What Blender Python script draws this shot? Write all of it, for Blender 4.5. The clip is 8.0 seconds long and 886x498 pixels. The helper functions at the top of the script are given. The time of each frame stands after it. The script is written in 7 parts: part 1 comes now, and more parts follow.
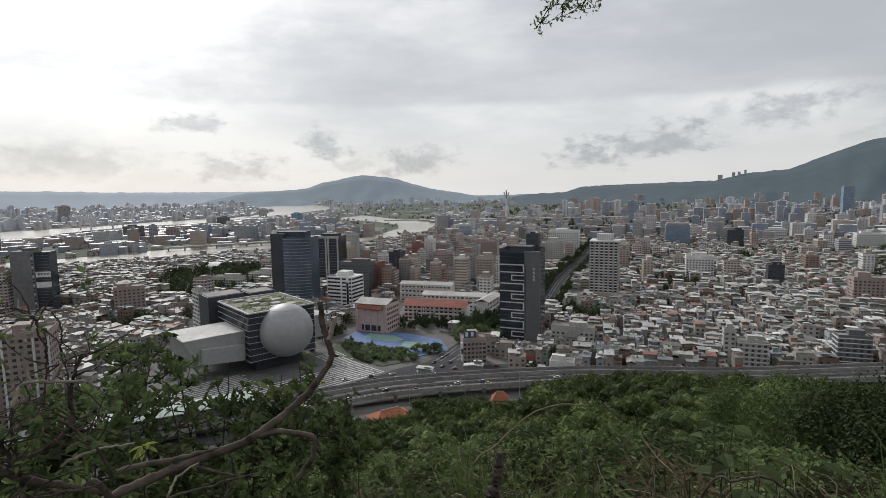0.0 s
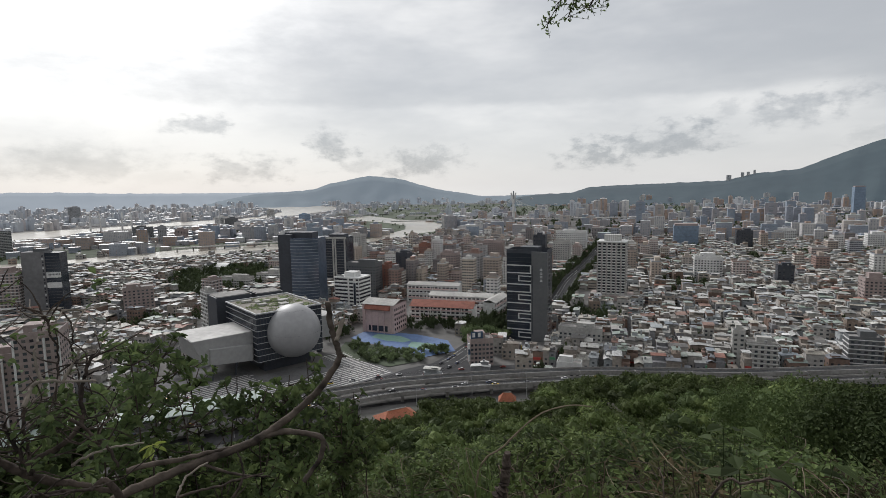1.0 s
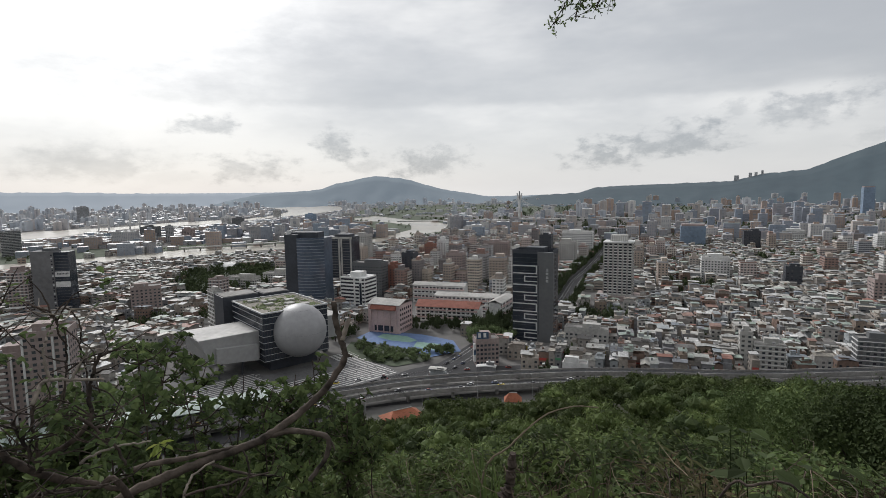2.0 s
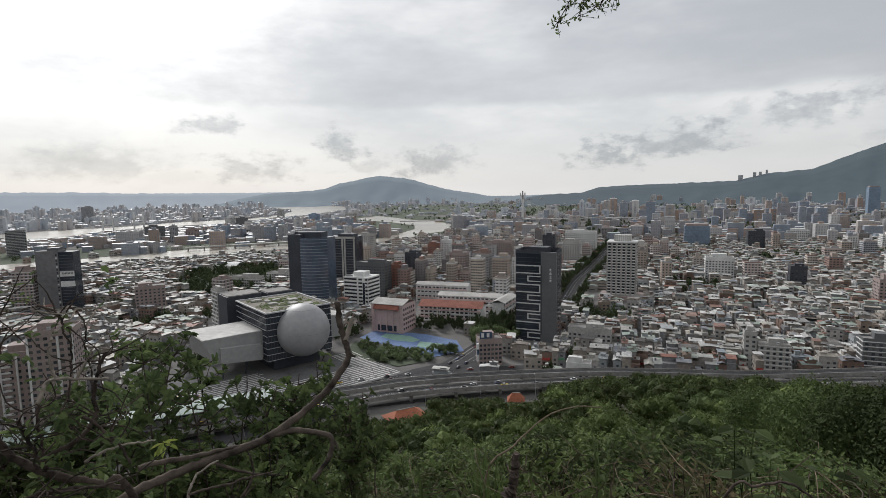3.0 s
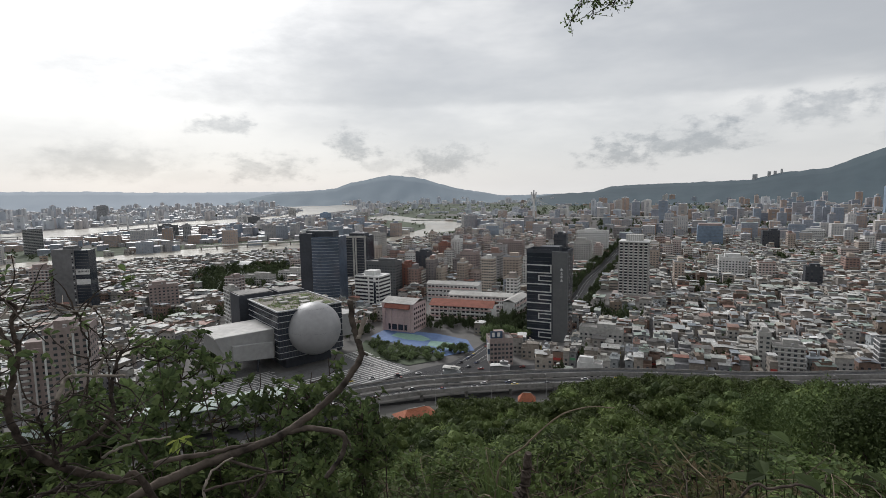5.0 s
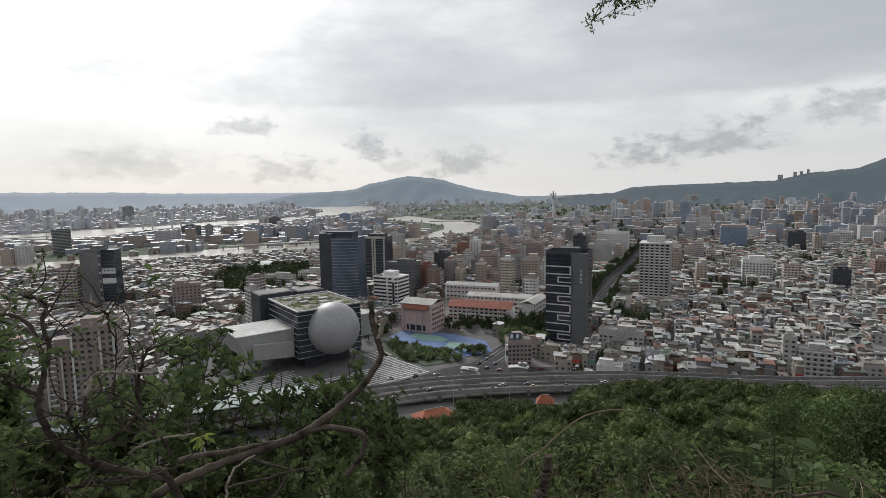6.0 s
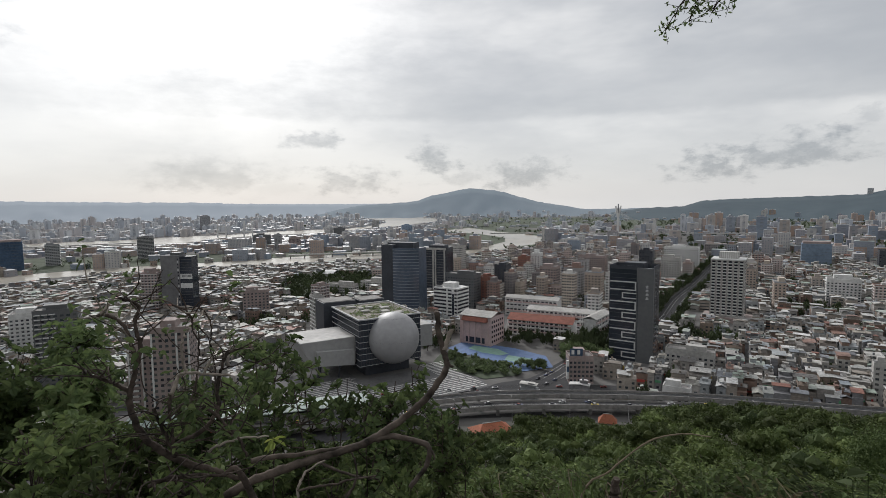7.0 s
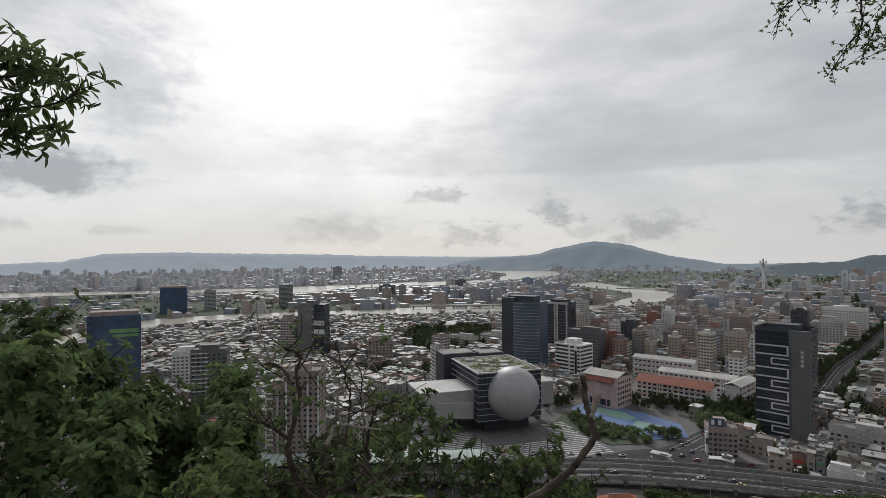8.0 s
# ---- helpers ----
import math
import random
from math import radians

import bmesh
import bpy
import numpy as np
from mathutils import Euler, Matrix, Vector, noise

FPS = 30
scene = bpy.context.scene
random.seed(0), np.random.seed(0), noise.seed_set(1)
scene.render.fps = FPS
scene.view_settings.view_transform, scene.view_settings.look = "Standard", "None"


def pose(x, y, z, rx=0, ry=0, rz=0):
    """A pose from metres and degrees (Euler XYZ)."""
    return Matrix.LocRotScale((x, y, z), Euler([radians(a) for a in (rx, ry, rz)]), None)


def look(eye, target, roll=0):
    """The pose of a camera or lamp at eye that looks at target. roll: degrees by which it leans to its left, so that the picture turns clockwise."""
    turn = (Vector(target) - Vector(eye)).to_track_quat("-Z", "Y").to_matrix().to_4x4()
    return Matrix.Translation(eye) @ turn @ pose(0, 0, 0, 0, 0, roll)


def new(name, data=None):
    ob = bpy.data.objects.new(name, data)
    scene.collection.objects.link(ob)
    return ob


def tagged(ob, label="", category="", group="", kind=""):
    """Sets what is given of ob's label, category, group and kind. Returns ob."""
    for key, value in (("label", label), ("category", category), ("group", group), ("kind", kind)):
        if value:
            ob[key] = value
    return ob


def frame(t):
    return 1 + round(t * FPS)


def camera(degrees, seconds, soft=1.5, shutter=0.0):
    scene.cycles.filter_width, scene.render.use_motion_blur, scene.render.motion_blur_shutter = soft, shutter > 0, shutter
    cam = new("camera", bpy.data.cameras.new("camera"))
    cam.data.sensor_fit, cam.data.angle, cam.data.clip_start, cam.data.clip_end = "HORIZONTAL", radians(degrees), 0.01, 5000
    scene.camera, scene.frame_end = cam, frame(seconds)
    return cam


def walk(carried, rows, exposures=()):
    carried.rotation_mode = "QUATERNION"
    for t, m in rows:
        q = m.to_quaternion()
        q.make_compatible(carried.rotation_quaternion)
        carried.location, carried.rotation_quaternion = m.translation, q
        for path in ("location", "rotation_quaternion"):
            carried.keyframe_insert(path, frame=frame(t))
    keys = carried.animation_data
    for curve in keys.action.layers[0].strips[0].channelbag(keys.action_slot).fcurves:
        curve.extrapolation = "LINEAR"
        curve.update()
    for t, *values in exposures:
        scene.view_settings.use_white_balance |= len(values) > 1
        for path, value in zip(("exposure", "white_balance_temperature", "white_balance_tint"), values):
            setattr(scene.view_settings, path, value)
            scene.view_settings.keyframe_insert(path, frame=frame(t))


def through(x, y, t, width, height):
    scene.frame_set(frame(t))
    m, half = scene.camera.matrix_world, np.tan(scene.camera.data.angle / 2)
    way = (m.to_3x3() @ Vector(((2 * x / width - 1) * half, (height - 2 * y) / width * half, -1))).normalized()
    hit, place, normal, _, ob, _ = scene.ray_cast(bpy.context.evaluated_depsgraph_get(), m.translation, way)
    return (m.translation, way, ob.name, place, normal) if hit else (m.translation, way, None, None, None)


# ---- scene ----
cam = camera(78.3, 8.0, soft=0.8)
PATH = [
    (0.0, look((0.000, 0.000, 130.000), (-0.10, 993.38, 15.10), -0.91)),
    (0.5, look((-0.002, 0.000, 130.000), (-7.52, 993.37, 15.29), -0.94)),
    (1.0, look((-0.003, 0.000, 130.000), (-12.89, 993.45, 16.48), -1.00)),
    (1.5, look((-0.003, 0.000, 130.000), (-19.18, 993.41, 16.98), -0.99)),
    (3.0, look((-0.004, 0.000, 130.000), (-29.45, 993.13, 16.75), -0.98)),
    (3.5, look((-0.006, 0.000, 130.000), (-33.91, 992.92, 16.12), -1.06)),
    (4.0, look((-0.009, 0.000, 130.000), (-38.63, 992.74, 16.13), -1.06)),
    (5.5, look((-0.015, 0.000, 130.000), (-61.52, 991.54, 15.70), -0.99)),
    (6.0, look((-0.020, 0.000, 130.000), (-83.19, 990.21, 17.91), -1.00)),
    (6.5, look((-0.033, 0.000, 130.000), (-120.84, 986.91, 23.21), -0.86)),
    (7.0, look((-0.055, 0.000, 130.000), (-192.99, 977.19, 41.29), -0.66)),
    (7.5, look((-0.098, 0.000, 130.004), (-296.73, 953.82, 82.76), -0.39)),
    (8.0, look((-0.168, 0.000, 130.020), (-403.13, 915.16, 140.08), -0.35)),
]
walk(cam, PATH, [(0.0, 0.0), (6.0, 0.0), (7.0, -0.10), (7.5, -0.18), (8.0, -0.26)])

# ---- world and light ----
SUN_AZ, SUN_EL = -31.0, 34.0          # degrees right of +y, above the horizon
world = bpy.data.worlds.new("sky")
scene.world = world
world.use_nodes = True
wn, wl = world.node_tree.nodes, world.node_tree.links
wn.clear()


def wmath(op, a, b=0.0, c=0.0, clamp=False):
    n = wn.new("ShaderNodeMath")
    n.operation, n.use_clamp = op, clamp
    for slot, v in zip(n.inputs, (a, b, c)):
        if isinstance(v, (int, float)):
            slot.default_value = v
        else:
            wl.new(v, slot)
    return n.outputs[0]


def wramp(v, lo, hi):
    n = wn.new("ShaderNodeMapRange")
    n.interpolation_type = "SMOOTHERSTEP"
    wl.new(v, n.inputs[0])
    n.inputs[1].default_value, n.inputs[2].default_value = lo, hi
    return n.outputs[0]


def wmix(f, a, b):
    n = wn.new("ShaderNodeMix")
    n.data_type = "RGBA"
    for slot, v in ((n.inputs[0], f), (n.inputs[6], a), (n.inputs[7], b)):
        if isinstance(v, tuple):
            slot.default_value = (*v, 1)
        elif isinstance(v, (int, float)):
            slot.default_value = v
        else:
            wl.new(v, slot)
    return n.outputs[2]


def wnoise(x, y, scale, detail, rough=0.55):
    v = wn.new("ShaderNodeCombineXYZ")
    wl.new(x, v.inputs[0]), wl.new(y, v.inputs[1])
    n = wn.new("ShaderNodeTexNoise")
    n.inputs["Scale"].default_value, n.inputs["Detail"].default_value, n.inputs["Roughness"].default_value = scale, detail, rough
    wl.new(v.outputs[0], n.inputs["Vector"])
    return n.outputs["Fac"]


way = wn.new("ShaderNodeSeparateXYZ")
wl.new(wn.new("ShaderNodeTexCoord").outputs["Generated"], way.inputs[0])
az = wmath("DEGREES", wmath("ARCTAN2", way.outputs[0], way.outputs[1]))
el = wmath("DEGREES", wmath("ARCSINE", way.outputs[2]))
broad = wnoise(wmath("MULTIPLY", az, 0.035), wmath("MULTIPLY", el, 0.11), 1.0, 5)
fine = wnoise(wmath("MULTIPLY", az, 0.12), wmath("MULTIPLY", el, 0.3), 1.0, 6, 0.6)
puff = wnoise(wmath("MULTIPLY", az, 0.42), wmath("MULTIPLY", el, 0.75), 1.0, 7, 0.62)
curl = wnoise(wmath("MULTIPLY", az, 0.9), wmath("MULTIPLY", el, 1.5), 1.0, 8, 0.68)

# dimmer away from the hidden sun
turn = wmath("MULTIPLY_ADD", wmath("COSINE", wmath("RADIANS", wmath("SUBTRACT", az, SUN_AZ))), 0.17, 0.83)

# veil of high cloud, brighter round the hidden sun
dx = wmath("MULTIPLY", wmath("SUBTRACT", az, SUN_AZ - 5), 0.048)
dy = wmath("MULTIPLY", wmath("SUBTRACT", el, 19.5), 0.088)
far2 = wmath("POWER", wmath("MAXIMUM", wmath("ADD", wmath("ADD", wmath("MULTIPLY", dx, dx), wmath("MULTIPLY", dy, dy)), wmath("MULTIPLY", wmath("SUBTRACT", fine, 0.5), 1.6)), 0.0), 1.4)
glow = wmath("POWER", 2.718, wmath("MULTIPLY", far2, -1.0))
dx2 = wmath("MULTIPLY", wmath("SUBTRACT", az, SUN_AZ - 31), 0.05)
dy2 = wmath("MULTIPLY", wmath("SUBTRACT", el, 11.0), 0.10)
glow = wmath("MAXIMUM", glow, wmath("MULTIPLY", wmath("POWER", 2.718, wmath("MULTIPLY", wmath("ADD", wmath("MULTIPLY", dx2, dx2), wmath("MULTIPLY", dy2, dy2)), -1.0)), 0.42))
veil = wmix(wramp(broad, 0.3, 0.72), (0.58, 0.595, 0.62), (0.88, 0.877, 0.872))
veil = wmix(wmath("MULTIPLY", glow, 0.80), veil, (1.5, 1.49, 1.47))

# clouds: azimuth, elevation, half width, half height, weight, rise per degree
CLOUDS = [
    (34, 16, 20, 4.5, 0.26, 0.0), (-53.5, 16.0, 7.0, 8.0, 0.50, 0.0), (-59.5, 7.4, 8.5, 3.1, 1.15, 0.03), (-66, 21, 9, 6, 0.4, 0.0),
    (15.2, 3.1, 5.0, 1.9, 1.0, 0.12), (21.5, 3.9, 6.8, 2.2, 0.95, 0.14), (32.5, 6.3, 6.0, 1.8, 0.72, 0.12), (38.5, 4.0, 5.0, 1.2, 0.45, 0.25), (26.8, 6.4, 1.8, 1.2, 0.45, 0.1),
    (-11.6, 4.2, 3.5, 2.1, 0.95, -0.25), (-3.2, 2.5, 5.8, 2.2, 0.95, 0.1), (-9.0, 2.2, 5.0, 1.1, 0.6, 0.0), (-24.3, 6.2, 3.9, 1.1, 0.7, 0.03),
    (-20.5, 2.0, 6.8, 2.0, 0.75, 0.0), (-34, 2.5, 9.0, 2.8, 0.72, 0.0), (-28, 1.4, 8.0, 1.0, 0.4, 0.0),
    (-62, 2.6, 3.2, 0.9, 0.55, 0.0), (-54.6, 2.4, 3.6, 0.9, 0.5, 0.0), (0, 36, 60, 9, 0.30, 0.0)]
dark = None
for ca, ce, ra, re, weight, tilt in CLOUDS:
    x = wmath("MULTIPLY", wmath("SUBTRACT", az, ca), 1.0 / ra)
    y = wmath("MULTIPLY", wmath("SUBTRACT", wmath("MULTIPLY_ADD", wmath("SUBTRACT", az, ca), -tilt, el), ce), 1.0 / re)
    r = wmath("SQRT", wmath("ADD", wmath("MULTIPLY", x, x), wmath("MULTIPLY", y, y)))
    src, amp = (puff, 3.0) if ra < 6.9 else (puff, 1.5) if ra < 10 else (fine, 1.7)
    r = wmath("ADD", r, wmath("MULTIPLY", wmath("SUBTRACT", src, 0.5), amp))
    w = wmath("MULTIPLY", wmath("SUBTRACT", 1.0, wramp(r, 0.05, 1.10)), wmath("MULTIPLY_ADD", curl if ra < 6.95 else fine, weight * 1.4, weight * 0.30))
    dark = w if dark is None else wmath("MAXIMUM", dark, w)
# flat-based stratus sheet
base = wmath("ADD", el, wmath("MULTIPLY", wmath("SUBTRACT", fine, 0.5), 1.6))
sheet_w = wmath("MULTIPLY", wramp(base, 7.6, 8.8), wmath("SUBTRACT", 1.0, wramp(wmath("ADD", el, wmath("MULTIPLY", wmath("SUBTRACT", broad, 0.5), 16.0)), 11.0, 21.0)))
sheet_w = wmath("MULTIPLY", sheet_w, wmath("ADD", 0.10, wmath("MULTIPLY", wramp(wmath("ADD", wmath("MULTIPLY_ADD", el, -1.6, wmath("ADD", az, 15.0)), wmath("MULTIPLY", wmath("SUBTRACT", fine, 0.5), 50.0)), -44.0, -4.0), 0.34)))
dark = wmath("MAXIMUM", dark, sheet_w)
sky = wmix(dark, veil, (0.44, 0.462, 0.495))
# pale cream strip over the skyline
low = wmath("SUBTRACT", 1.0, wramp(el, 0.0, 9.0))
sky = wmix(wmath("MULTIPLY", low, wmath("SUBTRACT", 0.75, wmath("MULTIPLY", dark, 0.75))), sky, (0.755, 0.76, 0.772))
blue = wn.new("ShaderNodeTexSky")
blue.sky_type, blue.sun_disc = "NISHITA", False
blue.sun_elevation, blue.sun_rotation = radians(SUN_EL), radians(SUN_AZ)
blue_bg, cloud_bg, both, out = (wn.new(k) for k in ("ShaderNodeBackground", "ShaderNodeBackground", "ShaderNodeAddShader", "ShaderNodeOutputWorld"))
wl.new(blue.outputs[0], blue_bg.inputs[0])
blue_bg.inputs[1].default_value = 0.010
shade = wn.new("ShaderNodeMix")
shade.data_type, shade.blend_type = "RGBA", "MULTIPLY"
shade.inputs[0].default_value = 1.0
wl.new(sky, shade.inputs[6]), wl.new(turn, shade.inputs[7])
wl.new(shade.outputs[2], cloud_bg.inputs[0])
cloud_bg.inputs[1].default_value = 0.965
wl.new(blue_bg.outputs[0], both.inputs[0]), wl.new(cloud_bg.outputs[0], both.inputs[1])
wl.new(both.outputs[0], out.inputs[0])

sun = new("sun", bpy.data.lights.new("sun", "SUN"))
sun.data.energy, sun.data.angle, sun.data.color = 2.1, radians(15), (1.0, 0.98, 0.965)
a, e = radians(SUN_AZ), radians(SUN_EL)
sun.matrix_world = look((math.sin(a) * math.cos(e), math.cos(a) * math.cos(e), math.sin(e)), (0, 0, 0))

# ---- materials ----


def material(name, color, rough=0.8, metal=0.0, vary=(), per="", grain=0.0, scale=1.0, bump=0.0, glow=None, spec=0.3):
    """Principled material. vary: further colours, chosen by object ("object") or by loose piece ("island"); grain: mottling of the colour at two sizes."""
    m = bpy.data.materials.new(name)
    m.use_nodes = True
    n, l = m.node_tree.nodes, m.node_tree.links
    p = n["Principled BSDF"]
    p.inputs["Roughness"].default_value, p.inputs["Metallic"].default_value = rough, metal
    p.inputs["Specular IOR Level"].default_value = spec
    p.inputs["Base Color"].default_value = (*color, 1)
    source = None
    if vary:
        ramp = n.new("ShaderNodeValToRGB")
        ramp.color_ramp.interpolation = "CONSTANT"
        colors = [color, *vary]
        while len(ramp.color_ramp.elements) < len(colors):
            ramp.color_ramp.elements.new(0.5)
        for i, c in enumerate(colors):
            ramp.color_ramp.elements[i].position = i / len(colors)
            ramp.color_ramp.elements[i].color = (*c, 1)
        if per == "island":
            l.new(n.new("ShaderNodeNewGeometry").outputs["Random Per Island"], ramp.inputs[0])
        else:
            l.new(n.new("ShaderNodeObjectInfo").outputs["Random"], ramp.inputs[0])
        source = ramp.outputs[0]
    if grain:
        geo = n.new("ShaderNodeNewGeometry")
        mix = n.new("ShaderNodeMix")
        mix.data_type, mix.blend_type = "RGBA", "MULTIPLY"
        small, large, add = n.new("ShaderNodeTexNoise"), n.new("ShaderNodeTexNoise"), n.new("ShaderNodeMath")
        small.inputs["Scale"].default_value, large.inputs["Scale"].default_value = scale, scale * 0.13
        small.inputs["Detail"].default_value = 4
        for t in (small, large):
            l.new(geo.outputs["Position"], t.inputs["Vector"])
        add.operation = "ADD"
        l.new(small.outputs["Fac"], add.inputs[0]), l.new(large.outputs["Fac"], add.inputs[1])
        tone = n.new("ShaderNodeMapRange")
        tone.inputs[1].default_value, tone.inputs[2].default_value = 0.7, 1.3
        tone.inputs[3].default_value, tone.inputs[4].default_value = 1 - grain, 1 + grain * 0.5
        l.new(add.outputs[0], tone.inputs[0])
        mix.inputs[0].default_value = 1.0
        if source:
            l.new(source, mix.inputs[6])
        else:
            mix.inputs[6].default_value = (*color, 1)
        l.new(tone.outputs[0], mix.inputs[7])
        source = mix.outputs[2]
        if bump:
            b = n.new("ShaderNodeBump")
            b.inputs["Strength"].default_value, b.inputs["Distance"].default_value = bump, 0.3 / scale
            l.new(small.outputs["Fac"], b.inputs["Height"])
            l.new(b.outputs[0], p.inputs["Normal"])
    if source:
        l.new(source, p.inputs["Base Color"])
    # self-emission, used on the ridges to imitate haze
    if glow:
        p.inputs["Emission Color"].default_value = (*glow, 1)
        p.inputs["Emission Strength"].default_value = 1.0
    return m


def leafy(name, color, vary, rough=0.65, through=0.32, patchy=0.16):
    """Leaves: colour by loose piece, some light passing through."""
    m = material(name, color, rough, vary=vary, per="island", spec=0.12)
    n, l = m.node_tree.nodes, m.node_tree.links
    p = n["Principled BSDF"]
    t, mix, o = n.new("ShaderNodeBsdfTranslucent"), n.new("ShaderNodeMixShader"), n["Material Output"]
    src = p.inputs["Base Color"].links[0].from_socket
    # whole plants and patches differ in tone
    geo, patch, tone, own, mul = n.new("ShaderNodeNewGeometry"), n.new("ShaderNodeTexNoise"), n.new("ShaderNodeMapRange"), n.new("ShaderNodeObjectInfo"), n.new("ShaderNodeMix")
    patch.inputs["Scale"].default_value = patchy
    l.new(geo.outputs["Position"], patch.inputs["Vector"])
    add = n.new("ShaderNodeMath")
    add.operation = "ADD"
    l.new(patch.outputs["Fac"], add.inputs[0]), l.new(own.outputs["Random"], add.inputs[1])
    tone.inputs[1].default_value, tone.inputs[2].default_value, tone.inputs[3].default_value, tone.inputs[4].default_value = 0.35, 1.45, 0.36, 1.62
    l.new(add.outputs[0], tone.inputs[0])
    mul.data_type, mul.blend_type = "RGBA", "MULTIPLY"
    mul.inputs[0].default_value = 1.0
    l.new(src, mul.inputs[6]), l.new(tone.outputs[0], mul.inputs[7])
    src = mul.outputs[2]
    l.new(src, p.inputs["Base Color"])
    l.new(src, t.inputs[0])
    mix.inputs[0].default_value = through
    l.new(p.outputs[0], mix.inputs[1]), l.new(t.outputs[0], mix.inputs[2]), l.new(mix.outputs[0], o.inputs[0])
    return m


M = {}
M["wall_low"] = material("painted_render", (0.32, 0.30, 0.28), vary=[(0.45, 0.43, 0.41), (0.28, 0.25, 0.22), (0.29, 0.23, 0.19), (0.35, 0.34, 0.32), (0.23, 0.23, 0.24), (0.38, 0.34, 0.30), (0.23, 0.16, 0.13), (0.32, 0.34, 0.35)], per="island", grain=0.35, scale=0.6)
M["wall_low_one"] = material("painted_render_house", (0.32, 0.30, 0.28), vary=[(0.45, 0.43, 0.41), (0.28, 0.25, 0.22), (0.29, 0.23, 0.19), (0.35, 0.34, 0.32), (0.23, 0.23, 0.24), (0.38, 0.34, 0.30), (0.23, 0.16, 0.13), (0.32, 0.34, 0.35)], per="object", grain=0.35, scale=0.6)
ROOFS = [(0.27, 0.32, 0.29), (0.56, 0.56, 0.54), (0.26, 0.16, 0.13), (0.24, 0.27, 0.30), (0.42, 0.39, 0.34), (0.52, 0.51, 0.48), (0.66, 0.66, 0.65), (0.12, 0.115, 0.11), (0.18, 0.17, 0.16), (0.46, 0.46, 0.45), (0.27, 0.27, 0.26), (0.36, 0.37, 0.35), (0.54, 0.53, 0.50), (0.15, 0.145, 0.14), (0.31, 0.37, 0.32), (0.60, 0.60, 0.59), (0.26, 0.23, 0.20), (0.33, 0.35, 0.36), (0.27, 0.13, 0.10), (0.46, 0.45, 0.41), (0.20, 0.21, 0.23), (0.40, 0.44, 0.40)]
M["roof_low"] = material("sheet_metal_roof", (0.40, 0.39, 0.37), 0.65, vary=ROOFS, per="island", grain=0.5, scale=0.8, spec=0.35)
M["roof_low_one"] = material("sheet_metal_roof_house", (0.40, 0.39, 0.37), 0.65, vary=ROOFS, per="object", grain=0.5, scale=0.8, spec=0.35)
M["wall_mid"] = material("tiled_facade", (0.38, 0.34, 0.31), vary=[(0.55, 0.53, 0.51), (0.27, 0.24, 0.23), (0.43, 0.36, 0.31), (0.66, 0.65, 0.63), (0.37, 0.36, 0.36), (0.23, 0.21, 0.21), (0.48, 0.42, 0.36), (0.31, 0.21, 0.18), (0.50, 0.41, 0.38), (0.33, 0.35, 0.39)], per="object", grain=0.25, scale=0.3)
# far city: haze put into paler, bluer wall and roof colours
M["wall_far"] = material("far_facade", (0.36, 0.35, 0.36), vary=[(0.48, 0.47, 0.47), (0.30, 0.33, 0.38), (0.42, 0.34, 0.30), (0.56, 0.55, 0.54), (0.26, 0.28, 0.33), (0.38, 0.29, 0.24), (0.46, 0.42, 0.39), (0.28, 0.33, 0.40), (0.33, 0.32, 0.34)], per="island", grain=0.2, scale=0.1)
M["wall_hazy"] = material("haze_paled_facade", (0.55, 0.575, 0.615), vary=[(0.63, 0.64, 0.665), (0.48, 0.515, 0.57), (0.58, 0.56, 0.57), (0.66, 0.67, 0.69), (0.47, 0.50, 0.55), (0.55, 0.52, 0.52)], per="island", grain=0.15, scale=0.05)
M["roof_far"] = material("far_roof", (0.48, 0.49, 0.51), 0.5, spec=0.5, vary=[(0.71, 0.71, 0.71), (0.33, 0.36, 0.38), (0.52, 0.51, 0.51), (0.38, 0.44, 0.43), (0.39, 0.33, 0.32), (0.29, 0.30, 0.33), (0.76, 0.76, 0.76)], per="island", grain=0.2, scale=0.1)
M["glass"] = material("window_glass", (0.05, 0.06, 0.07), 0.15, vary=[(0.08, 0.09, 0.10), (0.04, 0.04, 0.05), (0.12, 0.12, 0.12)], per="island", spec=0.6)
# panes much lighter than plain glass, to stand in for haze
M["glass_far"] = material("haze_paled_glass", (0.24, 0.26, 0.29), 0.3, vary=[(0.30, 0.32, 0.35), (0.20, 0.22, 0.25)], per="island")
M["mid_grey"] = material("mid_grey_render", (0.30, 0.305, 0.315), 0.7, grain=0.15, scale=0.15)
M["tower_grey"] = material("grey_scaffold_mesh", (0.19, 0.19, 0.195), 0.8, grain=0.3, scale=0.25)
M["blue_glass"] = material("blue_grey_curtain_glass", (0.095, 0.122, 0.168), 0.14, spec=0.7, grain=0.3, scale=0.2)
M["blue_band"] = material("blue_grey_metal_band", (0.27, 0.30, 0.34), 0.45, grain=0.2, scale=0.5)
M["band_grey"] = material("pale_grey_metal_band", (0.48, 0.49, 0.50), 0.5, grain=0.2, scale=0.5)
M["hall_white"] = material("white_roof_membrane", (0.50, 0.49, 0.475), 0.7, grain=0.25, scale=0.25)
M["roof_terrace"] = material("weathered_roof_terrace", (0.27, 0.25, 0.22), 0.9, grain=0.4, scale=0.3)
M["dark_glass"] = material("dark_curtain_glass", (0.036, 0.044, 0.060), 0.14, spec=0.6, grain=0.3, scale=0.2)
M["dark_panel"] = material("dark_grey_panel", (0.060, 0.066, 0.080), 0.45, grain=0.25, scale=0.4)
M["grey_panel"] = material("mid_grey_panel", (0.14, 0.145, 0.15), 0.5, grain=0.15, scale=0.4)
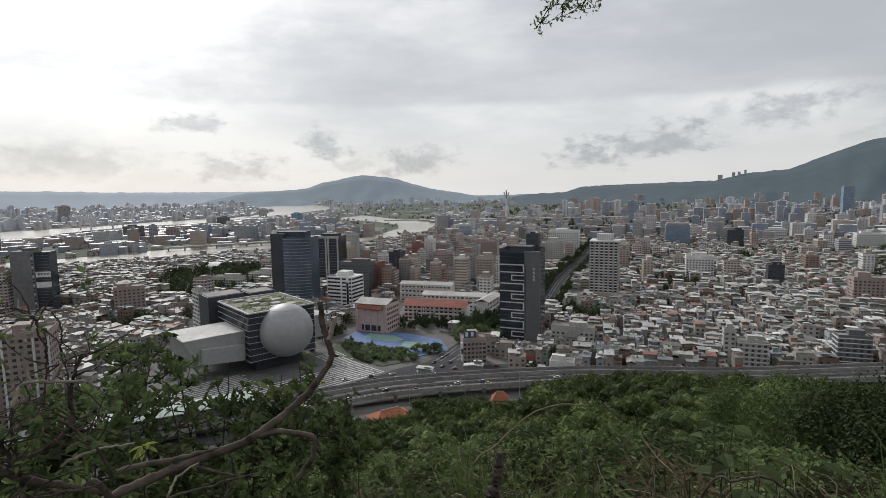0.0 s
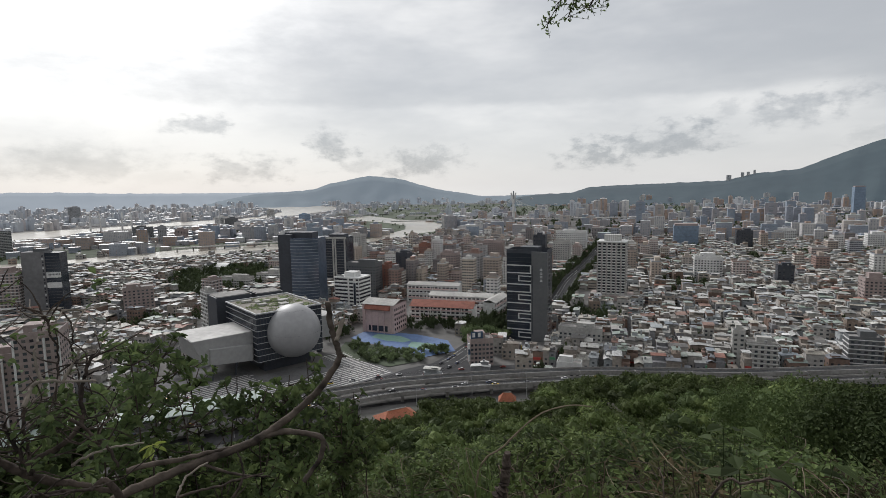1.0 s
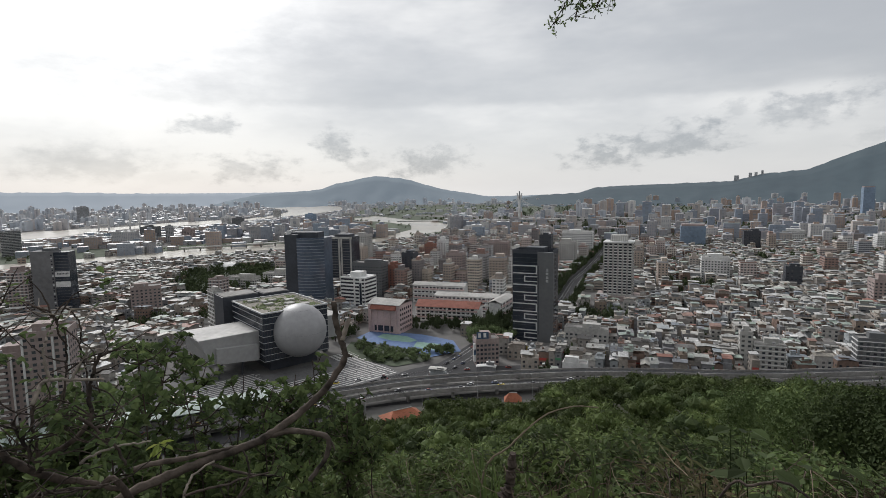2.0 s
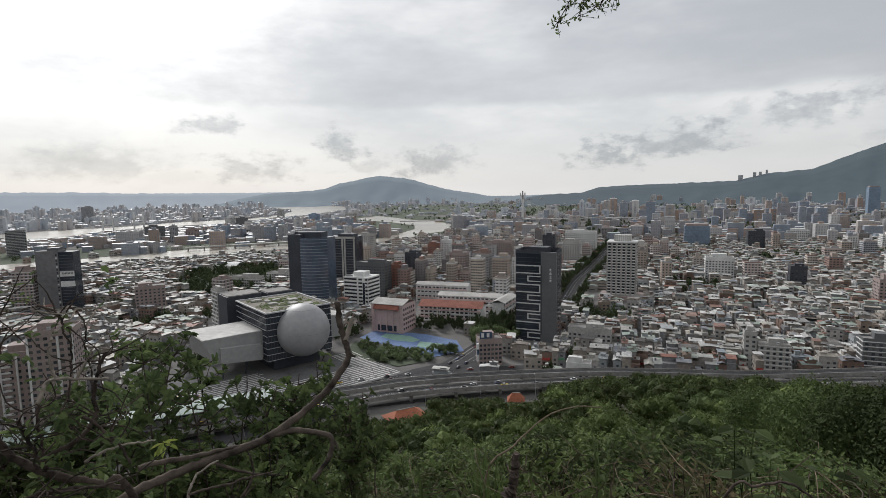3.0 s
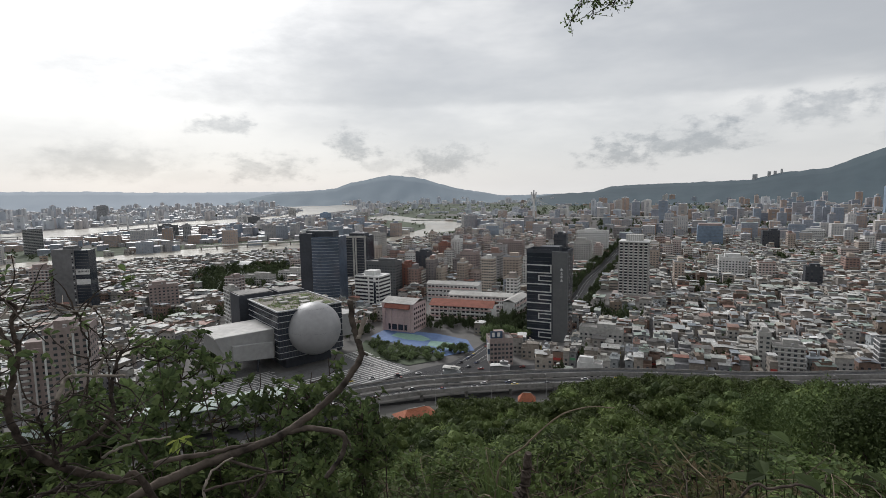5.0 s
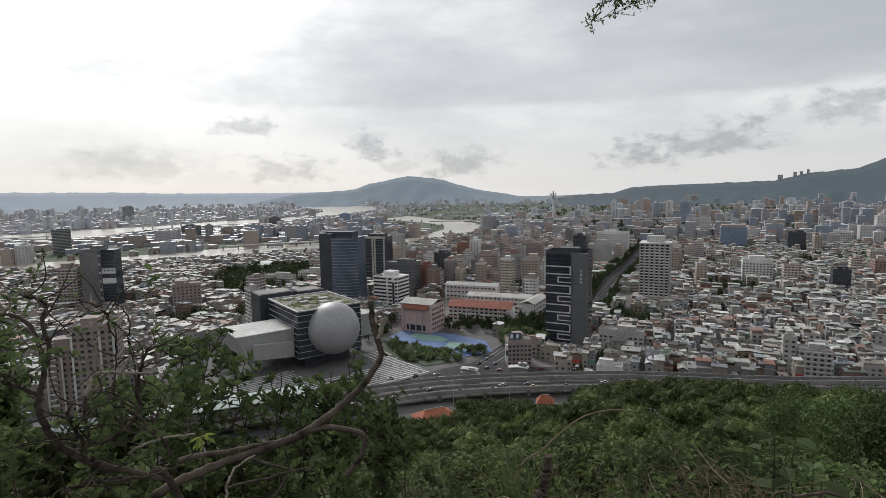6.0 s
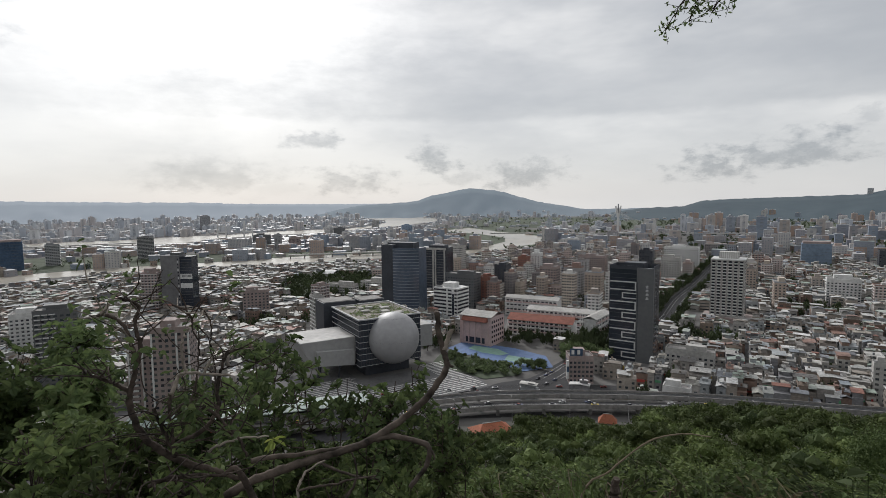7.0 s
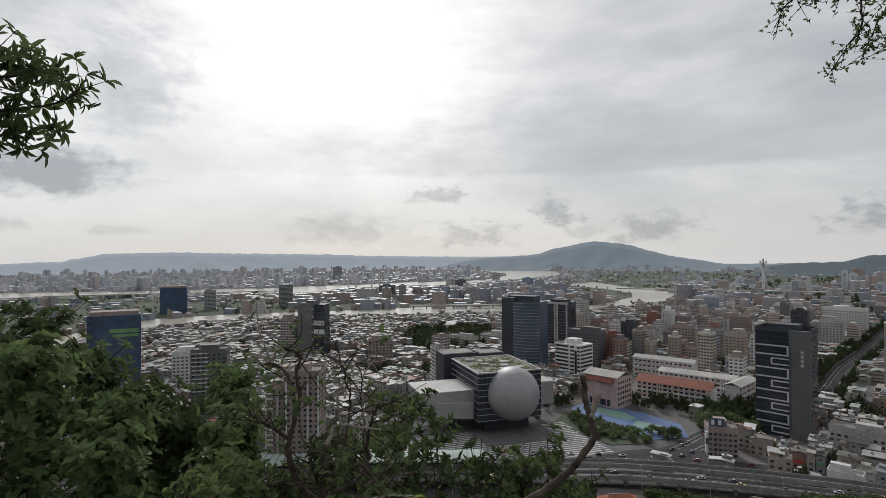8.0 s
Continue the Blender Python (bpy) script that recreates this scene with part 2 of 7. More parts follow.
M["white_band"] = material("white_enamel_band", (0.62, 0.62, 0.62), 0.5, grain=0.2, scale=0.5)
M["white_wall"] = material("white_tiled_wall", (0.70, 0.70, 0.69), 0.7, grain=0.25, scale=0.4)
M["alu"] = material("brushed_aluminium_cladding", (0.36, 0.36, 0.36), 0.55, grain=0.16, scale=0.35, bump=0.04)
M["concrete"] = material("weathered_concrete", (0.30, 0.29, 0.28), 0.9, grain=0.4, scale=0.5, bump=0.2)
M["pale_concrete"] = material("pale_concrete", (0.46, 0.45, 0.43), 0.9, grain=0.3, scale=0.5)
M["asphalt"] = material("asphalt", (0.055, 0.055, 0.058), 0.95, grain=0.35, scale=0.4)
M["paving"] = material("grey_paving", (0.15, 0.15, 0.152), 0.9, grain=0.3, scale=0.6)
M["paint"] = material("road_paint", (0.62, 0.62, 0.60), 0.8, grain=0.3, scale=2)
M["pink"] = material("pink_tiled_wall", (0.60, 0.455, 0.44), 0.8, grain=0.2, scale=0.5)
M["red_tile"] = material("terracotta_roof_tile", (0.29, 0.115, 0.085), 0.8, grain=0.35, scale=1.5, bump=0.3)
M["hill_tile"] = material("orange_red_roof_tile", (0.36, 0.13, 0.075), 0.8, grain=0.35, scale=1.5, bump=0.3)
M["court"] = material("blue_sports_court", (0.115, 0.185, 0.35), 0.7, grain=0.25, scale=0.3)
M["court_green"] = material("green_sports_court", (0.22, 0.36, 0.30), 0.7, grain=0.2, scale=0.3)
M["net_blue"] = material("blue_scaffold_net", (0.075, 0.118, 0.19), 0.9, grain=0.4, scale=0.3)
M["brown_tile"] = material("brown_pink_tiled_wall", (0.35, 0.285, 0.27), 0.8, grain=0.25, scale=0.6)
M["brick_red"] = material("red_brick_cladding", (0.27, 0.13, 0.10), 0.8, grain=0.3, scale=0.6)
M["roof_green"] = material("pale_green_metal_roof", (0.36, 0.43, 0.40), 0.75, grain=0.2, scale=0.3)
M["water"] = material("silty_water", (0.42, 0.39, 0.33), 0.22, grain=0.12, scale=0.02, bump=0.05, spec=0.5)
M["grass"] = material("river_meadow", (0.085, 0.105, 0.070), 0.95, grain=0.5, scale=0.05)
M["bark"] = material("grey_brown_bark", (0.078, 0.060, 0.050), 0.95, grain=0.85, scale=38, bump=1.0)
M["branch_bark"] = material("weathered_branch_bark", (0.105, 0.084, 0.070), 0.95, grain=0.95, scale=18, bump=1.0)
M["pale_bark"] = material("pale_dry_bark", (0.30, 0.26, 0.22), 0.9, grain=0.5, scale=30, bump=0.6)
M["dry"] = material("dry_stem", (0.12, 0.088, 0.062), 0.9, vary=[(0.085, 0.06, 0.044), (0.20, 0.16, 0.115), (0.065, 0.05, 0.04), (0.10, 0.08, 0.058)], per="island")
M["leaf_far"] = leafy("hill_foliage", (0.083, 0.113, 0.038), [(0.094, 0.126, 0.042), (0.070, 0.096, 0.034), (0.104, 0.132, 0.044), (0.081, 0.104, 0.039)], 0.7, 0.16, 0.055)
M["leaf_park"] = leafy("park_foliage", (0.110, 0.145, 0.070), [(0.122, 0.158, 0.076), (0.100, 0.132, 0.064), (0.112, 0.142, 0.074)], 0.7, 0.2, 0.03)
M["leaf_near"] = leafy("shrub_foliage", (0.064, 0.093, 0.033), [(0.080, 0.114, 0.039), (0.052, 0.072, 0.028), (0.096, 0.130, 0.044), (0.072, 0.087, 0.036)], 0.65, 0.30, 0.8)
M["leaf_sap"] = leafy("sapling_foliage", (0.064, 0.090, 0.038), [(0.080, 0.110, 0.044), (0.052, 0.074, 0.033), (0.090, 0.118, 0.048)], 0.7, 0.38, 0.8)
M["leaf_deep"] = leafy("deep_green_foliage", (0.056, 0.080, 0.030), [(0.068, 0.094, 0.034), (0.046, 0.066, 0.026), (0.062, 0.084, 0.032)], 0.7, 0.2, 0.3)
M["leaf_under"] = leafy("undergrowth_foliage", (0.084, 0.114, 0.046), [(0.100, 0.134, 0.050), (0.068, 0.092, 0.039), (0.108, 0.138, 0.054)], 0.7, 0.38, 0.8)
M["leaf_dark"] = leafy("dark_tree_foliage", (0.084, 0.118, 0.050), [(0.102, 0.140, 0.057), (0.068, 0.096, 0.043), (0.094, 0.122, 0.052)], 0.7, 0.40, 0.5)
M["leaf_yellow"] = leafy("young_yellow_leaf", (0.19, 0.23, 0.05), [(0.16, 0.20, 0.05), (0.22, 0.24, 0.07)])
M["leaf_dry"] = leafy("withered_foliage", (0.095, 0.074, 0.042), [(0.068, 0.060, 0.034), (0.080, 0.080, 0.038), (0.055, 0.064, 0.028)])
# mountains emit a bluish glow that stands in for the haze before them
M["ridge"] = material("wooded_ridge_haze_glow", (0.020, 0.030, 0.030), 1.0, grain=0.4, scale=0.012, glow=(0.058, 0.076, 0.095))
M["ridge_far"] = material("mountain_haze_glow", (0.05, 0.065, 0.07), 1.0, grain=0.25, scale=0.006, glow=(0.140, 0.168, 0.202))
M["ridge_left"] = material("plateau_haze_glow", (0.06, 0.07, 0.08), 1.0, grain=0.2, scale=0.006, glow=(0.270, 0.305, 0.350))
M["sign_green"] = material("pale_green_lettering", (0.20, 0.38, 0.17), 0.7, grain=0.3, scale=0.6)
M["net_pale"] = material("pale_blue_scaffold_net", (0.22, 0.29, 0.38), 0.9, grain=0.3, scale=0.2)
M["car"] = material("car_paint", (0.55, 0.55, 0.55), 0.35, vary=[(0.7, 0.7, 0.7), (0.08, 0.08, 0.09), (0.20, 0.21, 0.22), (0.62, 0.48, 0.06), (0.25, 0.06, 0.05), (0.12, 0.14, 0.22)], per="object", spec=0.5)
M["rubber"] = material("tyre_rubber", (0.02, 0.02, 0.02), 0.9)
SIGNS = [material("painted_signboard", c, 0.6, grain=0.15, scale=1.5) for c in ((0.08, 0.16, 0.42), (0.62, 0.62, 0.60), (0.42, 0.07, 0.06), (0.55, 0.42, 0.07), (0.10, 0.30, 0.16), (0.20, 0.42, 0.50))]

# ---- builders ----


class Geo:
    """Gathers points and faces for one mesh."""

    def __init__(self):
        self.v, self.f = [], []

    def face(self, *pts):
        k = len(self.v)
        self.v += [tuple(p) for p in pts]
        self.f.append(tuple(range(k, k + len(pts))))

    def solid(self, pts, faces):
        k = len(self.v)
        self.v += [tuple(p) for p in pts]
        self.f += [tuple(k + i for i in f) for f in faces]

    def prism(self, outline, z0, z1, bottom=False):
        n = len(outline)
        faces = [(i, (i + 1) % n, n + (i + 1) % n, n + i) for i in range(n)] + [tuple(range(n, 2 * n))]
        if bottom:
            faces.append(tuple(range(n - 1, -1, -1)))
        self.solid([(x, y, z0) for x, y in outline] + [(x, y, z1) for x, y in outline], faces)

    def box(self, x0, x1, y0, y1, z0, z1):
        self.prism([(x0, y0), (x1, y0), (x1, y1), (x0, y1)], z0, z1, True)

    def gable(self, x0, x1, y0, y1, z, rise, over=0.5, thick=0.25):
        """Low pitched roof with eaves, ridge along x."""
        x0, x1, y0, y1, ym = x0 - over, x1 + over, y0 - over, y1 + over, (y0 + y1) / 2
        p = [(x, y, zz) for x in (x0, x1) for y, zz in ((y0, z), (ym, z + rise), (y1, z), (y1, z - thick), (ym, z + rise - thick), (y0, z - thick))]
        self.solid(p, [(0, 6, 7, 1), (1, 7, 8, 2), (2, 8, 9, 3), (5, 11, 6, 0), (3, 9, 10, 4), (4, 10, 11, 5), (0, 1, 2, 3, 4, 5), (11, 10, 9, 8, 7, 6)])

    def tube(self, pts, radii, sides=6):
        pts = [Vector(p) for p in pts]
        k, n = len(self.v), len(pts)
        up = Vector((0.31, 0.17, 0.94))
        for i, p in enumerate(pts):
            d = (pts[min(i + 1, n - 1)] - pts[max(i - 1, 0)]).normalized()
            s = d.cross(up).normalized() if abs(d.dot(up)) < 0.98 else d.orthogonal().normalized()
            t = d.cross(s)
            for j in range(sides):
                a = math.tau * j / sides
                self.v.append(tuple(p + (s * math.cos(a) + t * math.sin(a)) * radii[i]))
        for i in range(n - 1):
            for j in range(sides):
                a, b = k + i * sides + j, k + i * sides + (j + 1) % sides
                self.f.append((a, b, b + sides, a + sides))
        self.f.append(tuple(k + j for j in range(sides - 1, -1, -1)))
        self.f.append(tuple(k + (n - 1) * sides + j for j in range(sides)))

    def leaf(self, base, along, normal, length, width, fold=0.25):
        """A leaf folded along its midrib, pointed, of six points."""
        side = along.cross(normal).normalized() * (width / 2)
        lift = normal * (width * fold)
        droop = normal * (-0.12 * length)
        b, t = base, base + along * length + droop
        p, q = base + along * (length * 0.35), base + along * (length * 0.72) + droop * 0.4
        self.solid([b, p + side + lift, q + side * 0.75 + lift, t, q - side * 0.75 + lift, p - side + lift], [(0, 1, 2, 3), (0, 3, 4, 5)])

    def card(self, base, along, normal, length, width):
        """A small leaf of four points, folded."""
        side = along.cross(normal).normalized() * (width / 2)
        m = base + along * (length * 0.45) + normal * (width * 0.2)
        self.solid([base, m + side, base + along * length, m - side], [(0, 1, 2), (0, 2, 3)])

    def mesh(self, name, mat, smooth=False):
        me = bpy.data.meshes.new(name)
        me.from_pydata(self.v, [], self.f)
        me.materials.append(mat)
        if smooth:
            me.shade_smooth()
        return me


def part(name, geo, mat, parent, label="", kind="", smooth=False):
    """One mesh object under a thing or under a part; geo: a Geo or a mesh made before."""
    me = geo.mesh(name, mat, smooth) if isinstance(geo, Geo) else geo
    ob = new(name, me)
    ob.parent = parent
    return tagged(ob, label, kind=kind)


def thing(name, label, category, m=None, group=""):
    ob = new(name)
    ob.empty_display_size = 0.5
    if m is not None:
        ob.matrix_world = m
    return tagged(ob, label, category, group)


def whole(name, geo, mat, label, category, kind="", m=None, group="", smooth=False):
    """A thing of one mesh."""
    ob = new(name, geo.mesh(name, mat, smooth) if isinstance(geo, Geo) else geo)
    if m is not None:
        ob.matrix_world = m
    return tagged(ob, label, category, group, kind)


def rnd(a, b):
    return random.uniform(a, b)


def rand_dir(flat=1.0):
    while True:
        v = Vector((rnd(-1, 1), rnd(-1, 1), rnd(-1, 1)))
        if 0.05 < v.length < 1:
            v.z *= flat
            return v.normalized()


def window_grid(geo, w, d, z0, z1, pitch, floor, ww, wh, off=0.07, sides=(0, 1, 2, 3), skip=0.0):
    """Window panes, floor by floor, on the sides of a block w by d about its centre."""
    for s in sides:
        run, half = (w, d / 2) if s % 2 == 0 else (d, w / 2)
        n = max(1, int((run - 1.0) / pitch))
        for fl in range(max(1, int((z1 - z0) / floor))):
            z = z0 + fl * floor + (floor - wh) / 2
            for i in range(n):
                if random.random() < skip:
                    continue
                u = (i - (n - 1) / 2) * run / n
                a, b, o = u - ww / 2, u + ww / 2, half + off
                if s == 0:
                    q = [(a, -o, z), (b, -o, z), (b, -o, z + wh), (a, -o, z + wh)]
                elif s == 1:
                    q = [(o, a, z), (o, b, z), (o, b, z + wh), (o, a, z + wh)]
                elif s == 2:
                    q = [(b, o, z), (a, o, z), (a, o, z + wh), (b, o, z + wh)]
                else:
                    q = [(-o, b, z), (-o, a, z), (-o, a, z + wh), (-o, b, z + wh)]
                geo.face(*q)


def turned(geo_from, geo_to, x, y, rot):
    """Adds geo_from, turned by rot degrees and moved, to geo_to."""
    c, s, k = math.cos(radians(rot)), math.sin(radians(rot)), len(geo_to.v)
    geo_to.v += [(x + c * px - s * py, y + s * px + c * py, pz) for px, py, pz in geo_from.v]
    geo_to.f += [tuple(k + i for i in f) for f in geo_from.f]


# ---- ground ----
SLOPES = [(-180, -0.30), (-120, -0.05), (-90, 0.25), (-64, 0.47), (-45, 0.55), (-25, 0.53), (-12, 0.47), (0, 0.435), (12, 0.41), (25, 0.385), (45, 0.375), (70, 0.30), (110, 0.0), (180, -0.30)]


def ground_z(x, y):
    d, azim = math.hypot(x, y), math.degrees(math.atan2(x, y))
    slope = float(np.interp(azim, [p[0] for p in SLOPES], [p[1] for p in SLOPES]))
    z = 128.4 - slope * d + min(1, d / 25) * 1.6 * (noise.noise((x * 0.05, y * 0.05, 0)) + 0.4 * noise.noise((x * 0.2, y * 0.2, 3)))
    fall = min(1, max(0, (d - 6) / 46)), min(1, max(0, (d - 150) / 130))
    z -= 6 * fall[0] ** 2 * (3 - 2 * fall[0]) * (1 - fall[1] ** 2 * (3 - 2 * fall[1])) * (1 if abs(azim) < 75 else 0)
    z = min(z, 128.4 + 40 * math.tanh(d / 400))
    return z if z > 6 else 6 * math.exp((z - 6) / 6) - 0.0


g = Geo()
rings = [0] + [0.6 * 1.17 ** i for i in range(58) if 0.6 * 1.17 ** i < 4900] + [4900]
SECT = 144
g.v.append((0, 0, 128.4))
for r in rings[1:]:
    for i in range(SECT):
        a = math.tau * i / SECT
        x, y = r * math.sin(a), r * math.cos(a)
        z = ground_z(x, y)
        g.v.append((x, y, z if z > 0.05 else 0.0))
for i in range(SECT):
    g.f.append((0, 1 + i, 1 + (i + 1) % SECT))
for k in range(len(rings) - 2):
    for i in range(SECT):
        a, b = 1 + k * SECT + i, 1 + k * SECT + (i + 1) % SECT
        g.f.append((a, a + SECT, b + SECT, b))
M["ground"] = material("ground", (0.16, 0.155, 0.15), 0.95, grain=0.4, scale=0.05)
n, l = M["ground"].node_tree.nodes, M["ground"].node_tree.links
p = n["Principled BSDF"]
pos, sep, step, mix, no = n.new("ShaderNodeNewGeometry"), n.new("ShaderNodeSeparateXYZ"), n.new("ShaderNodeMapRange"), n.new("ShaderNodeMix"), n.new("ShaderNodeTexNoise")
mix.data_type = "RGBA"
l.new(pos.outputs["Position"], sep.inputs[0]), l.new(sep.outputs[2], step.inputs[0])
step.inputs[1].default_value, step.inputs[2].default_value = 0.5, 3.0
no.inputs["Scale"].default_value = 0.8
l.new(pos.outputs["Position"], no.inputs["Vector"])
soil = n.new("ShaderNodeValToRGB")
soil.color_ramp.elements[0].color, soil.color_ramp.elements[1].color = (0.022, 0.03, 0.012, 1), (0.06, 0.05, 0.03, 1)
soil.color_ramp.elements[0].position, soil.color_ramp.elements[1].position = 0.4, 0.7
l.new(no.outputs["Fac"], soil.inputs[0])
old = p.inputs["Base Color"].links[0].from_socket
l.new(step.outputs[0], mix.inputs[0]), l.new(old, mix.inputs[6]), l.new(soil.outputs[0], mix.inputs[7])
l.new(mix.outputs[2], p.inputs["Base Color"])
whole("ground", g, M["ground"], "city plain and steep wooded hillside in one sheet", "ground", "structure", smooth=True)


def sheet(name, outline, z, mat, label, category):
    gg = Geo()
    gg.face(*[(x, y, z) for x, y in outline])
    return whole(name, gg, mat, label, category, "structure")


# river, lagoon and meadows on the plain
RIVERS = [
    [(-760, 380), (-792, 444), (-841, 502), (-884, 599), (-902, 674), (-877, 789), (-827, 890), (-710, 984), (-625, 1023), (-546, 1066), (-470, 1133), (-377, 1185), (-250, 1230), (-230, 1350), (-412, 1298), (-517, 1249), (-610, 1192), (-682, 1118), (-752, 1044), (-884, 951), (-976, 833), (-1012, 756), (-976, 661), (-923, 551), (-895, 502), (-850, 380)],
    [(-2100, 700), (-1958, 1001), (-1910, 1141), (-1722, 1287), (-1534, 1380), (-1384, 1489), (-1244, 1523), (-1184, 1603), (-1212, 1818), (-1156, 1907), (-1076, 2030), (-956, 2128), (-893, 2291), (-870, 2587), (-928, 2760), (-964, 2475), (-1065, 2375), (-1194, 2254), (-1253, 2069), (-1309, 1965), (-1404, 1904), (-1463, 1795), (-1551, 1668), (-1714, 1541), (-1846, 1379), (-2075, 1239), (-2231, 1141), (-2600, 700)],
    [(-870, 2587), (-783, 2715), (-737, 3066), (-700, 3438), (-857, 4009), (-1182, 4351), (-1571, 4544), (-1482, 4183), (-1105, 3515), (-974, 3151), (-928, 2760)],
    [(-443, 2343), (-377, 2550), (-189, 2197), (-82, 2063), (-16, 1893), (-39, 1608), (-99, 1504), (-146, 1351), (-220, 1290), (-250, 1330), (-197, 1420), (-138, 1692), (-152, 1868), (-264, 2075), (-396, 2213)]]
for outline in RIVERS:
    sheet("water", outline, 0.30, M["water"], "calm silty river water", "river")
MEADOWS = [
    [(-870, 380), (-900, 500), (-930, 551), (-981, 661), (-1017, 756), (-981, 833), (-889, 954), (-756, 1048), (-686, 1122), (-612, 1196), (-517, 1254), (-412, 1303), (-230, 1365), (-190, 1430), (-440, 1386), (-596, 1337), (-721, 1251), (-889, 1237), (-1072, 1154), (-1300, 1090), (-1420, 960), (-1300, 380)],
    [(-170, 1420), (-20, 1560), (60, 1880), (0, 2300), (-330, 2700), (-560, 2400), (-440, 2200), (-300, 1800), (-230, 1480)],
    [(-600, 2750), (0, 2500), (900, 2350), (1400, 2700), (1100, 3900), (-500, 4000)],
    [(-330, 643), (-400, 745), (-420, 836), (-379, 882), (-304, 890), (-250, 770), (-262, 660)],
    [(-1800, 560), (-1500, 700), (-1420, 960), (-1300, 1090), (-1500, 1200), (-1800, 1080), (-1920, 900)]]
for outline in MEADOWS:
    sheet("meadow", outline, 0.18, M["grass"], "flat green riverside meadow", "meadow")

# ---- mountains ----


def ridge(name, crest, dist, mat, label, depth=500):
    """A mountain range: crest as azimuth and elevation in degrees, seen from the hilltop at the given distance."""
    gg = Geo()
    az_, el_ = [c[0] for c in crest], [c[1] for c in crest]
    steps = int((az_[-1] - az_[0]) / 0.25)
    rows = 7
    for i in range(steps + 1):
        a = az_[0] + (az_[-1] - az_[0]) * i / steps
        e = float(np.interp(a, az_, el_)) + 0.07 * noise.noise((a * 1.3, 0, dist)) + 0.04 * noise.noise((a * 5.1, 2, dist))
        top = max(130 + dist * math.tan(radians(e)), 3)
        for k in range(rows):
            u = k / (rows - 1)
            r = dist - depth * (1 - u) * (1 + 0.25 * noise.noise((a * 0.7, u * 3, 5)))
            z = top * (u ** 1.2) * (1 + 0.22 * (1 - u) * noise.noise((a * 0.5, u * 4, 9))) - 2 * (1 - u)
            gg.v.append((r * math.sin(radians(a)), r * math.cos(radians(a)), z))
        gg.v.append((dist * 1.01 * math.sin(radians(a)), dist * 1.01 * math.cos(radians(a)), 0))
    for i in range(steps):
        for k in range(rows):
            p0 = i * (rows + 1) + k
            gg.f.append((p0, p0 + rows + 1, p0 + rows + 2, p0 + 1))
    return whole(name, gg, mat, label, "mountain", "structure", smooth=True)


ridge("backdrop_plateau", [(-110, -0.3), (-75, -0.5), (-63, -0.55), (-59, -0.45), (-55.5, 0.25), (-50, 0.35), (-45, 0.22), (-38.7, 0.12), (-35, 0.05), (-31, -0.12), (-21.4, -0.25), (-14, -0.25), (-8, -0.5)], 4880, M["ridge_left"], "long flat plateau, its haze a pale glow of the surface", 350)
ridge("backdrop_peak", [(-24, -1.2), (-20, -0.45), (-14, -0.06), (-12.3, 0.53), (-10.6, 0.80), (-9.4, 1.1), (-8.3, 1.25), (-6.6, 1.1), (-4.8, 0.85), (-3.2, 0.3), (-1.3, -0.21), (1, -0.6), (3.4, -1.02), (7, -1.0), (11, -0.9), (18, -1.3)], 4700, M["ridge_far"], "broad mountain with a cloud-capped top, its haze a glow of the surface", 500)
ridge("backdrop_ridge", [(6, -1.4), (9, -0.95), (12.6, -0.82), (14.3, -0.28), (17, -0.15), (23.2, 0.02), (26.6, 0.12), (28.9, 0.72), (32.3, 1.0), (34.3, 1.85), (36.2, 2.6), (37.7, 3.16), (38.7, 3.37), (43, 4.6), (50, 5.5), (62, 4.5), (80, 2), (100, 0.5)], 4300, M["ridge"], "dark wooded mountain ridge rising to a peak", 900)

# ---- roads, viaduct and station ----


def ribbon(geo, line, z0, z1, half, shift=0.0):
    """A solid strip along a line of places, half wide to each side, pushed sideways by shift."""
    pts = [Vector((x, y, 0)) for x, y in line]
    k, n = len(geo.v), len(pts)
    for i, q in enumerate(pts):
        d = (pts[min(i + 1, n - 1)] - pts[max(i - 1, 0)]).normalized()
        s = Vector((d.y, -d.x, 0))
        for off, z in ((shift - half, z0), (shift - half, z1), (shift + half, z1), (shift + half, z0)):
            w = q + s * off
            geo.v.append((w.x, w.y, z))
    for i in range(n - 1):
        for j in range(4):
            a, b = k + i * 4 + j, k + i * 4 + (j + 1) % 4
            geo.f.append((a, b, b + 4, a + 4))
    geo.f += [(k, k + 1, k + 2, k + 3), (k + (n - 1) * 4 + 3, k + (n - 1) * 4 + 2, k + (n - 1) * 4 + 1, k + (n - 1) * 4)]


def smooth_line(pts, step=8.0):
    out = []
    for i in range(len(pts) - 1):
        p0, p1, p2, p3 = (Vector(pts[min(max(j, 0), len(pts) - 1)]) for j in (i - 1, i, i + 1, i + 2))
        n = max(2, int((p2 - p1).length / step))
        for k in range(n):
            t = k / n
            out.append(0.5 * (2 * p1 + (p2 - p0) * t + (2 * p0 - 5 * p1 + 4 * p2 - p3) * t * t + (3 * p1 - p0 - 3 * p2 + p3) * t ** 3))
    return [(v.x, v.y) for v in out] + [tuple(pts[-1])]


def along(line, step):
    """Places and headings at even steps along a line."""
    out, left = [], 0.0
    for (x0, y0), (x1, y1) in zip(line, line[1:]):
        seg = math.hypot(x1 - x0, y1 - y0)
        while left < seg:
            out.append((x0 + (x1 - x0) * left / seg, y0 + (y1 - y0) * left / seg, math.degrees(math.atan2(y1 - y0, x1 - x0))))
            left += step
        left -= seg
    return out


